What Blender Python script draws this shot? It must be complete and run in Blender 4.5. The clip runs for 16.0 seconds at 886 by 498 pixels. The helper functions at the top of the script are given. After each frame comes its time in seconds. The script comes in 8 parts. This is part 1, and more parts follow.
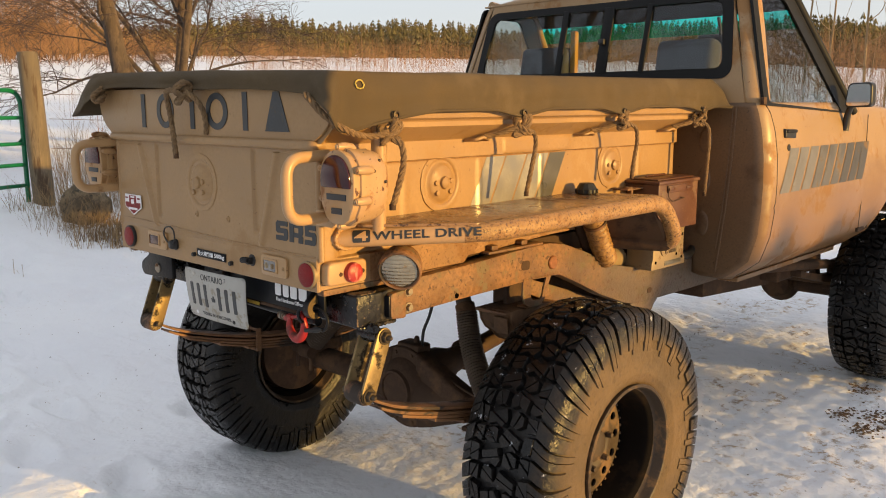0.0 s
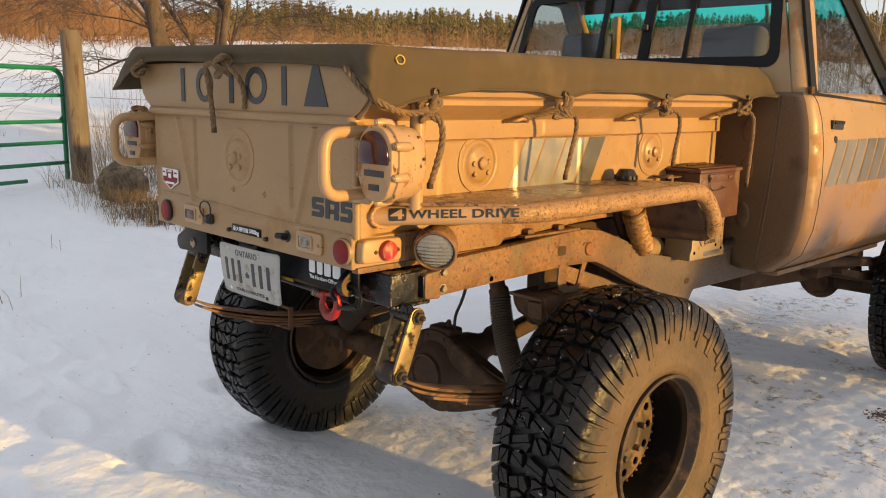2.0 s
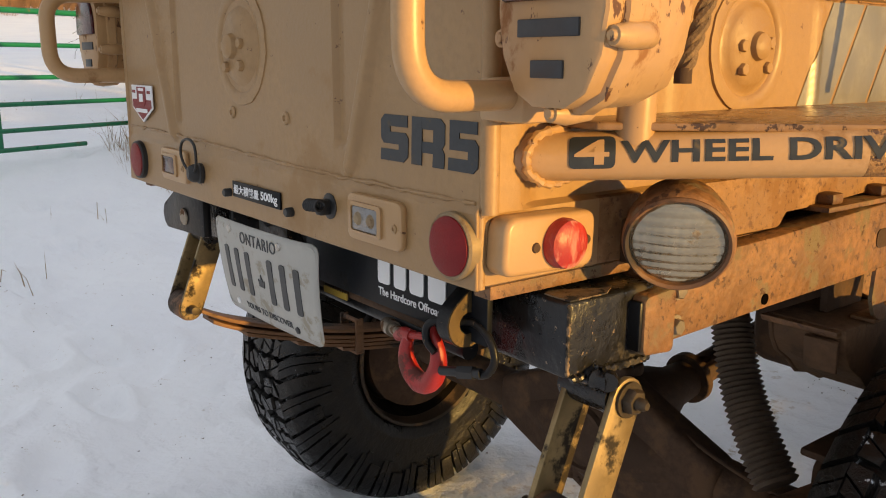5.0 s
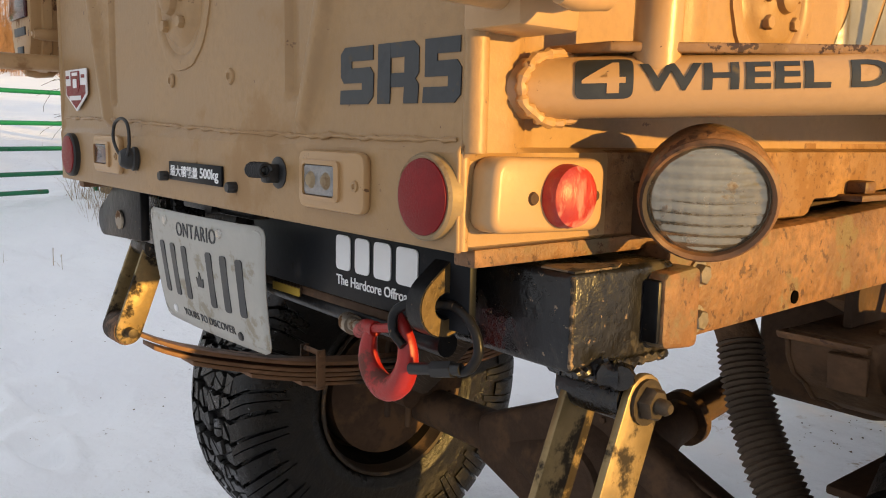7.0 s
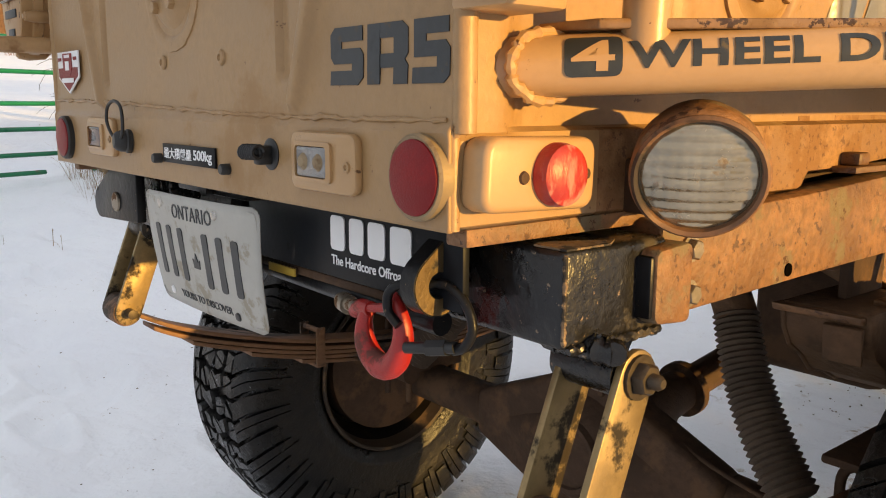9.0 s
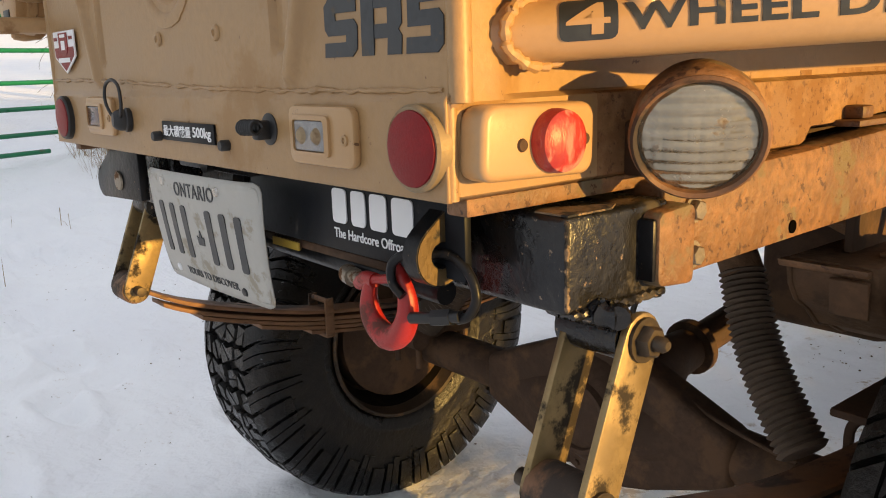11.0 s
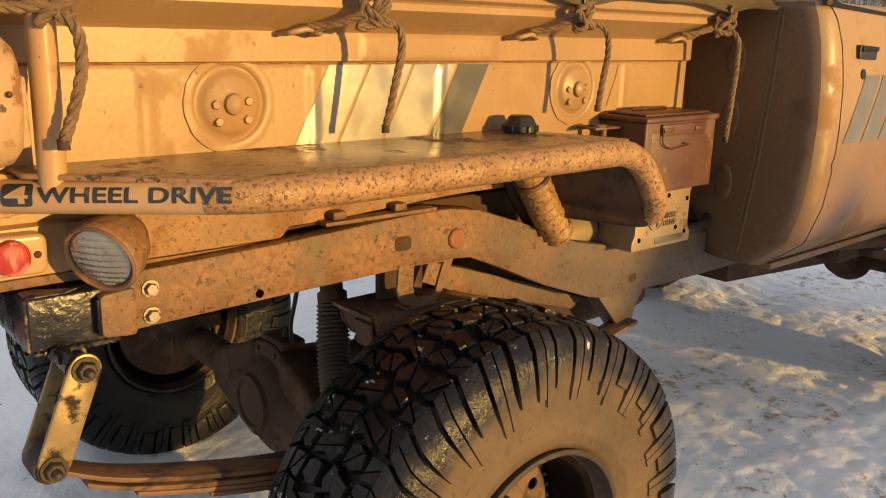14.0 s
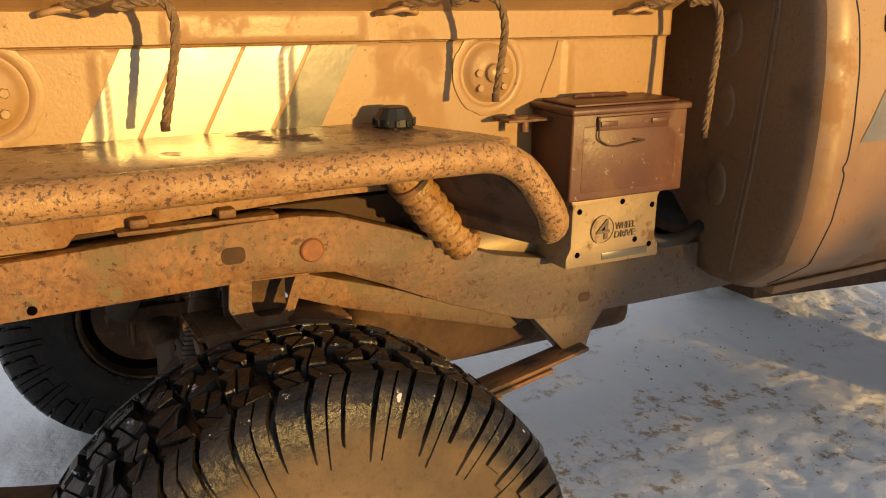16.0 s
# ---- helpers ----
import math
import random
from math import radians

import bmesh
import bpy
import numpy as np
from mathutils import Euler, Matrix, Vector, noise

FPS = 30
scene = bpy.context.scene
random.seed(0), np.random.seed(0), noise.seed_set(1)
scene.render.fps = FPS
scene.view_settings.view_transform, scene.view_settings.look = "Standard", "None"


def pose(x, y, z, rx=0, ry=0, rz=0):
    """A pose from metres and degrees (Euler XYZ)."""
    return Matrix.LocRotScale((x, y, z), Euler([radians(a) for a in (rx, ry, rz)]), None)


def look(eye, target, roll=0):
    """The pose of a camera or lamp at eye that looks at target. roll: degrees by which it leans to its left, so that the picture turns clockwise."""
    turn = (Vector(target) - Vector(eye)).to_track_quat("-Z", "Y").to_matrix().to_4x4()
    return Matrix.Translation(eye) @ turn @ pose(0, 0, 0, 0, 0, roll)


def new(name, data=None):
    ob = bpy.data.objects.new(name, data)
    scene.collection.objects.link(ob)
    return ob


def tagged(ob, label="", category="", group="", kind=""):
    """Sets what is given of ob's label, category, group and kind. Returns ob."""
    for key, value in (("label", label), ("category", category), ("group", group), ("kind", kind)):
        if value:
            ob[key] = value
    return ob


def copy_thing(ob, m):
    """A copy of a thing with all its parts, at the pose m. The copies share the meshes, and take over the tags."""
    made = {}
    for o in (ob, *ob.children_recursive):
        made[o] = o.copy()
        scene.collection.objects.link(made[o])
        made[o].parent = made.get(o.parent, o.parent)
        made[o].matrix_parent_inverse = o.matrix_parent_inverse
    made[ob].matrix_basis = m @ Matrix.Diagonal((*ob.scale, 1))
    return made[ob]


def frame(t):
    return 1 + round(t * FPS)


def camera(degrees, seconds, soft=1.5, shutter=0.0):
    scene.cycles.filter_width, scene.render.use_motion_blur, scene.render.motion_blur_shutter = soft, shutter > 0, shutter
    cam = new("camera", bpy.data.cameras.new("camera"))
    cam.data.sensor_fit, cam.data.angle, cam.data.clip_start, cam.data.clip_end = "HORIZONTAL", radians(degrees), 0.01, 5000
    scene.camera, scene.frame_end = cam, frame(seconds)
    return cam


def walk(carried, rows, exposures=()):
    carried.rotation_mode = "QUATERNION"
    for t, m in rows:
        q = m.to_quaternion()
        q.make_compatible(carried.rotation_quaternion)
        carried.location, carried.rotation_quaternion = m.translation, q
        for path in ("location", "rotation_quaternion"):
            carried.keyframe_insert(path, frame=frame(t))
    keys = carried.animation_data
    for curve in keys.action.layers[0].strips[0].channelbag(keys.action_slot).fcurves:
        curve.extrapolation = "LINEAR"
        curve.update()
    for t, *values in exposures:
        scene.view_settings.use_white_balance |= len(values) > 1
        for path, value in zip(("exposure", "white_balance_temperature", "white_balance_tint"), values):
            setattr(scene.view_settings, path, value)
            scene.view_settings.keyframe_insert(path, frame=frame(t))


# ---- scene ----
cam = camera(55.4, 16.0, soft=1.05)
PATH = [
    (0, (1.614, -1.239, 1.451), (0.248, 0.182, 1.114), -0.2),
    (0.5, (1.608, -1.242, 1.438), (0.24, 0.181, 1.114), 0.3),
    (1, (1.607, -1.243, 1.432), (0.239, 0.174, 1.089), 1.0),
    (1.5, (1.6, -1.239, 1.428), (0.21, 0.154, 1.069), 1.2),
    (2, (1.589, -1.232, 1.423), (0.174, 0.135, 1.062), 1.1),
    (2.5, (1.546, -1.224, 1.414), (0.108, 0.118, 1.05), 1.0),
    (3, (1.401, -1.092, 1.371), (-0.121, 0.154, 1.013), 1.3),
    (3.5, (1.214, -0.87, 1.341), (-0.412, 0.243, 0.998), 1.7),
    (4, (0.985, -0.724, 1.27), (-0.643, 0.385, 0.921), 0.5),
    (4.5, (0.749, -0.617, 1.22), (-0.819, 0.568, 0.849), 0.4),
    (4.7, (0.681, -0.568, 1.225), (-0.865, 0.621, 0.785), 0.1),
    (6.8, (0.484, -0.421, 1.094), (-1.039, 0.845, 0.817), 1.4),
    (7, (0.484, -0.417, 1.093), (-1.041, 0.847, 0.813), 1.2),
    (7.5, (0.489, -0.416, 1.093), (-1.034, 0.847, 0.799), 0.7),
    (8, (0.487, -0.413, 1.09), (-1.032, 0.85, 0.775), 0.5),
    (8.5, (0.49, -0.414, 1.094), (-1.03, 0.842, 0.762), 0.5),
    (10.8, (0.49, -0.409, 1.104), (-1.019, 0.84, 0.7), -1.5),
    (11, (0.493, -0.409, 1.103), (-1.025, 0.823, 0.68), -1.8),
    (11.5, (0.528, -0.431, 1.139), (-1.004, 0.756, 0.644), -3.0),
    (12, (0.687, -0.501, 1.232), (-0.83, 0.677, 0.676), -3.4),
    (12.5, (0.913, -0.548, 1.284), (-0.577, 0.664, 0.726), -1.0),
    (13, (1.13, -0.473, 1.308), (-0.351, 0.745, 0.742), 0.2),
    (13.5, (1.287, -0.366, 1.355), (-0.197, 0.856, 0.805), 0.3),
    (14, (1.275, -0.205, 1.363), (-0.185, 1.067, 0.863), 1.5),
    (14.5, (1.246, -0.016, 1.38), (-0.224, 1.248, 0.888), 1.9),
    (15, (1.306, 0.17, 1.396), (-0.242, 1.319, 0.864), 2.1),
    (15.5, (1.384, 0.31, 1.404), (-0.258, 1.301, 0.838), 1.4),
    (16, (1.378, 0.437, 1.391), (-0.297, 1.359, 0.805), 0.6),
]
walk(cam, [(t, look(eye, target, roll)) for t, eye, target, roll in PATH], [(0.0, 1.31), (2.5, 1.33), (3.5, 1.23), (4.0, 1.14), (4.6, 1.20), (7.0, 1.47), (11.0, 1.53), (12.0, 1.47), (13.0, 1.24), (13.6, 1.23), (14.5, 1.13), (16.0, 1.09)])

# ---- world and sun ----
SUN_FROM = Vector((1.0, 0.25, 0.095)).normalized()
world = bpy.data.worlds.new("sky")
scene.world = world
world.use_nodes = True
wn = world.node_tree
wn.nodes.clear()
sky = wn.nodes.new("ShaderNodeTexSky")
sky.sky_type = "NISHITA"
sky.sun_disc = False
sky.sun_elevation = math.asin(SUN_FROM.z)
sky.sun_rotation = math.atan2(SUN_FROM.x, SUN_FROM.y)
sky.dust_density = 1.0
sky.ozone_density = 2.0
sky.air_density = 1.0
wbg = wn.nodes.new("ShaderNodeBackground")
wbg.inputs["Strength"].default_value = 0.130
wout = wn.nodes.new("ShaderNodeOutputWorld")
# thin high cloud over the whole sky
wco = wn.nodes.new("ShaderNodeTexCoord")
wmp = wn.nodes.new("ShaderNodeMapping")
wmp.inputs["Scale"].default_value = (1.0, 1.0, 4.0)
wnz = wn.nodes.new("ShaderNodeTexNoise")
wnz.inputs["Scale"].default_value = 2.2
wnz.inputs["Detail"].default_value = 5.0
wn.links.new(wco.outputs["Generated"], wmp.inputs["Vector"])
wn.links.new(wmp.outputs[0], wnz.inputs["Vector"])
wcl = wn.nodes.new("ShaderNodeMix")
wcl.data_type = "RGBA"
wcl.inputs[6].default_value = (2.15, 2.24, 2.55, 1)
wcl.inputs[7].default_value = (2.69, 2.60, 2.55, 1)
wn.links.new(wnz.outputs[0], wcl.inputs[0])
wmx = wn.nodes.new("ShaderNodeMix")
wmx.data_type = "RGBA"
wmx.inputs[0].default_value = 0.8
wn.links.new(sky.outputs[0], wmx.inputs[6])
wn.links.new(wcl.outputs[2], wmx.inputs[7])
wn.links.new(wmx.outputs[2], wbg.inputs["Color"])
wn.links.new(wbg.outputs[0], wout.inputs["Surface"])
sun = new("sun", bpy.data.lights.new("sun", "SUN"))
sun.data.energy = 2.7
sun.data.angle = radians(0.6)
sun.data.color = (1.0, 0.60, 0.165)
sun.matrix_world = look(SUN_FROM * 60, (0, 0, 0))
scene.view_settings.exposure = 1.38


# ---- materials ----
def mat(name, base, rough=0.5, metal=0.0, vary=0.12, scale=6.0, fine=60.0, bump=0.15, dirt=None, dirt_amount=0.0,
        dirt_scale=5.0, coat=0.0, spec=0.5, specks=None, speck_amount=0.0, speck_scale=90.0, bump_scale=None, stretch=(1, 1, 1), splash=None, splash_top=1.0, wear=None):
    """A painted or raw surface: colour that varies at two scales, stains of a second colour, small chips and fine relief."""
    m = bpy.data.materials.new(name)
    m.use_nodes = True
    nt = m.node_tree
    nd, ln = nt.nodes, nt.links
    bsdf = nd["Principled BSDF"]
    bsdf.inputs["Metallic"].default_value = metal
    bsdf.inputs["Coat Weight"].default_value = coat
    bsdf.inputs["Specular IOR Level"].default_value = spec
    tc = nd.new("ShaderNodeTexCoord")
    mp = nd.new("ShaderNodeMapping")
    mp.inputs["Scale"].default_value = stretch
    ln.new(tc.outputs["Object"], mp.inputs["Vector"])
    info = nd.new("ShaderNodeObjectInfo")

    def noise_tex(s, detail=4.0, rough_=0.6):
        n = nd.new("ShaderNodeTexNoise")
        n.inputs["Scale"].default_value = s
        n.inputs["Detail"].default_value = detail
        n.inputs["Roughness"].default_value = rough_
        ln.new(mp.outputs[0], n.inputs["Vector"])
        return n

    def ramp(src, a, b):
        r = nd.new("ShaderNodeMapRange")
        r.inputs["From Min"].default_value = a
        r.inputs["From Max"].default_value = b
        r.interpolation_type = "SMOOTHSTEP"
        ln.new(src, r.inputs["Value"])
        return r.outputs[0]

    def mix(fac, a, b):
        x = nd.new("ShaderNodeMix")
        x.data_type = "RGBA"
        for k, v in ((0, fac), (6, a), (7, b)):
            if isinstance(v, (tuple, list)):
                x.inputs[k].default_value = (*v, 1)
            elif isinstance(v, float):
                x.inputs[k].default_value = v
            else:
                ln.new(v, x.inputs[k])
        return x.outputs[2]

    big, small = noise_tex(scale), noise_tex(fine, 3.0)
    dark = tuple(c * (1 - vary) for c in base)
    light = tuple(min(1, c * (1 + vary)) for c in base)
    col = mix(ramp(big.outputs[0], 0.37, 0.63), dark, light)
    col = mix(ramp(small.outputs[0], 0.35, 0.75), col, tuple(c * (1 - vary * 0.8) for c in base))
    rgh = ramp(big.outputs[0], 0.0, 1.0)
    rr = nd.new("ShaderNodeMapRange")
    rr.inputs["To Min"].default_value = max(0.02, rough - 0.12)
    rr.inputs["To Max"].default_value = min(1.0, rough + 0.12)
    ln.new(rgh, rr.inputs["Value"])
    rgh = rr.outputs[0]
    if dirt and dirt_amount > 0:
        dn = noise_tex(dirt_scale, 8.0, 0.65)
        mask = ramp(dn.outputs[0], 0.66 - 0.36 * dirt_amount, 0.75 - 0.36 * dirt_amount)
        col = mix(mask, col, dirt)
        x = nd.new("ShaderNodeMix")
        ln.new(mask, x.inputs[0])
        ln.new(rgh, x.inputs[2])
        x.inputs[3].default_value = 0.85
        rgh = x.outputs[0]
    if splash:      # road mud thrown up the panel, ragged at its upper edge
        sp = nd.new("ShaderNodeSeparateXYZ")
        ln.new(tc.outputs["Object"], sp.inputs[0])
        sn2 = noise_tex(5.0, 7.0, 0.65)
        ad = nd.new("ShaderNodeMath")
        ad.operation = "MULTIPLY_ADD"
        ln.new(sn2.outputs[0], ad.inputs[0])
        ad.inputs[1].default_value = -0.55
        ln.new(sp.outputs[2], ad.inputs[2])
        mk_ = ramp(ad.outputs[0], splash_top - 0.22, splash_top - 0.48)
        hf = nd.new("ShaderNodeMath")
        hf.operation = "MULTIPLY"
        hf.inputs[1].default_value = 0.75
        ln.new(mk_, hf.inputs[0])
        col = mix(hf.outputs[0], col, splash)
    if wear:        # paint or rust rubbed to another colour along a stretch of the length, with a ragged edge
        wcol, wy0, wy1, wamt = wear
        wsp = nd.new("ShaderNodeSeparateXYZ")
        ln.new(tc.outputs["Object"], wsp.inputs[0])
        wno = noise_tex(9.0, 6.0, 0.65)
        wad = nd.new("ShaderNodeMath")
        wad.operation = "MULTIPLY_ADD"
        ln.new(wno.outputs[0], wad.inputs[0])
        wad.inputs[1].default_value = 0.5
        ln.new(wsp.outputs[1], wad.inputs[2])
        wmk = ramp(wad.outputs[0], wy0 + 0.25, wy1 + 0.25)
        wml = nd.new("ShaderNodeMath")
        wml.operation = "MULTIPLY"
        wml.inputs[1].default_value = wamt
        ln.new(wmk, wml.inputs[0])
        col = mix(wml.outputs[0], col, wcol)
    if specks and speck_amount > 0:
        sn = noise_tex(speck_scale, 5.0, 0.7)
        mask = ramp(sn.outputs[0], 0.70 - 0.25 * speck_amount, 0.735 - 0.25 * speck_amount)
        col = mix(mask, col, specks)
    ln.new(col, bsdf.inputs["Base Color"])
    ln.new(rgh, bsdf.inputs["Roughness"])
    if bump > 0:
        b = nd.new("ShaderNodeBump")
        b.inputs["Strength"].default_value = bump
        b.inputs["Distance"].default_value = 0.004
        bn = noise_tex(bump_scale or fine * 1.5, 4.0)
        ln.new(bn.outputs[0], b.inputs["Height"])
        ln.new(b.outputs[0], bsdf.inputs["Normal"])
    return m


TAN = (0.333, 0.200, 0.086)
m_tan = mat("tan_paint", TAN, 0.42, vary=0.085, scale=3.0, fine=90, bump=0.14, bump_scale=150, dirt=(0.320, 0.192, 0.088), dirt_amount=0.30, dirt_scale=4.0, specks=(0.15, 0.075, 0.03), speck_amount=0.17, speck_scale=55)
m_tan_clean = mat("tan_paint_gloss", (0.425, 0.257, 0.117), 0.34, vary=0.05, scale=4.0, fine=150, bump=0.05, dirt=(0.262, 0.139, 0.054), dirt_amount=0.16, dirt_scale=6, specks=(0.11, 0.05, 0.02), speck_amount=0.17, speck_scale=34)
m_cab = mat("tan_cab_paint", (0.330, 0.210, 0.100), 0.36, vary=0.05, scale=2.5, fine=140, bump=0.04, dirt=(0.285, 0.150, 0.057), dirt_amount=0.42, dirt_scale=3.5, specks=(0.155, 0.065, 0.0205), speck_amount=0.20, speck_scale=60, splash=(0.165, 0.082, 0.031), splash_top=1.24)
# cab back: dust and the shade of that side in one dark colour
m_cabback = mat("cab_back_dust_shade", (0.122, 0.070, 0.033), 0.5, vary=0.12, scale=2.5, fine=140, bump=0.08, dirt=(0.090, 0.050, 0.024), dirt_amount=0.32, dirt_scale=2.2, specks=(0.055, 0.026, 0.012), speck_amount=0.2, speck_scale=70)
m_tube = mat("tan_tube_muddy", (0.345, 0.188, 0.060), 0.38, vary=0.12, scale=9, fine=140, bump=0.9, bump_scale=110, dirt=(0.270, 0.140, 0.052), dirt_amount=0.40, dirt_scale=14, specks=(0.105, 0.050, 0.019), speck_amount=0.62, speck_scale=130)
m_sillmud = mat("sill_dried_mud", (0.275, 0.145, 0.058), 0.6, vary=0.18, scale=9, fine=120, bump=0.5, bump_scale=90, dirt=(0.215, 0.108, 0.043), dirt_amount=0.45, dirt_scale=12, specks=(0.13, 0.06, 0.024), speck_amount=0.5, speck_scale=110)
m_step = mat("step_plate_muddy", (0.275, 0.155, 0.068), 0.27, vary=0.12, scale=5, fine=80, bump=0.25, dirt=(0.20, 0.108, 0.046), dirt_amount=0.32, dirt_scale=7, specks=(0.055, 0.028, 0.012), speck_amount=0.52, speck_scale=48)
m_frame = mat("frame_rust_mud", (0.190, 0.092, 0.037), 0.58, vary=0.34, scale=7, fine=80, bump=0.8, bump_scale=70, dirt=(0.160, 0.118, 0.066), dirt_amount=0.34, dirt_scale=16, specks=(0.075, 0.032, 0.014), speck_amount=0.46, speck_scale=62, wear=((0.088, 0.069, 0.050), 0.85, 1.4, 0.80))
m_mudplate = mat("underbody_plate_mud", (0.120, 0.066, 0.034), 0.7, vary=0.25, scale=9, fine=70, bump=0.5, spec=0.25, dirt=(0.070, 0.042, 0.026), dirt_amount=0.4, dirt_scale=8)
m_beam = mat("lumpy_black_paint", (0.010, 0.0098, 0.0105), 0.29, vary=0.3, scale=14, fine=90, bump=0.6, bump_scale=55, spec=0.45, dirt=(0.055, 0.043, 0.030), dirt_amount=0.30, dirt_scale=9, specks=(0.20, 0.14, 0.09), speck_amount=0.26, speck_scale=95)
# mud on the undersides, its dark tone also standing for shade down there
m_under = mat("underbody_mud_shade", (0.068, 0.0395, 0.0238), 0.75, vary=0.2, scale=8, fine=60, bump=0.4, spec=0.2, dirt=(0.108, 0.0612, 0.0335), dirt_amount=0.4, dirt_scale=7)
m_spring = mat("leaf_rust", (0.163, 0.078, 0.0333), 0.6, vary=0.2, scale=14, fine=90, bump=0.3, dirt=(0.0370, 0.0259, 0.0185), dirt_amount=0.45, dirt_scale=12, stretch=(1, 0.35, 1))
m_black = mat("black_paint", (0.009, 0.009, 0.010), 0.34, vary=0.25, scale=12, fine=110, bump=0.2, bump_scale=90, spec=0.2, dirt=(0.05, 0.036, 0.024), dirt_amount=0.20, dirt_scale=12, specks=(0.15, 0.10, 0.06), speck_amount=0.22, speck_scale=110)
m_blackp = mat("black_plastic", (0.012, 0.012, 0.012), 0.45, vary=0.2, bump=0.1)
m_zinc = mat("zinc_yellow", (0.27, 0.19, 0.085), 0.42, metal=0.5, vary=0.2, scale=12, fine=90, bump=0.1, dirt=(0.035, 0.026, 0.016), dirt_amount=0.45, dirt_scale=16)
m_bolt = mat("bolt_steel", (0.311, 0.266, 0.207), 0.45, metal=0.8, vary=0.2, scale=60, fine=200, bump=0.1, dirt=(0.148, 0.074, 0.0333), dirt_amount=0.4, dirt_scale=60)
m_boltdark = mat("bolt_dark", (0.06, 0.045, 0.03), 0.5, metal=0.6, vary=0.2, scale=60, fine=200, bump=0.1)
m_canvas = mat("olive_canvas", (0.076, 0.050, 0.0203), 0.85, vary=0.14, scale=5, fine=260, bump=0.35, bump_scale=420, dirt=(0.095, 0.065, 0.0303), dirt_amount=0.3, dirt_scale=3)
m_rope = mat("sisal_rope", (0.20, 0.122, 0.056), 0.85, vary=0.3, scale=60, fine=300, bump=0.6, bump_scale=450)
m_lens = mat("red_lens_dark", (0.045, 0.003, 0.005), 0.16, vary=0.2, bump=0.0, coat=0.1)
m_red = mat("red_reflector", (0.205, 0.0095, 0.0110), 0.38, vary=0.12, scale=30, fine=300, bump=0.2, bump_scale=500, spec=0.2)
m_redworn = mat("red_worn_lens", (0.370, 0.0259, 0.0185), 0.4, vary=0.2, scale=30, fine=200, bump=0.2, dirt=(0.459, 0.163, 0.118), dirt_amount=0.4, dirt_scale=40, stretch=(1, 1, 0.3))
m_hook = mat("red_hook", (0.311, 0.0133, 0.0104), 0.42, vary=0.15, scale=25, fine=200, bump=0.15, dirt=(0.126, 0.0370, 0.0259), dirt_amount=0.3, dirt_scale=30)


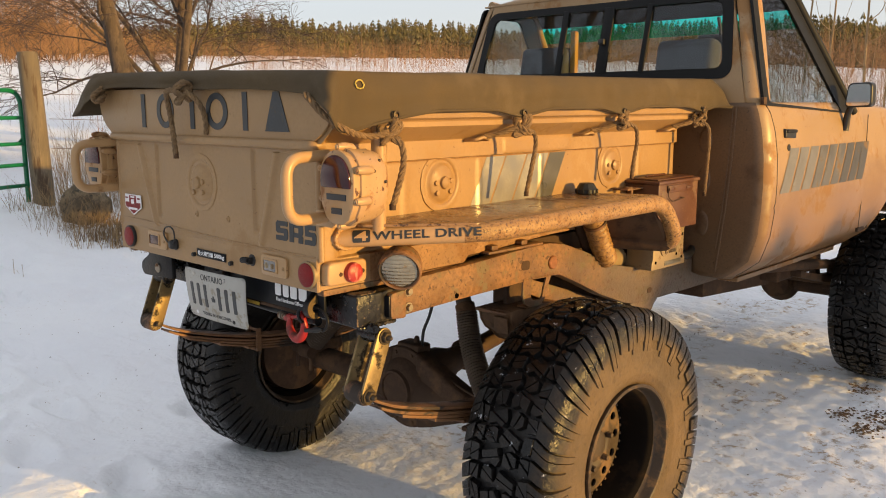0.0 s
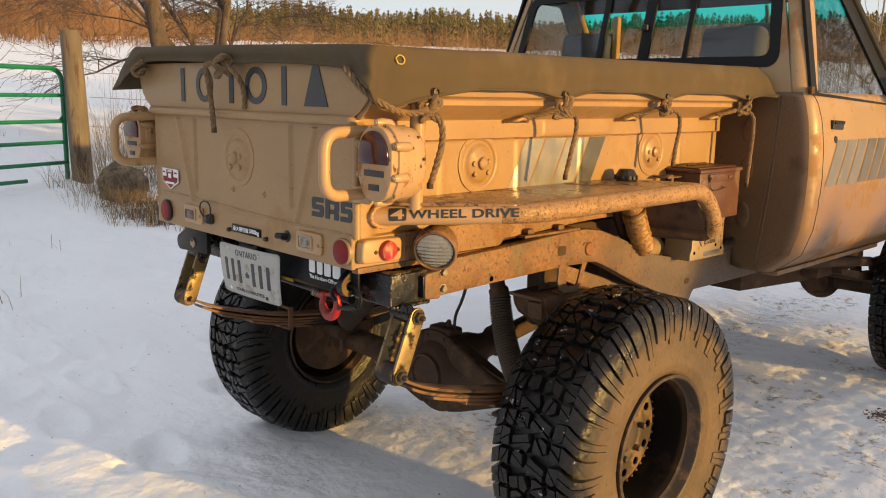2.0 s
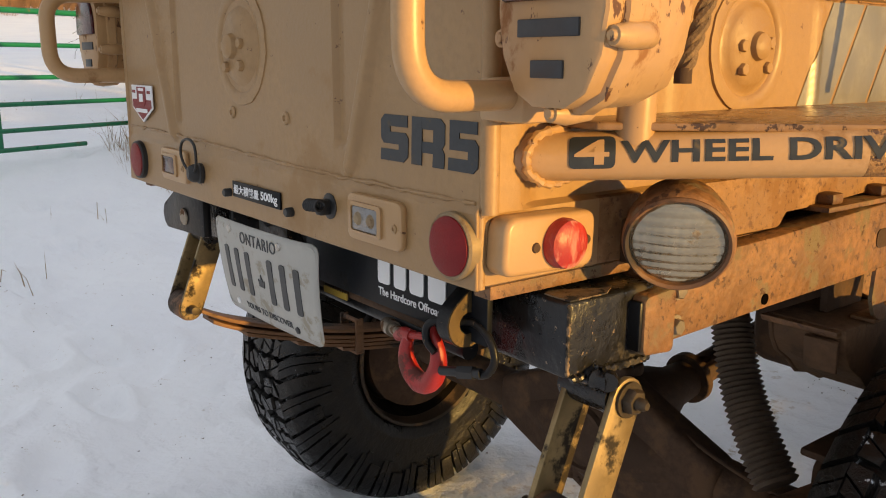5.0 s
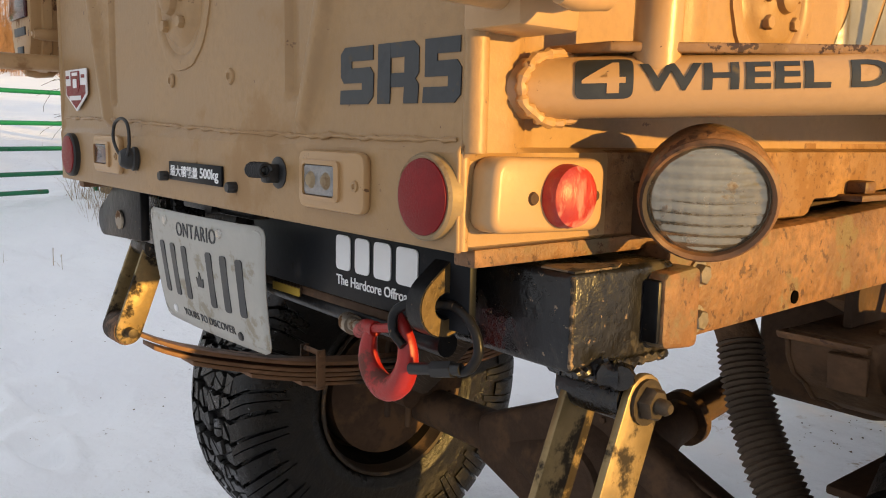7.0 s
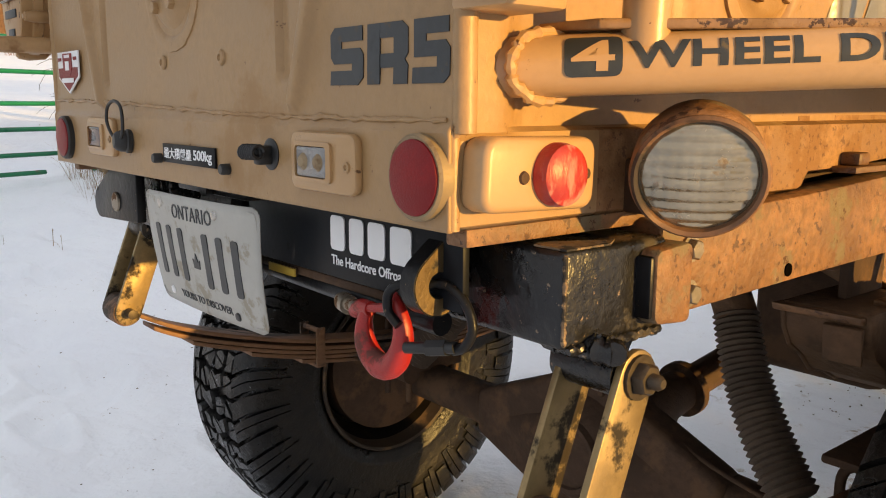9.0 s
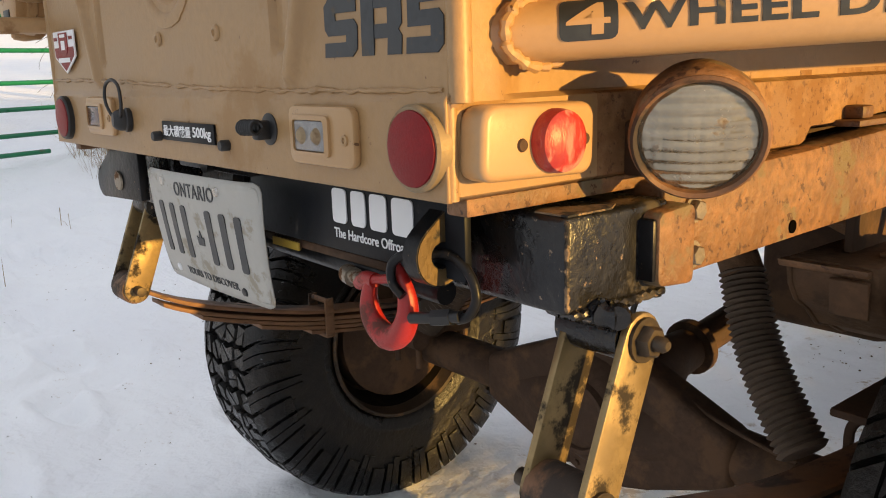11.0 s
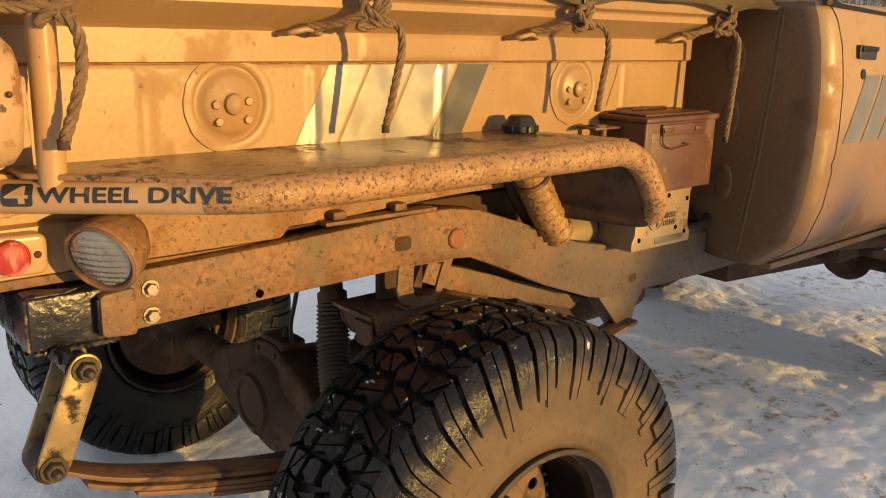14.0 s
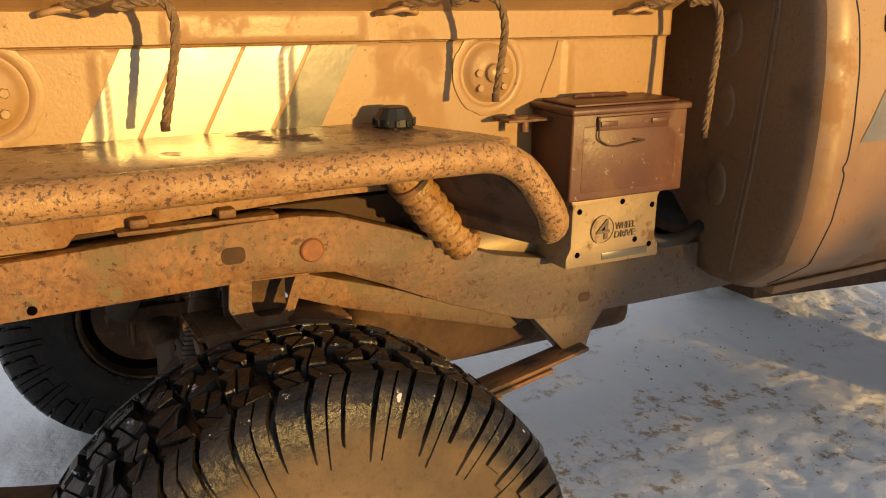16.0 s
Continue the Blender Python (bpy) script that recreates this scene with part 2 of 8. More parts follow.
def tyre_material():
    """Wet black rubber, dried tan mud over the outer sidewall with a ragged edge, dust between, snow flecks."""
    m = bpy.data.materials.new("tyre_rubber_muddy")
    m.use_nodes = True
    nd, ln = m.node_tree.nodes, m.node_tree.links
    b = nd["Principled BSDF"]
    tc = nd.new("ShaderNodeTexCoord")
    sp = nd.new("ShaderNodeSeparateXYZ")
    ln.new(tc.outputs["Object"], sp.inputs[0])
    cb = nd.new("ShaderNodeCombineXYZ")
    ln.new(sp.outputs[1], cb.inputs[1])
    ln.new(sp.outputs[2], cb.inputs[2])
    le = nd.new("ShaderNodeVectorMath")
    le.operation = "LENGTH"
    ln.new(cb.outputs[0], le.inputs[0])

    def nz(s, d=5.0, r=0.6):
        n = nd.new("ShaderNodeTexNoise")
        n.inputs["Scale"].default_value, n.inputs["Detail"].default_value, n.inputs["Roughness"].default_value = s, d, r
        ln.new(tc.outputs["Object"], n.inputs["Vector"])
        return n.outputs[0]

    def calc(op, p, q):
        x = nd.new("ShaderNodeMath")
        x.operation = op
        for k, v in ((0, p), (1, q)):
            if isinstance(v, float):
                x.inputs[k].default_value = v
            else:
                ln.new(v, x.inputs[k])
        return x.outputs[0]

    def rmp(src, a, c, lo=0.0, hi=1.0):
        r = nd.new("ShaderNodeMapRange")
        r.interpolation_type = "SMOOTHSTEP"
        for k, v in (("From Min", a), ("From Max", c), ("To Min", lo), ("To Max", hi)):
            r.inputs[k].default_value = v
        ln.new(src, r.inputs["Value"])
        return r.outputs[0]

    def mix(fac, p, q):
        x = nd.new("ShaderNodeMix")
        x.data_type = "RGBA"
        ln.new(fac, x.inputs[0])
        for k, v in ((6, p), (7, q)):
            if isinstance(v, tuple):
                x.inputs[k].default_value = (*v, 1)
            else:
                ln.new(v, x.inputs[k])
        return x.outputs[2]

    ragged = calc("ADD", le.outputs["Value"], calc("MULTIPLY", calc("SUBTRACT", nz(9.0, 6.0, 0.65), 0.5), 0.11))
    outer = rmp(sp.outputs[0], 0.095, 0.130)
    mud = calc("MULTIPLY", rmp(ragged, 0.388, 0.332), outer)
    film = calc("MULTIPLY", rmp(nz(16.0, 6.0, 0.7), 0.42, 0.66), calc("MULTIPLY", outer, 0.40))
    tone = mix(rmp(nz(6.0), 0.35, 0.65), (0.128, 0.084, 0.044), (0.088, 0.060, 0.034))
    tone = mix(rmp(nz(60.0, 4.0), 0.5, 0.8), tone, (0.062, 0.041, 0.024))
    col = mix(rmp(nz(14.0), 0.35, 0.7), (0.0052, 0.0052, 0.0055), (0.0125, 0.0105, 0.0085))
    col = mix(film, col, (0.060, 0.042, 0.024))
    col = mix(mud, col, tone)
    snow = calc("MULTIPLY", rmp(nz(36.0, 5.0, 0.7), 0.655, 0.680), rmp(le.outputs["Value"], 0.385, 0.415))
    col = mix(snow, col, (0.50, 0.52, 0.56))
    ln.new(col, b.inputs["Base Color"])
    ln.new(calc("ADD", rmp(nz(11.0), 0.3, 0.7, 0.24, 0.42), calc("MULTIPLY", mud, 0.42)), b.inputs["Roughness"])
    b.inputs["Specular IOR Level"].default_value = 0.36
    bp = nd.new("ShaderNodeBump")
    bp.inputs["Strength"].default_value, bp.inputs["Distance"].default_value = 0.9, 0.005
    ln.new(nz(46.0, 5.0, 0.65), bp.inputs["Height"])
    ln.new(bp.outputs[0], b.inputs["Normal"])
    return m


m_tyre = tyre_material()
m_rim = mat("rim_muddy_steel", (0.056, 0.0370, 0.0222), 0.6, vary=0.2, scale=10, fine=80, bump=0.25, dirt=(0.155, 0.092, 0.0444), dirt_amount=0.4, dirt_scale=11)
# near-black so that the colour also carries the shade inside the wheels
m_rimdark = mat("rim_barrel_shaded", (0.009, 0.007, 0.0055), 0.8, vary=0.2, scale=10, fine=80, bump=0.2, spec=0.08, dirt=(0.020, 0.013, 0.008), dirt_amount=0.35, dirt_scale=9)
m_ammo = mat("ammo_can_paint", (0.095, 0.037, 0.018), 0.45, vary=0.12, scale=8, fine=90, bump=0.15, dirt=(0.13, 0.066, 0.033), dirt_amount=0.30, dirt_scale=10, specks=(0.22, 0.14, 0.085), speck_amount=0.22, speck_scale=50)
m_plate = mat("plate_white", (0.40, 0.39, 0.355), 0.5, vary=0.06, scale=12, fine=90, bump=0.1, dirt=(0.30, 0.27, 0.21), dirt_amount=0.30, dirt_scale=22)
m_ink = mat("dark_ink", (0.0333, 0.0370, 0.0407), 0.5, vary=0.15, scale=40, bump=0.0)
m_decal = mat("dark_decal", (0.0259, 0.0296, 0.0333), 0.42, vary=0.2, scale=25, fine=120, bump=0.0, dirt=(0.096, 0.074, 0.0481), dirt_amount=0.22, dirt_scale=40)
m_white = mat("white_print", (0.8, 0.8, 0.8), 0.5, vary=0.05, bump=0.0)
m_signblack = mat("black_sign", (0.006, 0.007, 0.009), 0.4, vary=0.2, bump=0.05, spec=0.15, dirt=(0.05, 0.045, 0.04), dirt_amount=0.15, dirt_scale=20)
m_silver = mat("silver_decal", (0.36, 0.33, 0.27), 0.36, metal=0.7, vary=0.08, scale=14, fine=90, bump=0.05)
m_greydecal = mat("grey_decal", (0.118, 0.111, 0.092), 0.32, metal=0.3, vary=0.12, scale=15, bump=0.05)
m_doordecal = [mat("door_decal", tuple(c * k for c in (0.15, 0.145, 0.14)), 0.4, vary=0.12, scale=12, bump=0.03, dirt=(.15, .09, .045), dirt_amount=.2, dirt_scale=6) for k in (1.0, 0.6, 0.36)]
m_lamptan = mat("lamp_paint_stained", (0.425, 0.257, 0.117), 0.36, vary=0.07, scale=9, fine=150, bump=0.12, bump_scale=60, dirt=(0.235, 0.105, 0.036), dirt_amount=0.30, dirt_scale=17, specks=(0.10, 0.042, 0.017), speck_amount=0.36, speck_scale=48, stretch=(1, 1, .6))
m_rubberseal = mat("window_rubber", (0.006, 0.006, 0.006), 0.55, vary=0.2, bump=0.08, spec=0.25)
m_chrome = mat("worn_chrome", (0.5, 0.48, 0.44), 0.3, metal=1.0, vary=0.1, bump=0.03)
m_seat = mat("grey_seat_cloth", (0.056, 0.063, 0.074), 0.9, vary=0.15, scale=12, fine=200, bump=0.2)
m_interior = mat("cab_interior", (0.0407, 0.0429, 0.0481), 0.8, vary=0.12, bump=0.1)
m_green = mat("green_gate_paint", (0.006, 0.15, 0.062), 0.32, vary=0.12, scale=4, fine=80, bump=0.05, dirt=(0.16, 0.05, 0.03), dirt_amount=0.08, dirt_scale=5)
m_post = mat("weathered_post", (0.16, 0.125, 0.082), 0.85, vary=0.25, scale=10, fine=70, bump=0.6, stretch=(1, 1, 0.12), dirt=(0.076, 0.0479, 0.0275), dirt_amount=0.35, dirt_scale=14)
m_bark = mat("bark", (0.096, 0.068, 0.0459), 0.9, vary=0.3, scale=9, fine=60, bump=0.7, stretch=(1, 1, 0.3), dirt=(0.052, 0.0370, 0.0259), dirt_amount=0.35, dirt_scale=12)
m_twig = mat("twig", (0.085, 0.052, 0.0333), 0.85, vary=0.25, scale=12, bump=0.2)
m_straw = mat("dry_grass", (0.31, 0.205, 0.10), 0.85, vary=0.3, scale=3, fine=30, bump=0.0)
m_strawdark = mat("matted_grass", (0.16, 0.10, 0.05), 0.9, vary=0.5, scale=6, fine=30, bump=0.0)
m_rock = mat("field_rock", (0.17, 0.125, 0.075), 0.9, vary=0.45, scale=9, fine=50, bump=1.0, bump_scale=25, dirt=(0.05, 0.04, 0.026), dirt_amount=0.36, dirt_scale=12)
m_conifer = mat("conifer_needles", (0.135, 0.108, 0.036), 0.9, vary=0.40, scale=0.25, fine=2.0, bump=0.0)
m_bush = mat("bare_brush", (0.225, 0.125, 0.062), 0.9, vary=0.35, scale=0.3, fine=2.5, bump=0.0)
m_rivet = mat("rivet_rust", (0.24, 0.085, 0.028), 0.6, vary=0.25, scale=40, fine=120, bump=0.3)
# flat discs for holes, the shade inside them put into the colour
m_hole = mat("hole_shade", (0.003, 0.0025, 0.002), 0.95, vary=0.2, bump=0.0, spec=0.0)
m_galv = mat("galvanised_case", (0.274, 0.200, 0.111), 0.5, metal=0.3, vary=0.1, scale=10, fine=90, bump=0.15, dirt=(0.169, 0.096, 0.0427), dirt_amount=0.3, dirt_scale=14)
m_boot = mat("rubber_boot", (0.085, 0.058, 0.038), 0.7, vary=0.2, scale=10, bump=0.2)


def glass(name, tint, gloss_rough=0.02, extra=0.06):
    m = bpy.data.materials.new(name)
    m.use_nodes = True
    nt = m.node_tree
    nt.nodes.remove(nt.nodes["Principled BSDF"])
    tr = nt.nodes.new("ShaderNodeBsdfTransparent")
    tr.inputs[0].default_value = (*tint, 1)
    gl = nt.nodes.new("ShaderNodeBsdfGlossy")
    gl.inputs["Roughness"].default_value = gloss_rough
    fr = nt.nodes.new("ShaderNodeLayerWeight")
    fr.inputs[0].default_value = 0.5
    pw = nt.nodes.new("ShaderNodeMath")
    pw.operation = "POWER"
    pw.inputs[1].default_value = 5.0
    nt.links.new(fr.outputs["Facing"], pw.inputs[0])
    ad = nt.nodes.new("ShaderNodeMath")
    ad.operation = "MULTIPLY_ADD"
    ad.inputs[1].default_value = 0.9
    ad.inputs[2].default_value = 0.05 + extra
    nt.links.new(pw.outputs[0], ad.inputs[0])
    mx = nt.nodes.new("ShaderNodeMixShader")
    nt.links.new(ad.outputs[0], mx.inputs[0])
    nt.links.new(tr.outputs[0], mx.inputs[1])
    nt.links.new(gl.outputs[0], mx.inputs[2])
    nt.links.new(mx.outputs[0], nt.nodes["Material Output"].inputs["Surface"])
    return m


m_glass = glass("window_glass", (0.74, 0.79, 0.78), extra=0.02)
m_doorglass = glass("door_glass", (0.58, 0.63, 0.62), extra=0.12)
m_teal = glass("teal_glass", (0.05, 0.85, 0.76), extra=0.0)
m_lampglass = mat("lamp_lens", (0.340, 0.296, 0.215), 0.20, metal=0.7, vary=0.12, scale=30, fine=150, bump=0.08, bump_scale=90, coat=0.5, dirt=(0.163, 0.118, 0.074), dirt_amount=0.10, dirt_scale=40)
m_clearlens = mat("clear_lens", (0.20, 0.20, 0.20), 0.12, vary=0.2, scale=120, bump=0.4, bump_scale=300, coat=0.7)
m_mirror = mat("mirror_glass", (0.85, 0.87, 0.88), 0.04, metal=1.0, vary=0.02, bump=0.0)


# snow: white, with brown churned earth and fine grain
def snow_material():
    m = bpy.data.materials.new("snow")
    m.use_nodes = True
    nt = m.node_tree
    nd, ln = nt.nodes, nt.links
    b = nd["Principled BSDF"]
    tc = nd.new("ShaderNodeTexCoord")

    def nz(s, d=6.0, r=0.6):
        n = nd.new("ShaderNodeTexNoise")
        n.inputs["Scale"].default_value, n.inputs["Detail"].default_value, n.inputs["Roughness"].default_value = s, d, r
        ln.new(tc.outputs["Object"], n.inputs["Vector"])
        return n.outputs[0]

    def rmp(src, a, c, lo=0.0, hi=1.0):
        r = nd.new("ShaderNodeMapRange")
        r.interpolation_type = "SMOOTHSTEP"
        r.inputs["From Min"].default_value, r.inputs["From Max"].default_value = a, c
        r.inputs["To Min"].default_value, r.inputs["To Max"].default_value = lo, hi
        ln.new(src, r.inputs["Value"])
        return r.outputs[0]

    def mul(p, q):
        x = nd.new("ShaderNodeMath")
        x.operation = "MULTIPLY"
        ln.new(p, x.inputs[0])
        ln.new(q, x.inputs[1])
        return x.outputs[0]

    sep = nd.new("ShaderNodeSeparateXYZ")
    ln.new(tc.outputs["Object"], sep.inputs[0])
    drive = mul(rmp(sep.outputs[0], -1.6, -1.0), rmp(sep.outputs[0], 6.0, 4.0))
    drive = mul(drive, rmp(sep.outputs[1], 0.4, 1.8))
    lane = nd.new("ShaderNodeMapping")
    lane.inputs["Scale"].default_value = (1.0, 0.45, 1.0)
    ln.new(tc.outputs["Object"], lane.inputs["Vector"])
    streak = nd.new("ShaderNodeTexNoise")
    streak.inputs["Scale"].default_value, streak.inputs["Detail"].default_value, streak.inputs["Roughness"].default_value = 3.0, 5.0, 0.6
    ln.new(lane.outputs[0], streak.inputs["Vector"])
    mask = mul(rmp(streak.outputs[0], 0.48, 0.58), rmp(nz(16.0, 7.0, 0.75), 0.50, 0.61))
    mask = mul(mask, drive)
    mask2 = mul(rmp(nz(34.0, 6.0, 0.7), 0.62, 0.66), rmp(nz(1.7, 4.0, 0.6), 0.48, 0.60))
    mx = nd.new("ShaderNodeMath")
    mx.operation = "MAXIMUM"
    ln.new(mask, mx.inputs[0])
    half = nd.new("ShaderNodeMath")
    half.operation = "MULTIPLY"
    half.inputs[1].default_value = 0.35
    ln.new(mask2, half.inputs[0])
    ln.new(half.outputs[0], mx.inputs[1])
    col = nd.new("ShaderNodeMix")
    col.data_type = "RGBA"
    ln.new(mx.outputs[0], col.inputs[0])
    tone = nd.new("ShaderNodeMix")
    tone.data_type = "RGBA"
    ln.new(rmp(nz(0.9), 0.35, 0.65), tone.inputs[0])
    tone.inputs[6].default_value = (0.87, 0.885, 0.915, 1)
    tone.inputs[7].default_value = (0.915, 0.93, 0.945, 1)
    ln.new(tone.outputs[2], col.inputs[6])
    col.inputs[7].default_value = (0.44, 0.34, 0.235, 1)
    ln.new(col.outputs[2], b.inputs["Base Color"])
    b.inputs["Roughness"].default_value = 0.7
    b.inputs["Specular IOR Level"].default_value = 0.3
    bp = nd.new("ShaderNodeBump")
    bp.inputs["Strength"].default_value = 0.8
    bp.inputs["Distance"].default_value = 0.03
    ln.new(nz(11.0, 7.0, 0.52), bp.inputs["Height"])
    bp2 = nd.new("ShaderNodeBump")
    bp2.inputs["Strength"].default_value = 0.22
    bp2.inputs["Distance"].default_value = 0.004
    ln.new(nz(180.0, 3.0), bp2.inputs["Height"])
    ln.new(bp.outputs[0], bp2.inputs["Normal"])
    ln.new(bp2.outputs[0], b.inputs["Normal"])
    return m


m_snow = snow_material()
m_earth = mat("churned_earth", (0.13, 0.085, 0.05), 0.9, vary=0.3, scale=10, fine=60, bump=0.7)


# ---- building helpers ----
CX = -0.51  # the truck's middle line


def mesh_ob(name, bm, material, parent=None, label="", angle=38, smooth=True):
    bmesh.ops.recalc_face_normals(bm, faces=bm.faces)
    me = bpy.data.meshes.new(name)
    bm.to_mesh(me)
    bm.free()
    if smooth:
        me.polygons.foreach_set("use_smooth", [True] * len(me.polygons))
        me.set_sharp_from_angle(angle=radians(angle))
    for m_ in (material if isinstance(material, (list, tuple)) else [material]):
        me.materials.append(m_)
    ob = new(name, me)
    if parent:
        ob.parent = parent
    if label:
        tagged(ob, label)
    return ob


def part(name, bm, material, parent, label="", angle=38, smooth=True):
    return mesh_ob(name, bm, material, parent, label, angle, smooth)


def thing(name, label, category, group="", kind="", at=(0, 0, 0)):
    e = new(name)
    e.location = at
    e.empty_display_size = 0.1
    return tagged(e, label, category, group, kind)


def join(*bms):
    a = bms[0]
    for b in bms[1:]:
        me = bpy.data.meshes.new("tmp")
        b.to_mesh(me)
        b.free()
        a.from_mesh(me)
        bpy.data.meshes.remove(me)
    return a


def moved(bm, m):
    bmesh.ops.transform(bm, matrix=m, verts=bm.verts)
    return bm


def box(x0, x1, y0, y1, z0, z1, bev=0.003, seg=2):
    bm = bmesh.new()
    bmesh.ops.create_cube(bm, size=1)
    for v in bm.verts:
        v.co = Vector((x0 + (v.co.x + .5) * (x1 - x0), y0 + (v.co.y + .5) * (y1 - y0), z0 + (v.co.z + .5) * (z1 - z0)))
    if bev:
        bmesh.ops.bevel(bm, geom=bm.edges[:], offset=bev, segments=seg, profile=0.5, affect="EDGES")
    return bm


def prism(poly, axis, a0, a1, bev=0.0, seg=2):
    """A flat outline pushed along an axis: for 'x' the outline is (y, z), for 'y' (x, z), for 'z' (x, y)."""
    bm = bmesh.new()

    def p3(p, a):
        return {"x": (a, p[0], p[1]), "y": (p[0], a, p[1]), "z": (p[0], p[1], a)}[axis]
    lo = [bm.verts.new(p3(p, a0)) for p in poly]
    hi = [bm.verts.new(p3(p, a1)) for p in poly]
    bm.faces.new(lo)
    bm.faces.new(hi[::-1])
    n = len(poly)
    for i in range(n):
        bm.faces.new((lo[i], hi[i], hi[(i + 1) % n], lo[(i + 1) % n]))
    bmesh.ops.recalc_face_normals(bm, faces=bm.faces)
    if bev:
        es = [e for e in bm.edges if len(e.link_faces) == 2 and e.calc_face_angle(0) > 0.5]
        bmesh.ops.bevel(bm, geom=es, offset=bev, segments=seg, profile=0.5, affect="EDGES")
    return bm


def smooth_path(pts, n=8):
    pts = [Vector(p) for p in pts]
    out = []
    for i in range(len(pts) - 1):
        p0, p1, p2, p3 = pts[max(i - 1, 0)], pts[i], pts[i + 1], pts[min(i + 2, len(pts) - 1)]
        for k in range(n):
            t = k / n
            out.append(0.5 * (2 * p1 + (p2 - p0) * t + (2 * p0 - 5 * p1 + 4 * p2 - p3) * t * t + (3 * p1 - p0 - 3 * p2 + p3) * t ** 3))
    out.append(pts[-1])
    return out


def fillet(pts, r, n=7):
    """A bent pipe's middle line: straight runs with round bends."""
    pts = [Vector(p) for p in pts]
    out = [pts[0]]
    for i in range(1, len(pts) - 1):
        a, b, c = pts[i - 1], pts[i], pts[i + 1]
        d1, d2 = (a - b), (c - b)
        k = min(r, d1.length * 0.48, d2.length * 0.48)
        p, q = b + d1.normalized() * k, b + d2.normalized() * k
        for j in range(n + 1):
            t = j / n
            out.append((1 - t) ** 2 * p + 2 * t * (1 - t) * b + t * t * q)
    out.append(pts[-1])
    return out


def tube(path, r, n=14, caps=True, radii=None):
    bm = bmesh.new()
    path = [Vector(p) for p in path]
    rings = []
    up = None
    for i, p in enumerate(path):
        d = (path[min(i + 1, len(path) - 1)] - path[max(i - 1, 0)])
        d = d.normalized() if d.length > 1e-9 else Vector((0, 0, 1))
        if up is None:
            up = d.orthogonal().normalized()
        up = (up - d * up.dot(d))
        up = up.normalized() if up.length > 1e-6 else d.orthogonal().normalized()
        side = d.cross(up)
        rr = radii[i] if radii else r
        rings.append([bm.verts.new(p + (up * math.cos(a) + side * math.sin(a)) * rr) for a in (2 * math.pi * k / n for k in range(n))])
    for a, b in zip(rings, rings[1:]):
        for k in range(n):
            bm.faces.new((a[k], a[(k + 1) % n], b[(k + 1) % n], b[k]))
    if caps:
        bm.faces.new(rings[0][::-1])
        bm.faces.new(rings[-1])
    return bm


def lathe(profile, centre=(0, 0, 0), axis=(1, 0, 0), n=40, closed=False):
    """A turned shape: profile of (radius, height along the axis)."""
    bm = bmesh.new()
    ax = Vector(axis).normalized()
    u = ax.orthogonal().normalized()
    w = ax.cross(u)
    c = Vector(centre)
    rings = []
    for r, h in profile:
        if r < 1e-6:
            rings.append([bm.verts.new(c + ax * h)])
        else:
            rings.append([bm.verts.new(c + ax * h + (u * math.cos(a) + w * math.sin(a)) * r) for a in (2 * math.pi * k / n for k in range(n))])
    pairs = list(zip(rings, rings[1:]))
    if closed:
        pairs.append((rings[-1], rings[0]))
    for a, b in pairs:
        for k in range(n):
            k2 = (k + 1) % n
            if len(a) == 1 and len(b) == 1:
                continue
            if len(a) == 1:
                bm.faces.new((a[0], b[k2], b[k]))
            elif len(b) == 1:
                bm.faces.new((a[k], a[k2], b[0]))
            else:
                bm.faces.new((a[k], a[k2], b[k2], b[k]))
    return bm


def hexbolt(centre, axis, r=0.008, h=0.006, washer=True):
    b = lathe([(0, 0), (r, 0), (r, h * 0.8), (r * 0.85, h), (0, h)], centre, axis, n=6)
    if washer:
        w = lathe([(0, 0), (r * 1.35, 0), (r * 1.35, h * 0.25), (0, h * 0.25)], centre, axis, n=16)
        b = join(b, w)
    return b


def sheet(f, us, vs):
    bm = bmesh.new()
    g = [[bm.verts.new(f(u, v)) for v in vs] for u in us]
    for i in range(len(us) - 1):
        for j in range(len(vs) - 1):
            bm.faces.new((g[i][j], g[i + 1][j], g[i + 1][j + 1], g[i][j + 1]))
    return bm


def thick(ob, d, offset=-1.0):
    md = ob.modifiers.new("thickness", "SOLIDIFY")
    md.thickness, md.offset = d, offset
    return ob


def ring_panel(outer, inner, t):
    """A panel with one opening: outer and inner are equally long loops of 3D points; t is the thickness vector."""
    bm = bmesh.new()
    t = Vector(t)
    o, i_ = [bm.verts.new(p) for p in outer], [bm.verts.new(p) for p in inner]
    o2, i2 = [bm.verts.new(Vector(p) + t) for p in outer], [bm.verts.new(Vector(p) + t) for p in inner]
    n = len(outer)
    for k in range(n):
        j = (k + 1) % n
        bm.faces.new((o[k], o[j], i_[j], i_[k]))
        bm.faces.new((o2[k], i2[k], i2[j], o2[j]))
        bm.faces.new((i_[k], i_[j], i2[j], i2[k]))
        bm.faces.new((o[k], o2[k], o2[j], o[j]))
    return bm


def round_quad(c, r, n=5):
    """A four-cornered loop with round corners, in 2D; r may be a number or four numbers."""
    c = [Vector((*p, 0)) for p in c]
    rs = r if isinstance(r, (list, tuple)) else [r] * 4
    out = []
    for k in range(4):
        a, b, d = c[k - 1], c[k], c[(k + 1) % 4]
        p, q = b + (a - b).normalized() * rs[k], b + (d - b).normalized() * rs[k]
        for j in range(n + 1):
            t = j / n
            v = (1 - t) ** 2 * p + 2 * t * (1 - t) * b + t * t * q
            out.append((v.x, v.y))
    return out


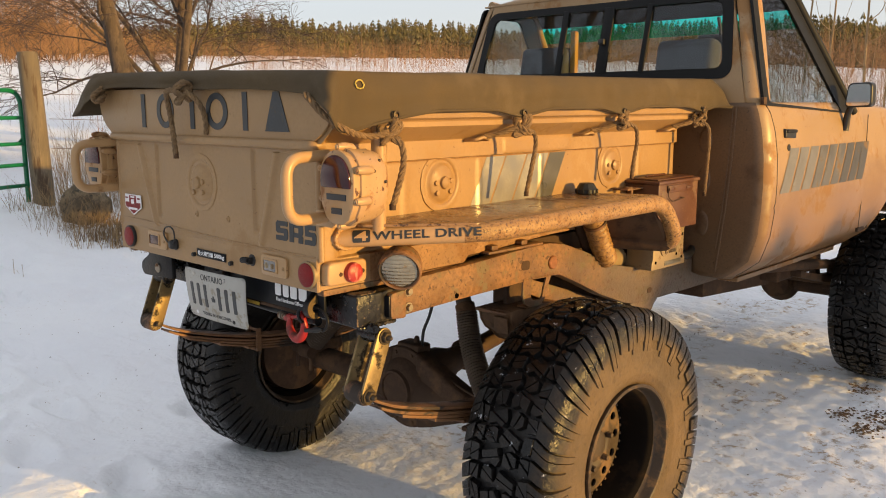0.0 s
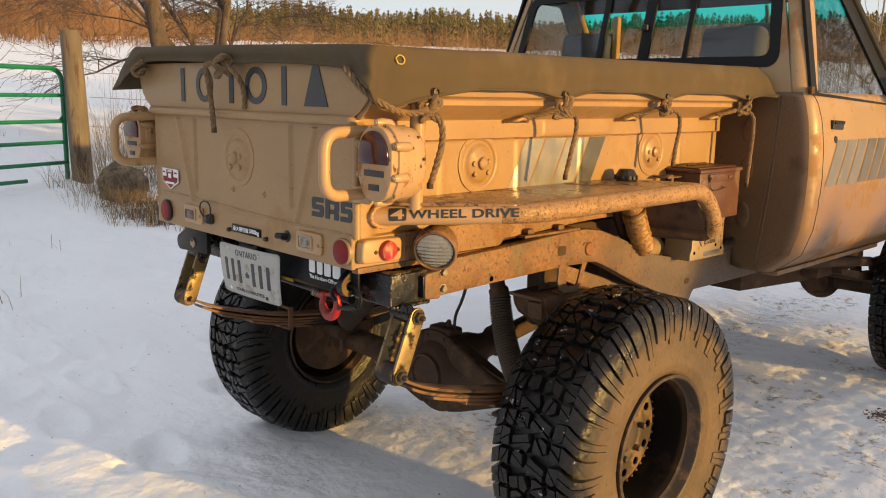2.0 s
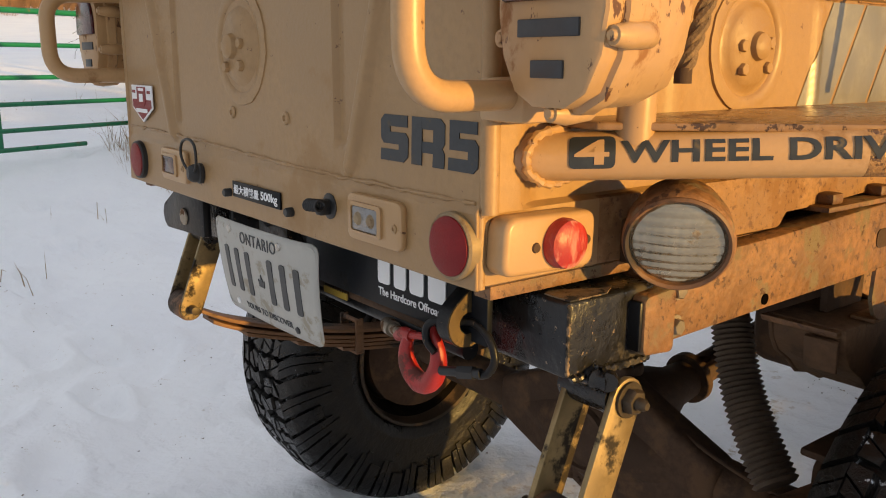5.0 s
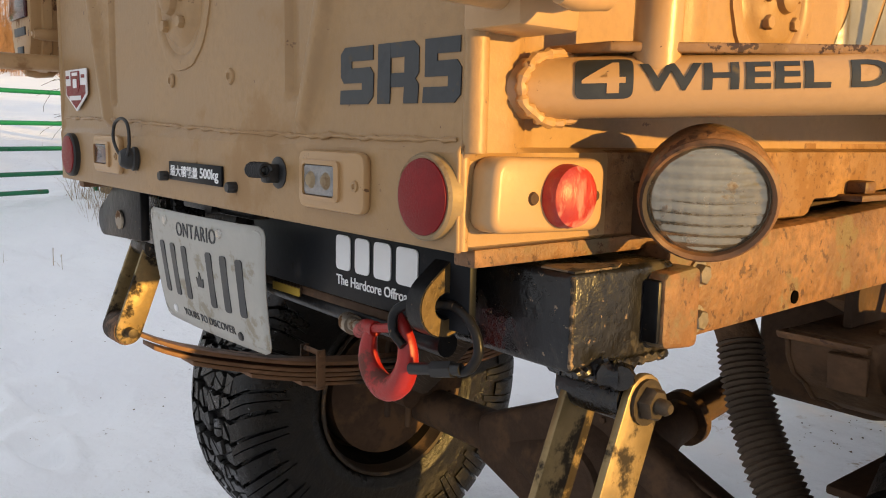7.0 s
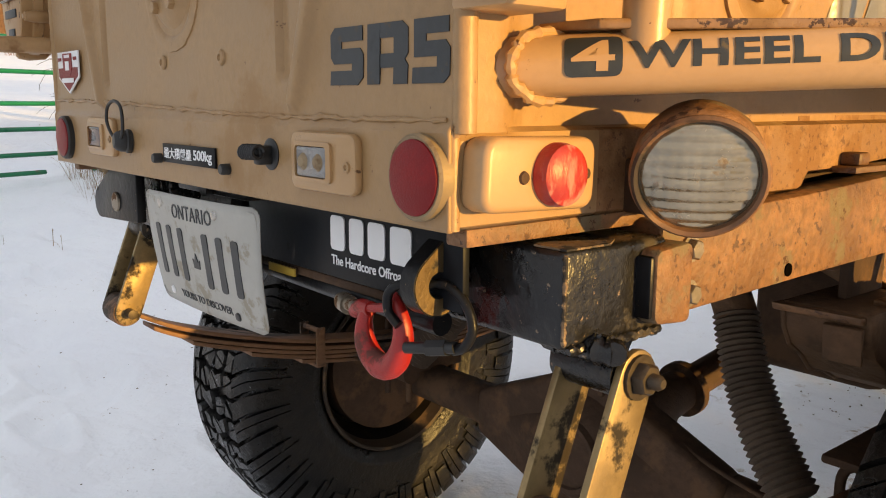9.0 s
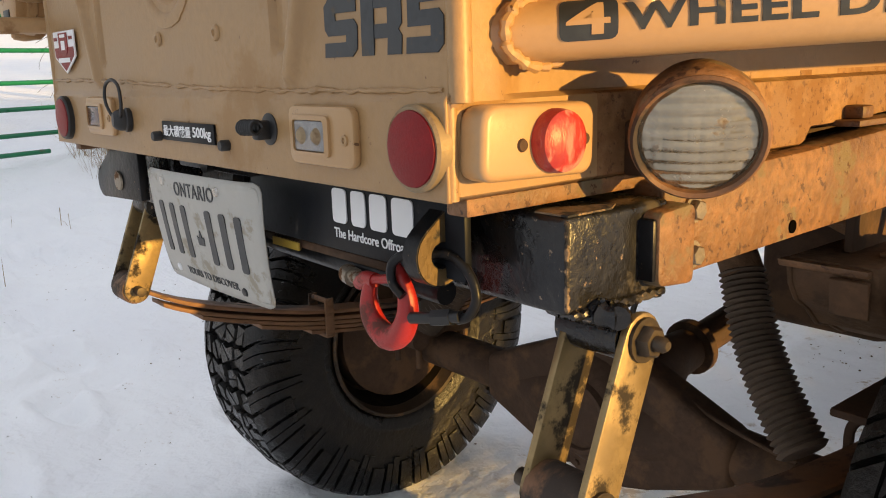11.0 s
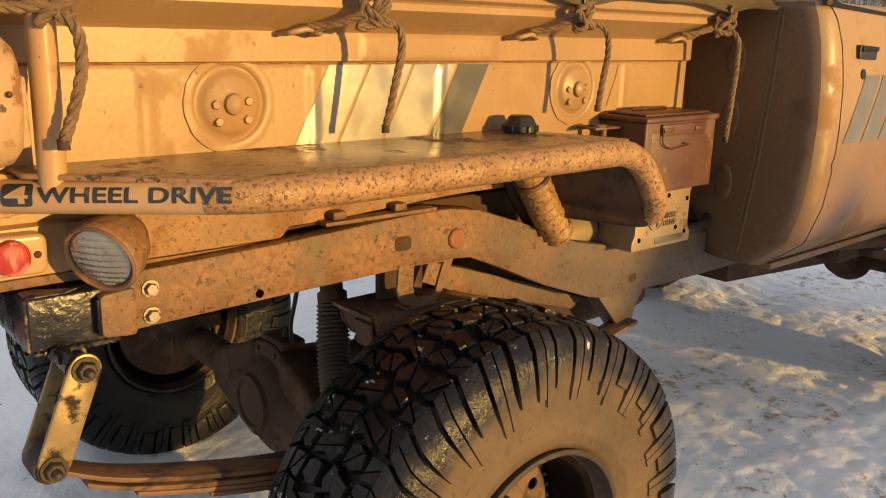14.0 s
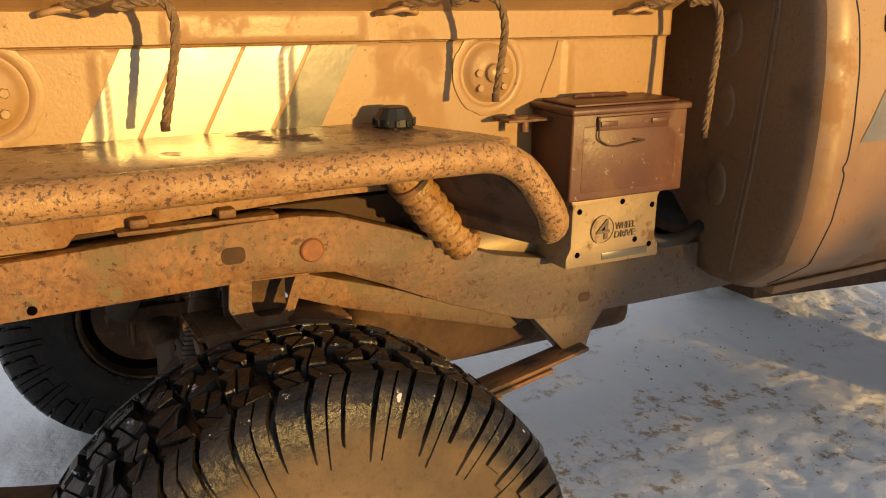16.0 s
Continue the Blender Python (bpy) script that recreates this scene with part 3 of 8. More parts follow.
def lettering(text, width, height, depth=0.0015, bold=0.0, spacing=1.0):
    """Words as a mesh in the x-y plane, filling width by height from the lower left corner."""
    cu = bpy.data.curves.new("writing", "FONT")
    cu.body, cu.extrude, cu.offset, cu.space_character, cu.resolution_u = text, 0.02, bold, spacing, 4
    o = new("writing", cu)
    me = bpy.data.meshes.new_from_object(o.evaluated_get(bpy.context.evaluated_depsgraph_get()))
    bpy.data.objects.remove(o)
    bpy.data.curves.remove(cu)
    bm = bmesh.new()
    bm.from_mesh(me)
    bpy.data.meshes.remove(me)
    if not bm.verts:
        return bm
    xs, ys, zs = ([v.co[k] for v in bm.verts] for k in range(3))
    for v in bm.verts:
        v.co = Vector(((v.co.x - min(xs)) / (max(xs) - min(xs)) * width, (v.co.y - min(ys)) / (max(ys) - min(ys)) * height,
                       (v.co.z - min(zs)) / (max(zs) - min(zs)) * depth))
    return bm


def smoothstep(a, b, x):
    t = min(1.0, max(0.0, (x - a) / (b - a)))
    return t * t * (3 - 2 * t)


def linspace(a, b, n):
    return [a + (b - a) * i / (n - 1) for i in range(n)]


REAR = Matrix(((1, 0, 0, 0), (0, 0, -1, 0), (0, 1, 0, 0), (0, 0, 0, 1)))   # x-y drawing to the rear face (seen from behind)
SIDE = Matrix(((0, 0, 1, 0), (1, 0, 0, 0), (0, 1, 0, 0), (0, 0, 0, 1)))    # x-y drawing to the right side (seen from the right)


def on_rear(bm, x, y, z):
    return moved(bm, Matrix.Translation((x, y, z)) @ REAR)


def on_side(bm, x, y, z):
    return moved(bm, Matrix.Translation((x, y, z)) @ SIDE)


def flip(x):
    return 2 * CX - x


# ---- ground, distance ----
GATE_R, GATE_DIR = Vector((-7.46, 2.045, 0)), Vector((0.37, -0.93, 0)).normalized()


PRINT_RNG = random.Random(61)
FOOTPRINTS = []          # old snowed-in footprints in three wandering lines: place, direction, depth
for x0, y0, way, count in ((-1.55, -.55, 2.75, 9), (-1.9, .55, 3.35, 9), (-1.45, .05, 3.0, 10)):
    for k in range(count):
        d = .52 * k
        side = .13 if k % 2 else -.13
        FOOTPRINTS.append((x0 + d * math.cos(way) - side * math.sin(way) + PRINT_RNG.uniform(-.06, .06), y0 + d * math.sin(way) + side * math.cos(way) + PRINT_RNG.uniform(-.06, .06),
                           way + PRINT_RNG.uniform(-.3, .3), PRINT_RNG.uniform(.030, .062)))


def footprint_z(x, y):
    """Softened hollows with a low rim."""
    h = 0.0
    for px, py, way, deep in FOOTPRINTS:
        dx, dy = x - px, y - py
        if dx * dx + dy * dy > .12:
            continue
        u, v = dx * math.cos(way) + dy * math.sin(way), dy * math.cos(way) - dx * math.sin(way)
        q = math.sqrt((u / .155) ** 2 + (v / .075) ** 2)
        h += -deep * smoothstep(1.15, .55, q) + deep * .30 * math.exp(-((q - 1.45) / .28) ** 2)
    return h


def ground_z(x, y):
    u = max(0.0, -x - 1.6)
    f = max(0.0, y - 5.0)
    h = 0.060 * u * smoothstep(0, 2.5, u) + 0.035 * f * smoothstep(0, 4, f)
    d = math.hypot(x, y)
    h += 0.16 * math.exp(-((x + 6.6) ** 2 + (y - 2.6) ** 2) / 1.6)
    amp = 1.0 + 0.04 * d
    flat = 1 - 0.7 * smoothstep(-1.5, -0.7, x) * smoothstep(7.0, 4.5, x) * smoothstep(9.5, 7.0, y)
    h += flat * (0.030 * amp * noise.noise((x * 0.45, y * 0.45, 3.1)) + 0.022 * noise.noise((x * 1.5, y * 1.5, 7.7)))
    if d < 14:
        drive = max(smoothstep(0.2, 0.9, x), smoothstep(-1.4, -1.0, x) * smoothstep(1.6, 2.4, y)) * smoothstep(5.0, 3.2, x)
        h += 0.014 * drive * noise.noise((x * 2.1, y * 1.4, 4.4)) + (0.013 - 0.003 * drive) * noise.noise((x * 5, y * 5, 1.3)) + (0.004 + 0.005 * drive) * noise.noise((x * 14, y * 14, 5.3))
        h += (0.004 + 0.007 * drive) * abs(noise.noise((x * 26, y * 26, 2.2)))
        h += 0.007 * drive * noise.noise((x * 9, y * 3.5, 6.1))
        # tracks left by wheels
        for xc in (0.22, -0.95, -0.12, 1.55, 2.9):
            k = math.exp(-((x - xc - 0.05 * math.sin(y)) / 0.17) ** 2) * smoothstep(0.5, 2.0, y)
            h -= 0.018 * k
            h += 0.007 * k * math.sin(y * 52 + 9 * (x - xc)) * smoothstep(9, 4, d)
        # trampled marks behind
        c = noise.noise((x * 2.6 + 9, y * 2.6, 0.5))
        h -= (0.035 - 0.033 * (1 - flat) / 0.7) * smoothstep(0.22, 0.45, c)
        h += 0.030 * (1 - 0.7 * drive) * max(0.0, noise.noise((x * 1.9 + 4, y * 1.9, 8.5)))
        if -6.6 < x < -1.1 and -2.6 < y < 1.6:      # footprints and wind-packed ripples in the open snow
            k = smoothstep(-1.1, -1.6, x) * smoothstep(1.6, 1.1, y)
            h += k * (footprint_z(x, y) + 0.045 * noise.noise((x * 1.15, y * 1.7, 2.7)) - 0.030 * abs(noise.noise((x * 1.3 + 3, y * 2.4, 9.1))))
    near = smoothstep(2.2, 0.7, math.hypot(x - CX, (y - 1.6) * 0.6))
    return h * (1 - 0.45 * near)


def build_ground():
    bm = bmesh.new()
    rs, r = [0.0], 0.04
    while r < 900:
        rs.append(r)
        r += max(0.024, r * (0.0095 if r < 4.5 else 0.014 if r < 8 else 0.045))
    ns = 900
    c0 = Vector((-0.3, 0.4, 0))
    prev = None
    for r in rs:
        if r == 0:
            prev = [bm.verts.new((c0.x, c0.y, ground_z(c0.x, c0.y)))]
            continue
        ring = []
        for k in range(ns):
            a = 2 * math.pi * k / ns
            x, y = c0.x + r * math.cos(a), c0.y + r * math.sin(a)
            ring.append(bm.verts.new((x, y, ground_z(x, y))))
        for k in range(ns):
            j = (k + 1) % ns
            if len(prev) == 1:
                bm.faces.new((prev[0], ring[k], ring[j]))
            else:
                bm.faces.new((prev[k], ring[k], ring[j], prev[j]))
        prev = ring
    ob = mesh_ob("ground", bm, m_snow, angle=180)
    tagged(ob, "trampled white snow with brown churned wheel tracks", "ground", kind="structure")


build_ground()


def raw_mesh(name, verts, faces, material, smooth=False):
    me = bpy.data.meshes.new(name)
    me.from_pydata(verts, [], faces)
    me.materials.append(material)
    if smooth:
        me.polygons.foreach_set("use_smooth", [True] * len(me.polygons))
    return new(name, me)


rng = random.Random(5)


def add_conifer(vs, fs, x, y, z, h, r):
    """A ragged spruce: whorls of drooping boughs on a stem."""
    layers = max(7, int(h * 0.9))
    for i in range(layers):
        t = i / layers
        zz = z + h * (0.12 + 0.88 * t)
        rr = r * (1 - t) ** 0.8 * rng.uniform(0.75, 1.15) + 0.12
        n = 7
        a0 = rng.uniform(0, 6.28)
        for k in range(n):
            a = a0 + 6.2832 * k / n + rng.uniform(-.2, .2)
            b = len(vs)
            q = rr * rng.uniform(0.7, 1.1)
            wd = 0.5 * rr / n * 6.28 * 0.75
            ca, sa = math.cos(a), math.sin(a)
            vs += [(x, y, zz + h * 0.09), (x + ca * q * .7 - sa * wd * .6, y + sa * q * .7 + ca * wd * .6, zz - h * .012), (x + ca * q, y + sa * q, zz - h * 0.035),
                   (x + ca * q * .7 + sa * wd * .6, y + sa * q * .7 - ca * wd * .6, zz - h * .012)]
            fs.append((b, b + 1, b + 2, b + 3))
    b = len(vs)
    vs += [(x - .1, y, z), (x + .1, y, z), (x, y, z + h * 1.02), (x, y - .1, z), (x, y + .1, z)]
    fs += [(b, b + 1, b + 2), (b + 3, b + 4, b + 2)]


def stick(vs, fs, p, q, w0, w1):
    """A thin three-sided stick."""
    p, q = Vector(p), Vector(q)
    d = (q - p).normalized()
    u = d.orthogonal().normalized()
    w = d.cross(u)
    b = len(vs)
    for c, rad in ((p, w0), (q, w1)):
        for k in range(3):
            a = 2.0944 * k
            vs.append(tuple(c + (u * math.cos(a) + w * math.sin(a)) * rad))
    for k in range(3):
        j = (k + 1) % 3
        fs.append((b + k, b + j, b + 3 + j, b + 3 + k))


def add_bare(vs, fs, x, y, z, h, spread=0.25, twigs=10, w=0.012):
    """A leafless tree or tall shrub, drawn as stems with side shoots."""
    top = Vector((x + rng.uniform(-.06, .06) * h, y + rng.uniform(-.06, .06) * h, z + h))
    base = Vector((x, y, z - 0.3))
    stick(vs, fs, base, top, w * h, w * h * 0.2)
    for _ in range(twigs):
        t = rng.uniform(0.15, 0.95)
        p = base.lerp(top, t)
        a = rng.uniform(0, 6.28)
        ln_ = h * spread * (1.15 - t) * rng.uniform(0.6, 1.3)
        q = p + Vector((math.cos(a) * ln_, math.sin(a) * ln_, ln_ * rng.uniform(0.6, 1.5)))
        stick(vs, fs, p, q, w * h * 0.35 * (1.1 - t), w * h * 0.08)
        for _ in range(2):
            s = rng.uniform(.3, .9)
            p2 = p.lerp(q, s)
            q2 = p2 + Vector((rng.uniform(-1, 1), rng.uniform(-1, 1), rng.uniform(0.2, 1.2))) * ln_ * 0.4
            stick(vs, fs, p2, q2, w * h * 0.12, w * h * 0.05)


def polar(az, d):
    a = radians(az)
    return 1.5 + d * math.sin(a), -1.2 + d * math.cos(a)


def build_far_woods():
    vs, fs = [], []
    for _ in range(3300):
        az = rng.uniform(-95, 12)
        t = rng.random() ** 0.8
        d = 120 + 90 * t
        x, y = polar(az, d)
        el = 5.5 + 0.35 * math.sin(az * 0.21) + 0.25 * math.sin(az * 0.53) - 1.0 * smoothstep(-30, -12, az)
        h = rng.uniform(4.5, 8.0)
        low = 1.4 + d * math.tan(radians(1.9))
        high = 1.4 + d * math.tan(radians(el)) - h
        zb = low + (high - low) * t
        add_conifer(vs, fs, x, y, zb, h, h * rng.uniform(0.24, 0.36))
    ob = raw_mesh("conifer_wood", vs, fs, m_conifer)
    tagged(ob, "distant dark green conifer wood on a low ridge", "trees", kind="stuff")
    vs, fs = [], []
    # brown brush at the field's edge and tall bare trees on the flank
    for q in range(3400):
        az = rng.uniform(-100, 14) if q < 2300 else rng.uniform(-96, -62)
        d = rng.uniform(70, 125)
        x, y = polar(az, d)
        zb = 3.6 + (d - 70) * 0.055
        near = smoothstep(-60, -70, az)
        h = rng.uniform(2.2, 4.0) + near * rng.uniform(0, 9) * smoothstep(74, 95, d)
        add_bare(vs, fs, x, y, zb, h, 0.55, 10, 0.008 if h > 6 else 0.0075)
    ob = raw_mesh("bare_woodland", vs, fs, m_bush)
    tagged(ob, "leafless brown brush and bare trees in low sun", "trees", kind="stuff")


build_far_woods()


# the low ridge that carries the wood
def ridge_height(az, d):
    return 3.2 + (d - 70) * 0.05 + 6.5 * smoothstep(110, 200, d)


ridge = sheet(lambda az, d: (*polar(az, d), ridge_height(az, d) - 0.4 - 6 * smoothstep(16, 30, az) - 6 * smoothstep(-100, -118, az)), linspace(-120, 34, 90), linspace(66, 320, 40))
tagged(mesh_ob("ridge", ridge, mat("leaf_litter", (0.20, 0.12, 0.06), 0.95, vary=0.3, scale=0.05, fine=1.0, bump=0.0), angle=180), "brown wooded ridge beyond the snow field", "hill", kind="structure")


# ---- the truck ----
truck = thing("pickup_truck", "lifted tan pickup truck with a narrow military-style bed and muddy tyres", "truck")

# -- frame rails --
TOP = [(0.235, 0.992), (0.50, 1.0), (0.80, 1.016), (0.90, 1.017), (0.98, 1.005), (1.10, 0.965), (1.30, 0.890), (1.42, 0.865), (1.55, 0.851), (1.85, 0.842), (4.1, 0.842)]
BOT = [(4.1, 0.715), (1.86, 0.718), (1.55, 0.722), (1.42, 0.728), (1.36, 0.742), (1.20, 0.80), (1.05, 0.868), (0.96, 0.905), (0.88, 0.912), (0.50, 0.905), (0.235, 0.898)]


def frame_rail(x0, x1):
    rail = part("frame_rail", prism(TOP + BOT, "x", x0, x1, 0.004), m_frame, truck, "rusty frame rail caked in dried mud")
    for y, z in ((0.278, 0.962), (0.278, 0.918)):
        part("bolt", hexbolt((x1, y, z), (1, 0, 0), 0.0105, 0.011), m_bolt, rail, "bright bolt head")
    part("rivet", lathe([(0, 0), (0.022, 0), (0.022, 0.003), (0.019, 0.006), (0, 0.006)], (x1, 0.918, 0.953), (1, 0, 0), 28), m_rivet, rail, "rust-red rivet head")
    # slot and holes are flat plugs whose dark colour stands for inner shade
    part("slot", prism(round_quad([(0.760, 0.947), (0.800, 0.947), (0.800, 0.976), (0.760, 0.976)], 0.012), "x", x1 - 0.002, x1 + 0.0015), m_under, rail)
    part("hole", lathe([(0, 0), (0.0075, 0), (0.0075, 0.0015), (0, 0.0015)], (x1, 0.468, 0.918), (1, 0, 0), 18), m_hole, rail)
    part("hole", prism(round_quad([(1.515, 0.752), (1.545, 0.752), (1.545, 0.773), (1.515, 0.773)], 0.009), "x", x1 - 0.001, x1 + 0.001), m_under, rail)
    so = 1 if x1 > CX and x0 > CX else -1
    xo = x1 if so > 0 else x0
    part("end_tab", prism(round_quad([(0.192, 0.905), (0.246, 0.900), (0.246, 0.976), (0.192, 0.972)], 0.010), "x", min(xo - .02 * so, xo + .027 * so), max(xo - .02 * so, xo + .027 * so), 0.004), m_frame, rail)
    part("end_cap", box(min(xo - .018 * so, xo + .024 * so), max(xo - .018 * so, xo + .024 * so), .187, .1935, .910, .967, .003), m_black, rail, "black painted end cap")
    bo = [(.770, .915), (.766, .865), (.780, .838), (.800, .828), (.860, .826), (.880, .842), (.893, .875), (.912, .912)]
    bi = [(.808, .912), (.806, .870), (.810, .852), (.820, .844), (.856, .842), (.866, .852), (.874, .878), (.886, .909)]
    bk = part("bump_bracket", join(ring_panel([(x1 + .001, y, z) for y, z in bo], [(x1 + .001, y, z) for y, z in bi], (-.006, 0, 0)), box(x0 + .01, x1 - .001, .790, .872, .822, .829, .002)), m_frame, rail, "pressed steel bump-stop bracket")
    # dark plate added behind the bracket opening, in place of the shade there
    part("bump_rubber", box(x0 - .034, x0 - .02, .775, .89, .826, .908, .003), m_under, rail)
    part("bump_stop", prism([(.725, .822), (.733, .780), (.752, .752), (.790, .728), (.820, .700), (.860, .690), (.905, .668), (.99, .660), (1.0, .80), (.905, .822)], "x", x0 - .09, x1 - .012, .006), m_mudplate, rail, "muddy bump-stop carrier with a wavy lower edge")
    part("carrier_lip", tube([(x0 - .088, y, z) for y, z in ((.727, .815), (.735, .780), (.754, .752), (.792, .728), (.822, .700), (.862, .690), (.907, .668), (.985, .662))], .005, 8), m_mudplate, rail)
    part("carrier_ledge", prism([(.712, .818), (.718, .806), (1.0, .792), (1.0, .806)], "x", x0 - .10, x1 - .020, .003), m_frame, rail, "rusty ledge over the bump stop")
    part("carrier_plate", prism(round_quad([(.716, .800), (.722, .748), (.728, .748), (.724, .802)], .002), "x", x1 - .075, x1 - .020, .002), m_mudplate, rail)
    part("mount_strip", join(box(x1 - .045, x1 + .006, .60, .86, 1.018, 1.026, .002), *(box(x1 - .03, x1 + .0, y, y + .03, 1.026, 1.042, .004) for y in (.62, .76))), m_frame, rail)
    part("spring_hanger", prism([(1.40, .735), (1.60, .735), (1.56, .68), (1.545, .63), (1.505, .62), (1.47, .66)], "x", x0 - .005, x1 - .004, .004), m_frame, rail)
    return rail


frame_rail(-0.025, 0.026)
frame_rail(flip(0.026), flip(-0.025))
for y, z0, z1 in ((0.55, 0.90, 0.985), (1.45, 0.74, 0.82), (2.3, 0.73, 0.81), (3.2, 0.72, 0.80)):
    part("crossmember", box(flip(-.02), -.02, y, y + .07, z0, z1, .008), m_under, truck)

# -- rear beam, brackets and shackles --
beam = part("rear_beam", join(box(-.15, 0.034, 0.093, 0.232, 0.895, 0.980, 0.006, 3), box(flip(.034), -.80, .097, .232, .893, .978, .006, 3), box(-.82, -.14, .20, .26, .90, .97, .004)), m_beam, truck, "black painted square steel rear beam with rust-brown scuffs")
for s in (1, -1):
    def X(v, s=s):
        return v if s > 0 else flip(v) - .03
    # weld lump and shackle hanger under the beam
    part("shackle_hanger", tube([(X(-.018), .155, .868), (X(.052), .155, .868)], .021, 20), m_beam, beam)
    part("weld", tube([(X(-.02 + .002 * k), .132 + .003 * math.sin(k * .9), .892) for k in range(40)], .012, 10, radii=[.010 + .004 * math.sin(k * 1.3) ** 2 for k in range(40)]), m_beam, beam)
    shackle = new("shackle")
    shackle.parent = truck
    tagged(shackle, "gold zinc spring shackle smeared with grease")
    up, lo = Vector((0, .161, .867)), Vector((0, .104, .7235 if s > 0 else .716))
    d = (lo - up).normalized()
    n_ = Vector((0, -d.z, d.y))
    for xa in (-.012, .053):
        pts = []
        for k in range(9):
            a = math.pi * k / 8
            v = up - d * math.sin(a) * .024 + n_ * math.cos(a) * .024
            pts.append((v.y, v.z))
        for k in range(9):
            a = math.pi * k / 8
            v = lo + d * math.sin(a) * .024 - n_ * math.cos(a) * .024
            pts.append((v.y, v.z))
        a0, a1 = sorted((X(xa), X(xa + .008)))
        part("shackle_plate", prism(pts, "x", a0, a1, .0015), m_zinc, shackle)
    for c in (up, lo):
        out = 1 if s > 0 else -1
        part("bolt", hexbolt((X(.061), c.y, c.z), (out, 0, 0), .015, .014), m_boltdark, shackle, "dark hex nut")
        part("stud", lathe([(0, 0), (.007, 0), (.007, .022), (.004, .026), (0, .026)], (X(.061), c.y, c.z), (out, 0, 0), 12), m_boltdark, shackle)
        part("bolt_end", lathe([(0, 0), (.009, 0), (.009, .022), (0, .024)], (X(-.012), c.y, c.z), (-out, 0, 0), 12), m_boltdark, shackle)
    part("bush", lathe([(0, -.031), (.026, -.031), (.028, -.024), (.028, .024), (.026, .031), (0, .031)], (X(.0245), lo.y, lo.z), (1, 0, 0), 26), m_spring, shackle, "rusty spring bush")

m_rubbed = mat("rubbed_bare_steel", (0.20, 0.135, 0.075), 0.55, metal=0.2, vary=0.35, scale=30, fine=160, bump=0.6, bump_scale=90, dirt=(0.02, 0.018, 0.016), dirt_amount=0.45, dirt_scale=45)
part("rubbed_corner", prism([(-.004, .0955), (.0335, .0955), (.034, .150), (.022, .170), (.006, .140), (-.010, .110)], "z", .9795, .9812), m_rubbed, beam, "top corner rubbed to rusty steel")
part("weld", tube([(.0345, .100 + .0035 * k, .894 + .0012 * math.sin(k * 1.7)) for k in range(36)], .004, 8, radii=[.0034 + .0016 * math.sin(k * 1.1) ** 2 for k in range(36)]), m_beam, beam)
part("weld", tube([(.0345 + .0005 * math.sin(k * 2.1), .0935, .900 + .0032 * k) for k in range(25)], .002, 8, radii=[.0016 + .0012 * math.sin(k * 1.3) ** 2 for k in range(25)]), m_rubbed, beam)
part("hole", lathe([(0, 0), (.004, 0), (.004, .001), (0, .001)], (.0342, .196, .936), (1, 0, 0), 12), m_hole, beam)

# -- leaf springs --
LEAF = [(.10, .719), (.20, .668), (.35, .622), (.50, .588), (.70, .562), (.82, .556), (1.0, .566), (1.25, .600), (1.53, .650)]


def leaf_z(y, drop=0.0):
    for (a, za), (b, zb) in zip(LEAF, LEAF[1:]):
        if a <= y <= b:
            return za + (zb - za) * (y - a) / (b - a) - drop
    return LEAF[-1][1] - drop


for xc in (.0245, flip(.0245) - .03):
    spring = new("leaf_spring")
    spring.parent = truck
    tagged(spring, "rust-brown stack of leaf springs")
    smoothed = smooth_path([(0, y, z) for y, z in LEAF], 5)
    for k, (y0, y1) in enumerate(((.09, 1.54), (.135, 1.47), (.22, 1.32), (.33, 1.2), (.46, 1.1))):
        up = [(p.y, p.z - .010 * k + (0.0 if k else .005)) for p in smoothed if y0 <= p.y <= y1]
        dn = [(y, z - .0085) for y, z in reversed(up)]
        part("leaf", prism(up + dn, "x", xc - .030, xc + .030, .001), m_spring, spring)
    part("eye", tube([(xc - .03, .103, .722), (xc + .03, .103, .722)], .022, 18), m_spring, spring)
    for yc in ((.50,) if xc < CX else ()):
        part("clip", join(box(xc - .037, xc - .031, yc, yc + .022, leaf_z(yc) - .055, leaf_z(yc) + .03, .002), box(xc + .031, xc + .037, yc, yc + .022, leaf_z(yc) - .055, leaf_z(yc) + .03, .002),
                          box(xc - .037, xc + .037, yc, yc + .022, leaf_z(yc) - .058, leaf_z(yc) - .050, .002), tube([(xc - .04, yc + .011, leaf_z(yc) + .022), (xc + .04, yc + .011, leaf_z(yc) + .022)], .006, 10)), m_spring, spring)
    for yc in (.745, .875):
        part("u_bolt", tube(fillet([(xc - .042, yc, .40), (xc - .042, yc, .60), (xc + .042, yc, .60), (xc + .042, yc, .40)], .035), .0075, 10), m_under, spring)
    part("spring_seat", join(box(xc - .055, xc + .055, .72, .90, .468, .512, .006), box(xc - .06, xc + .06, .715, .905, .600, .614, .005)), m_under, spring)

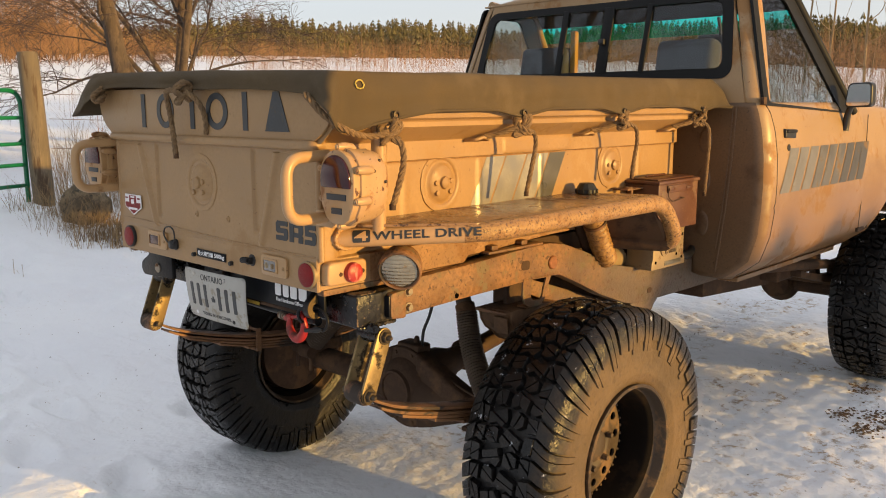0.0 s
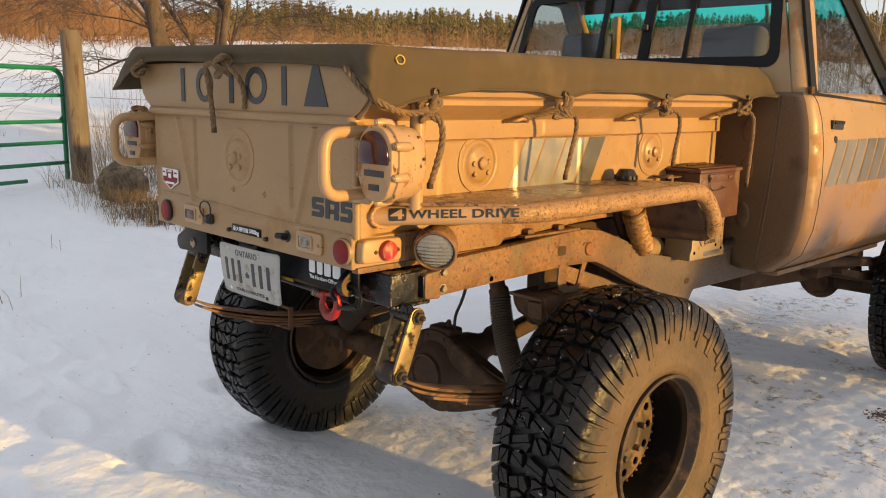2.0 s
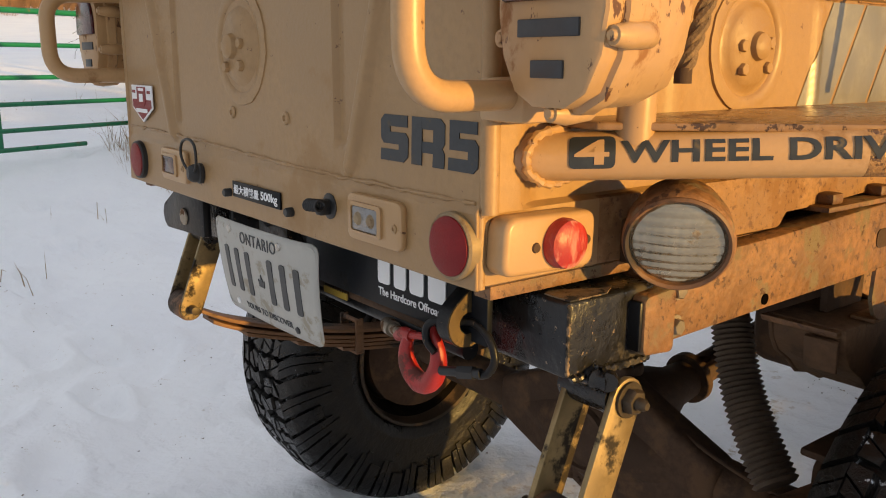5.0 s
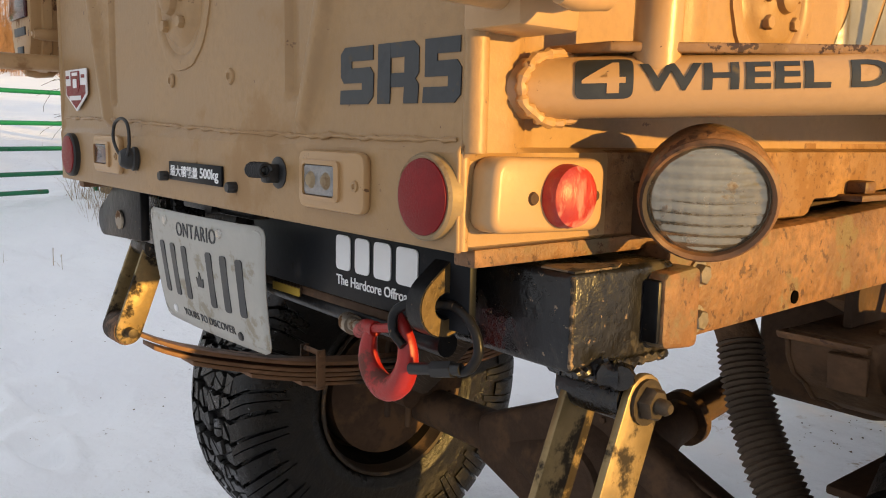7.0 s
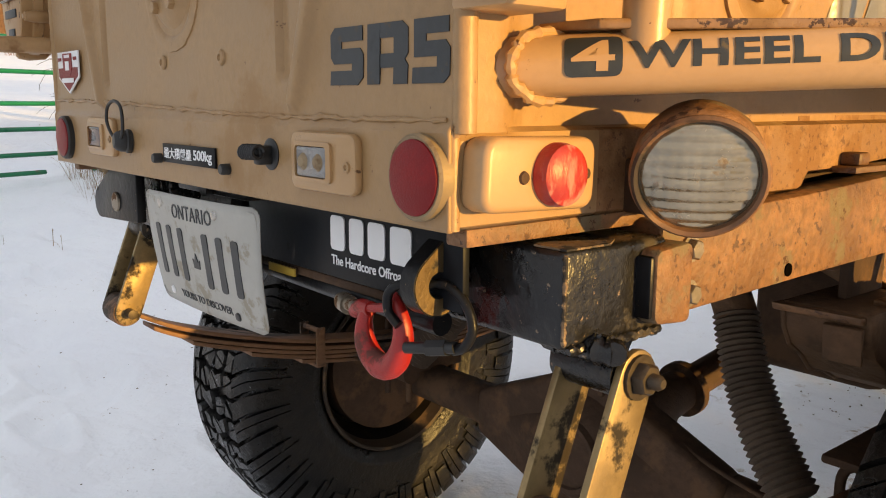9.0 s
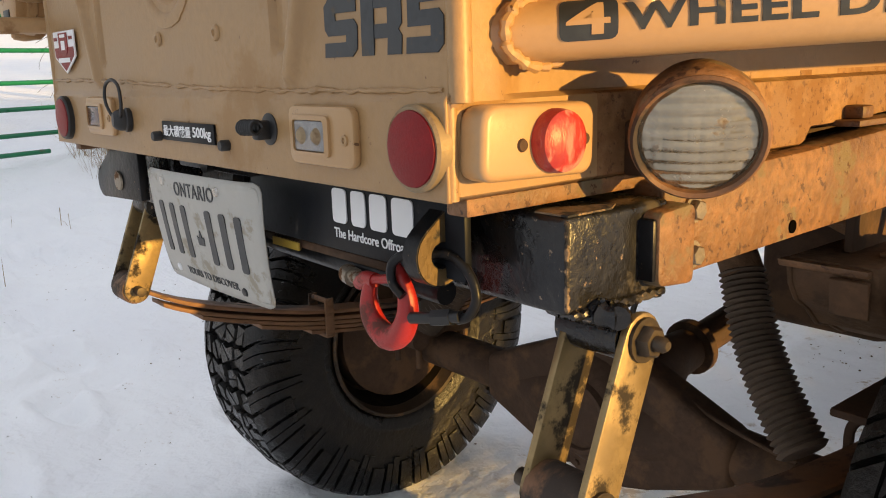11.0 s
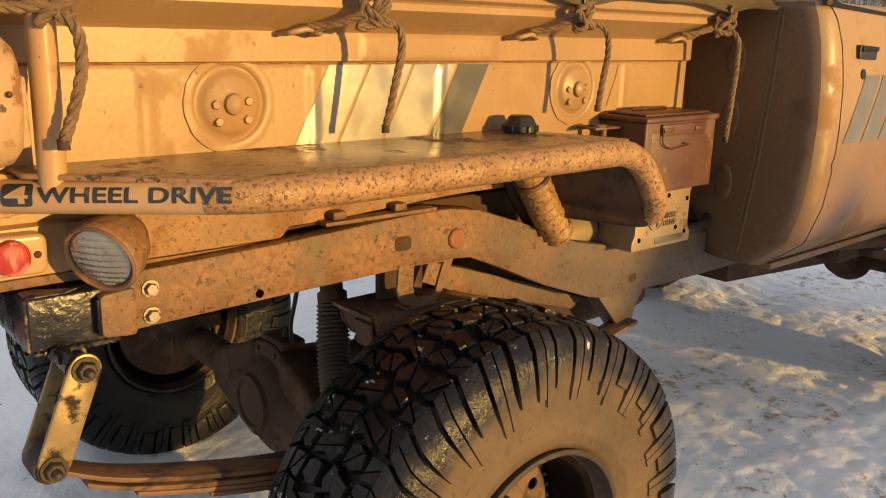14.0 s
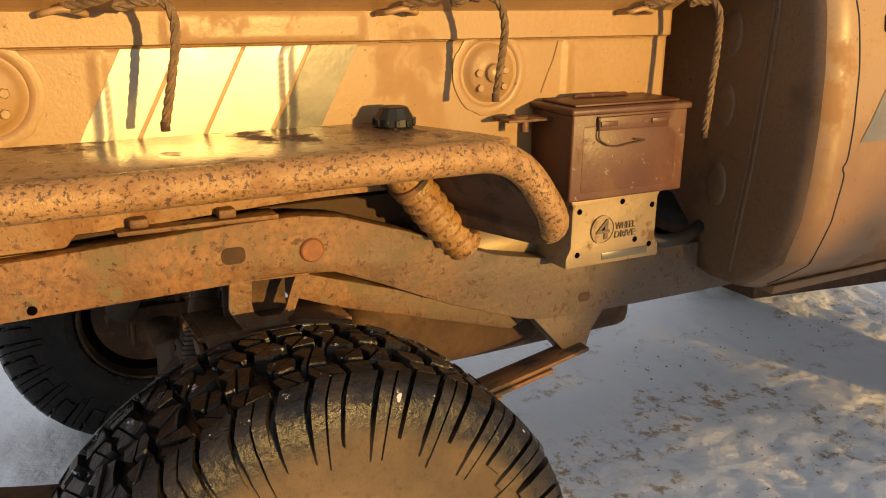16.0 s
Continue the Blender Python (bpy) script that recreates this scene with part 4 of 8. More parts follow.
# -- rear axle --
axle = new("rear_axle")
axle.parent = truck
tagged(axle, "mud-coated rear axle with a banjo housing")
AY, AZ = 0.822, 0.432
DX = -0.52
ax_path = [(flip(.05), AY, AZ), (DX - .36, AY, AZ), (DX - .22, AY, AZ), (DX - .12, AY, AZ), (DX, AY, AZ), (DX + .12, AY, AZ), (DX + .22, AY, AZ), (DX + .36, AY, AZ), (.05, AY, AZ)]
part("axle_tube", tube(smooth_path(ax_path, 4), .04, 22, radii=[.046 + .048 * math.exp(-((p.x - DX) / .17) ** 2) for p in smooth_path(ax_path, 4)]), m_under, axle)
part("banjo", lathe([(0, -.088), (.050, -.086), (.082, -.074), (.104, -.050), (.112, -.038), (.146, -.034), (.150, -.030), (.150, -.004), (.144, .0), (.128, .010), (.115, .05), (.07, .09), (0, .10)], (DX, AY - .01, AZ + .01), (0, 1, 0), 40), m_under, axle)
part("cover_rib", lathe([(.060, -.004), (.064, -.014), (.072, -.014), (.076, .0)], (DX, AY - .085, AZ + .01), (0, 1, 0), 36), m_under, axle)
for k in (1, -1):      # sloping webs between the round housing and the tubes
    part("web", prism([(DX + k * .06, AZ + .155), (DX + k * .13, AZ + .12), (DX + k * .30, AZ + .05), (DX + k * .30, AZ - .045), (DX + k * .13, AZ - .11), (DX + k * .06, AZ - .13)], "y", AY - .055, AY + .02, .016, 3), m_under, axle)
part("breather_boss", join(box(DX - .05, DX + .06, AY - .035, AY + .035, AZ + .140, AZ + .172, .010, 3), lathe([(0, 0), (.010, 0), (.010, .018), (.006, .026), (0, .028)], (DX + .02, AY, AZ + .170), (0, 0, 1), 14)), m_under, axle)
part("pinion", lathe([(.09, .05), (.075, .14), (.05, .20), (.045, .26), (.06, .265), (.06, .285), (0, .29)], (DX, AY, AZ + .03), (0, 1, .12), 26), m_under, axle)
for k in range(10):
    a = k * .628
    part("bolt", hexbolt((DX + .131 * math.cos(a), AY - .044, AZ + .01 + .131 * math.sin(a)), (0, -1, 0), .007, .007, False), m_under, axle)
part("drive_shaft", tube([(DX, AY + .28, AZ + .065), (DX + .05, 2.1, .70)], .036, 18), m_under, axle)
part("brake_hose", tube(smooth_path([(-.38, .79, .83), (-.385, .79, .78), (-.41, .795, .72), (-.455, .81, .65), (-.47, .82, .565)], 6), .0055, 8), m_blackp, axle, "black rubber brake hose")
part("brake_line", tube(smooth_path([(DX + .10, AY, AZ + .13), (DX + .22, AY - .03, AZ + .08), (-.14, AY - .05, AZ + .055), (-.02, AY - .05, AZ + .05)], 6), .004, 8), m_under, axle)

# -- shock absorbers with ribbed boots --
for s in (1, -1):
    def X(v, s=s):
        return v if s > 0 else flip(v)
    shock = new("shock_absorber")
    shock.parent = truck
    tagged(shock, "shock absorber in a ribbed mud-brown rubber boot")
    a, b = Vector((X(-.316), .824, .92)), Vector((X(-.037), .693, .50))
    ax = (b - a)
    part("upper_rod", tube([a, a + ax * .42], .026, 16), m_boot, shock)
    part("collar", tube([a + ax * .30, a + ax * .37], .033, 20), m_mudplate, shock, "mud-brown steel collar")
    us = linspace(0, 1, 61)
    part("boot", tube([a + ax * (.35 + .56 * u) + Vector((X(-.016) - X(0), 0, -.004)) * math.sin(math.pi * u) for u in us], .033, 24, radii=[.0325 + (.0042 if k % 2 else -.0022) + .003 * u for k, u in enumerate(us)]), m_boot, shock)
    part("eye", tube([(b.x - .03, b.y, b.z), (b.x + .03, b.y, b.z)], .024, 16), m_under, shock)
    if s > 0:
        part("skid_plate", join(box(X(-.10) - .07, X(-.10) + .07, .70, .90, .395, .410, .004), *(hexbolt((X(-.10) + dx, y, .40), (0, 0, 1), .011, .012) for dx in (-.05, .05) for y in (.72, .80, .88))), m_under, shock)


# -- wheels --
TR, TW = 0.437, 0.282  # tyre radius and width


def tread_r(v):
    """Radius of the carcass across the tread, v from -1 to 1."""
    return TR - 0.016 - 0.010 * abs(v) ** 3


def split(poly, turn):
    """An outline cut in two through its middle, with a narrow slit between the halves."""
    cu = sum(p[0] for p in poly) / len(poly)
    cv = sum(p[1] for p in poly) / len(poly)
    nu, nv = math.cos(turn), math.sin(turn)

    def side(p, k):
        return k * ((p[0] - cu) / .26 * nu + (p[1] - cv) * .56 * nv) - .006
    halves = []
    for k in (1, -1):
        out = []
        for a, b in zip(poly, poly[1:] + poly[:1]):
            da, db = side(a, k), side(b, k)
            if da >= 0:
                out.append(a)
            if (da >= 0) != (db >= 0):
                t = da / (da - db)
                out.append((a[0] + (b[0] - a[0]) * t, a[1] + (b[1] - a[1]) * t))
        if len(out) > 2:
            halves.append(out)
    return halves


def block(bm, poly, rnd, **kw):
    """A tread block in two siped halves of slightly different wear."""
    for h in split(poly, rnd.uniform(.5, 2.6)):
        lug(bm, h, top=kw.get("top", 0.0) + rnd.uniform(-.0035, .0015), shrink=kw.get("shrink", .9))


def lug(bm, poly, top=0.0, depth=0.020, shrink=0.84):
    """One tread block: its outline in angle and width, standing on the carcass."""
    poly = [(u + .006 * noise.noise((u * 31, v * 9, 1.5)), v + .022 * noise.noise((u * 23, v * 11, 6.5))) for u, v in poly]
    depth += .0045 * noise.noise((poly[0][0] * 40, poly[0][1] * 20, 3.3))
    tilt = .05 * noise.noise((poly[0][0] * 17, poly[0][1] * 31, 8.1))
    cu = sum(p[0] for p in poly) / len(poly)
    cv = sum(p[1] for p in poly) / len(poly)
    lo, mid, hi = [], [], []
    for u, v in poly:
        for lst, k, r in ((lo, 1.06, tread_r(v) - 0.004), (mid, .97, tread_r(v) + depth * .72), (hi, shrink, tread_r(v) + depth + top)):
            uu, vv = cu + (u - cu) * k, cv + (v - cv) * k
            lst.append(bm.verts.new((vv * TW * 0.5, (r + (tilt * (uu - cu) * TR if lst is hi else 0)) * math.cos(uu), (r + (tilt * (uu - cu) * TR if lst is hi else 0)) * math.sin(uu))))
    bm.faces.new(hi)
    n = len(poly)
    for i in range(n):
        j = (i + 1) % n
        bm.faces.new((lo[i], lo[j], mid[j], mid[i]))
        bm.faces.new((mid[i], mid[j], hi[j], hi[i]))


def side_lug(bm, u0, u1, sgn, deep, sk):
    """A shoulder block that runs down onto the sidewall."""
    prof = [(0.72, tread_r(.72) + .019), (0.90, tread_r(.9) + .014), (0.99, TR - .016), (1.055, TR - .042), (1.090, TR - .042 - deep * .55), (1.082, TR - .044 - deep)]
    inner = [(0.71, tread_r(.7) - .006), (0.86, tread_r(.9) - .008), (0.93, TR - .036), (0.98, TR - .056), (1.02, TR - .050 - deep * .55), (1.03, TR - .044 - deep)]
    rows = []
    for (v, r), (vi, ri) in zip(prof, inner):
        sh = sk * (v - .7)
        rows.append([bm.verts.new((sgn * vi * TW * .5, ri * math.cos(u0 + sh), ri * math.sin(u0 + sh))), bm.verts.new((sgn * v * TW * .5, r * math.cos(u0 + .003 + sh), r * math.sin(u0 + .003 + sh))),
                     bm.verts.new((sgn * v * TW * .5, r * math.cos(u1 - .003 + sh), r * math.sin(u1 - .003 + sh))), bm.verts.new((sgn * vi * TW * .5, ri * math.cos(u1 + sh), ri * math.sin(u1 + sh)))])
    for a, b in zip(rows, rows[1:]):
        for k in range(3):
            bm.faces.new((a[k], a[k + 1], b[k + 1], b[k]))
    bm.faces.new(rows[0])
    bm.faces.new(rows[-1][::-1])


def tyre_meshes():
    half = [(.205, .114), (.214, .130), (.228, .140), (.245, .1445), (.250, .1475), (.256, .1455), (.30, .1490), (.335, .1475), (.362, .1430), (.392, .1330), (TR - .024, .1150), (tread_r(.5), TW * .25)]
    carcass = lathe([(r, -x) for r, x in half] + [(tread_r(0), 0)] + [(r, x) for r, x in reversed(half)], n=120)
    tread = bmesh.new()
    r2 = random.Random(3)
    n = 25
    st = 2 * math.pi / n
    for k in range(n):
        u = k * st
        j = r2.uniform(-.01, .01)
        # two interlocking rows of hooked blocks in the middle, each with a smaller block in its bay
        for sg, o in ((1, 0.0), (-1, .5 * st)):
            c = u + o + j
            block(tread, [(c + .02 * st, sg * .05), (c + .30 * st, sg * -.06), (c + .50 * st, sg * .03), (c + .40 * st, sg * .20), (c + .52 * st, sg * .40), (c + .20 * st, sg * .43), (c + .12 * st, sg * .22)], r2, shrink=.90)
            block(tread, [(c + .56 * st, sg * .12), (c + .90 * st, sg * .10), (c + .96 * st, sg * .28), (c + .86 * st, sg * .42), (c + .62 * st, sg * .40), (c + .52 * st, sg * .24)], r2, top=-.001, shrink=.89)
            block(tread, [(c + .08 * st, sg * .49), (c + .46 * st, sg * .46), (c + .52 * st, sg * .60), (c + .44 * st, sg * .72), (c + .04 * st, sg * .71)], r2, shrink=.91)
            block(tread, [(c + .58 * st, sg * .47), (c + .98 * st, sg * .49), (c + .94 * st, sg * .71), (c + .60 * st, sg * .69)], r2, top=-.002, shrink=.90)
            w = r2.uniform(-.01, .01)
            deep = r2.uniform(.070, .092)
            side_lug(tread, c + .030 * st, c + (.250 + w) * st, sg, deep, .20)
            side_lug(tread, c + (.260 + w) * st, c + .475 * st, sg, deep - .016 * (k % 2), .20)
            side_lug(tread, c + .545 * st, c + .960 * st, sg, r2.uniform(.040, .058), .20)
    return carcass, tread


def rim_mesh():
    barrel = lathe([(.205, .112), (.212, .128), (.2165, .138), (.2165, .144), (.212, .1475), (.207, .145), (.2035, .136), (.2020, .118), (.196, .106), (.188, .100), (.1835, .090), (.182, .060), (.178, .020),
                    (.176, -.060), (.186, -.085), (.197, -.105), (.202, -.122), (.207, -.140), (.213, -.144), (.216, -.138), (.212, -.126), (.205, -.112)], n=80)
    # wheel face set deep in the barrel, with a ring of round holes and a circle of small bolts at its edge
    nh = 13
    f = lathe([(.178, -.02), (.170, -.002), (.155, .008)], n=104)
    g = lathe([(.100, .012), (.085, .020), (.070, .020), (.055, .012), (.048, -.012)], n=96)
    bmh = bmesh.new()
    for k in range(nh):
        a0 = 2 * math.pi * k / nh
        seg = 2 * math.pi / nh
        m_ = 16
        outer, inner = [], []
        for i in range(m_):
            t = i / m_ * 4
            e = int(t)
            q = t - e
            if e == 0:
                rr, aa = .100 + .055 * q, a0
            elif e == 1:
                rr, aa = .155, a0 + seg * q
            elif e == 2:
                rr, aa = .155 - .055 * q, a0 + seg
            else:
                rr, aa = .100, a0 + seg * (1 - q)
            outer.append((.008 if rr > .12 else .012, rr * math.cos(aa), rr * math.sin(aa)))
            c = Vector((0, .129 * math.cos(a0 + seg / 2), .129 * math.sin(a0 + seg / 2)))
            dv = (Vector(outer[-1]) - c)
            dv.x = 0
            p = c + dv.normalized() * .0130
            inner.append((.009, p.y, p.z))
        bmh = join(bmh, ring_panel(outer, inner, (-.006, 0, 0)))
    hub = lathe([(.048, -.03), (.048, .026), (.04, .032), (.022, .034), (0, .036)], n=36)
    nuts = join(*(hexbolt((.020, .069 * math.cos(a), .069 * math.sin(a)), (1, 0, 0), .0095, .018, False) for a in (k * math.pi / 3 for k in range(6))))
    studs = join(*(lathe([(.0048, 0), (.0048, .005), (.003, .007), (0, .0075)], (.000, .166 * math.cos(a), .166 * math.sin(a)), (1, 0, 0), 8) for a in (k * math.pi / 20 for k in range(40))))
    return barrel, join(f, g, bmh), hub, nuts, studs


carcass, tread = tyre_meshes()
barrel, face, hub, nuts, studs = rim_mesh()
wheel0 = new("wheel")
wheel0.parent = truck
tagged(wheel0, "wheel with an aggressive mud-terrain tyre and muddy steel rim")
part("tyre", carcass, m_tyre, wheel0, "black mud-terrain tyre, outer sidewall coated in tan mud", 60)
part("tread", tread, m_tyre, wheel0, "wet black tread blocks flecked with snow", 48)
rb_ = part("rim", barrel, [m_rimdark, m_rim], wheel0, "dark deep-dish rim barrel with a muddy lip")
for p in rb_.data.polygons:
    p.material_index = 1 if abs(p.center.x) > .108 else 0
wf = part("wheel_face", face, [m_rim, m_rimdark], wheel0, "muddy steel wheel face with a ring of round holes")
# inward side of the face is painted dark in place of shade
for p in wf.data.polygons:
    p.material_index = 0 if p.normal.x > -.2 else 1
part("hub", join(hub, nuts), m_rim, wheel0)
part("stud_ring", studs, m_rim, wheel0)
wheel0.matrix_world = pose(.397 - TW * .53, AY, AZ, 13.85, 0, 0)
wheels = [(-1.330, AY, AZ - .006, 50, 180), (.40 - TW * .53, 3.60, AZ, 21, 0), (flip(.40 - TW * .53) - .15, 3.66, AZ + .02, 70, 180)]
for x, y, z, spin, turn in wheels:
    copy_thing(wheel0, Matrix.Translation((x, y, z)) @ Matrix.Rotation(radians(turn), 4, "Z") @ Matrix.Rotation(radians(spin), 4, "X"))
for s in (1, -1):
    out = s
    xw = (.397 - TW * .53) if s > 0 else -1.330
    part("brake_drum", lathe([(0, -.03), (.165, -.03), (.170, -.02), (.170, .05), (.12, .062), (.06, .07), (0, .07)], (xw - out * .06, AY, AZ), (-out, 0, 0), 40), m_under, axle)
# -- front axle and gearbox, seen low under the cab --
fax = new("front_axle")
fax.parent = truck
part("axle_tube", tube([(flip(.05), 3.6, AZ), (.05, 3.6, AZ)], .045, 18), m_under, fax)
for xk in (.06, flip(.06)):
    part("knuckle", lathe([(0, -.09), (.07, -.07), (.095, 0), (.07, .07), (0, .09)], (xk, 3.6, AZ), (1, 0, 0), 24), m_under, fax)
part("diff", lathe([(0, -.10), (.08, -.08), (.115, 0), (.08, .08), (0, .11)], (CX + .2, 3.6, AZ), (0, 1, 0), 26), m_under, fax)
for xc in (.02, flip(.02)):
    part("front_leaf", prism([(2.95, .63), (3.3, .56), (3.6, .53), (3.9, .56), (4.2, .62), (4.2, .585), (3.9, .52), (3.6, .49), (3.3, .52), (2.95, .60)], "x", xc - .03, xc + .03, .003), m_under, fax)
part("steering_link", tube([(flip(.10), 3.43, .50), (.10, 3.43, .50)], .018, 12), m_under, fax)
for xc in (.02, flip(.02)):
    part("spring_plate", join(box(xc - .06, xc + .06, 3.50, 3.70, .44, .47, .006), box(xc - .05, xc + .05, 3.52, 3.68, .53, .60, .010), tube([(xc - .07, 3.42, .50), (xc - .10, 3.38, .92)], .028, 14)), m_under, fax)
part("transfer_skid", prism([(2.20, .60), (2.90, .55), (3.05, .60), (3.05, .70), (2.20, .72)], "x", CX - .05, -.09, .012), m_under, truck, "dark mud-caked skid plate")
part("torsion_arm", join(box(-.16, .0, 2.80, 3.12, .585, .665, .016, 3), box(-.10, .035, 3.00, 3.26, .60, .69, .02, 3)), m_under, truck)
part("gearbox", join(box(CX - .16, CX + .16, 2.35, 2.75, .56, .80, .04, 3), box(CX - .10, CX + .2, 2.2, 2.4, .60, .78, .03, 3), tube([(CX, 2.7, .68), (CX + .12, 3.55, .50)], .03, 14)), m_under, truck)
# dark for its shaded rear; lengthened forward out of sight to block low sun
part("fuel_tank", box(-.345, -.09, 1.04, 1.78, .605, .985, .035, 3), m_under, truck, "mud-covered fuel tank, darkened for shade")
part("cross_brace", join(box(flip(.0), .0, 2.62, 2.72, .69, .735, .008), tube([(.02, 2.55, .70), (.06, 3.0, .66), (.05, 3.3, .62)], .025, 12)), m_under, truck)


# -- bed --
BL = 1.737
bed = new("bed")
bed.parent = truck
tagged(bed, "narrow steel cargo bed in tan paint with pressed ribs")
SIDE_PROFILE = [(-.004, 1.000), (.002, 1.004), (.002, 1.070), (.001, 1.076), (-.012, 1.080), (-.012, 1.300), (-.010, 1.304), (.000, 1.307), (.000, 1.356), (.006, 1.361), (.064, 1.392),
                (.070, 1.396), (.070, 1.408), (.073, 1.412), (.088, 1.418), (.090, 1.424), (.092, 1.50)]
RIBS = ((.305, .016), (.604, .012), (.898, .012), (1.48, .012))


def side_extra(y, z):
    e = 0.0
    if 1.10 < z < 1.30:
        k = smoothstep(1.12, 1.13, z) * smoothstep(1.298, 1.29, z)
        for yc, w in RIBS:
            e += .0035 * k * smoothstep(w, w * .4, abs(y - yc))
    if 1.309 < z < 1.353:
        e += .003 * smoothstep(.697, .703, y) * smoothstep(1.036, 1.030, y) * smoothstep(1.309, 1.312, z) * smoothstep(1.352, 1.349, z)
    e += .0015 * noise.noise((y * 4, z * 6, 2.0)) * smoothstep(1.0, 1.05, z)
    return e


def dense(profile, step=.006):
    out = []
    for (x0, z0), (x1, z1) in zip(profile, profile[1:]):
        n = max(1, int(math.hypot(x1 - x0, z1 - z0) / step))
        out += [(x0 + (x1 - x0) * k / n, z0 + (z1 - z0) * k / n) for k in range(n)]
    return out + [profile[-1]]


DP = dense(SIDE_PROFILE)


def side_point(y, p, s=1):
    x, z = p
    x += side_extra(y, z)
    x += max(0.0, .006 - x) * smoothstep(.085, .045, y) if z > 1.07 else 0.0
    if z < 1.07:      # the lower edge steps up ahead of the tail
        low = .020 * smoothstep(.525, .545, y) + .018 * smoothstep(.55, 1.0, y)
        z = 1.07 - (1.07 - z) * (.07 - low) / .07
    return (x if s > 0 else flip(x), y, z)


for s in (1, -1):
    ob = part("side_panel", sheet(lambda y, p: side_point(y, p, s), linspace(0, BL, 260), DP), [m_tan, m_sillmud], bed, "sunlit tan side panel with pressed ribs and a flared top", 30)
    for p in ob.data.polygons:
        p.material_index = 1 if p.center.y > .17 and p.center.z < 1.080 + .012 * noise.noise(p.center * 14) else 0
    thick(ob, .004, -1.0)


def rear_extra(x, z):
    e = 0.0
    if z < 1.079:
        e -= .004 * smoothstep(1.079, 1.074, z)
    e -= .003 * math.exp(-((z - 1.0785 - .0015 * noise.noise((x * 30, 0, 0))) / .0035) ** 2)
    for k in (-1, 1):
        xc = CX + k * .255
        e += .007 * smoothstep(.014, .006, abs(x - xc)) * smoothstep(1.115, 1.13, z) * smoothstep(1.345, 1.33, z)
        t = (z - 1.085) / .25
        if 0 < t < 1:
            xd = CX + k * (.275 + .085 * t)
            e -= .009 * smoothstep(.016, .004, abs(x - xd)) * smoothstep(0, .06, t)
            e += .003 * smoothstep(.0, .03, k * (x - xd)) * smoothstep(0, .2, t) * 0.8
    return e + .0012 * noise.noise((x * 5, 0, z * 5))


ob = part("tailgate", sheet(lambda x, z: (x, rear_extra(x, z), z), linspace(flip(0.002), 0.002, 330), linspace(1.0, 1.36, 110)), m_tan, bed, "shaded tan tailgate with pressed ribs", 30)
thick(ob, .004, 1.0)
up = [(flip(.004), 1.362), (.004, 1.362), (.022, 1.372), (.045, 1.385), (.066, 1.405), (.080, 1.43), (.088, 1.46), (.090, 1.50), (flip(.090), 1.50), (flip(.088), 1.46), (flip(.080), 1.43), (flip(.066), 1.405), (flip(.045), 1.385), (flip(.022), 1.372)]
part("upper_tailgate", prism(up, "y", -.010, -.001, .002), m_tan, bed)
ends = [(.006, 1.362), (.028, 1.361), (.066, 1.392), (.070, 1.408), (.088, 1.418), (.092, 1.50)]
part("end_plate", prism(ends + [(flip(x), z) for x, z in reversed(ends)], "y", -.0005, .003), m_tan, bed)
part("rail", tube(fillet([(flip(.012), .02, 1.357), (flip(.012), -.008, 1.357), (.008, -.008, 1.357), (.008, .02, 1.357)], .012), .0125, 12), m_tan, bed, "rounded rail across the tailgate")
for s in (1, -1):
    part("corner_edge", tube([(.0055 if s > 0 else flip(.0055), .0085, z) for z in linspace(1.076, 1.366, 14)], .0095, 16), m_tan, bed)
    part("corner_edge", tube([(-.002 if s > 0 else flip(-.002), .003, z) for z in linspace(1.001, 1.078, 6)], .006, 14), m_tan, bed)
part("bed_floor", box(flip(.0), .0, .005, BL, 1.045, 1.06, .002), m_under, bed)
part("front_wall", prism([(flip(-.014), 1.0), (-.014, 1.0), (-.014, 1.355), (.060, 1.395), (.066, 1.50), (flip(.066), 1.50), (flip(.060), 1.395), (flip(-.014), 1.355)], "y", BL - .012, BL - .001, .002), m_tan, bed)
# lower skirts and body sill under the side
for s in (1, -1):
    xa = (-.03, -.004) if s > 0 else (flip(-.004), flip(-.03))
    part("skirt", prism([(.02, 1.0), (.565, 1.0), (.545, .990), (.515, .974), (.375, .974), (.345, .985), (.02, .985)], "x", *xa, .002), m_frame, bed)
    # beam's dark colour also gives the black shade under the bed
    part("sill_beam", box(*((-.14, -.05) if s > 0 else (flip(-.05), flip(-.14))), .25, BL, .955, 1.02, .006), m_under, bed)


def boss(y_or_x, z, side):
    """A pressed round boss with a domed hub and bolt heads."""
    prof = [(.082, -.002), (.081, .0035), (.070, .005), (.064, .0035), (.061, .0), (.055, .001), (.050, .006), (.042, .011), (.022, .013), (.018, .015), (.016, .022), (.010, .026), (0, .027)]
    bm = lathe(prof, (0, 0, 0), (0, 0, 1), 56)
    for v in bm.verts:
        r = math.hypot(v.co.x, v.co.y)
        if r > .078:
            k = 1 + .035 * noise.noise((v.co.x * 60, v.co.y * 60, y_or_x * 9))
            v.co.x, v.co.y = v.co.x * k, v.co.y * k
    b = part("boss", on_side(bm, -.0125, y_or_x, z) if side == "side" else on_rear(bm, y_or_x, .002, z), m_tan, bed, "round pressed boss")
    for dx, dy in ((-.030, .0), (.028, .004), (-.026, -.028), (.026, -.026)):
        if side == "side":
            part("bolt", hexbolt((-.0025, y_or_x + dx, z + dy), (1, 0, 0), .0078, .007, False), m_tan, b)
        else:
            part("bolt", hexbolt((y_or_x + dx * .9, -.009, z + dy), (0, -1, 0), .0078, .007, False), m_tan, b)


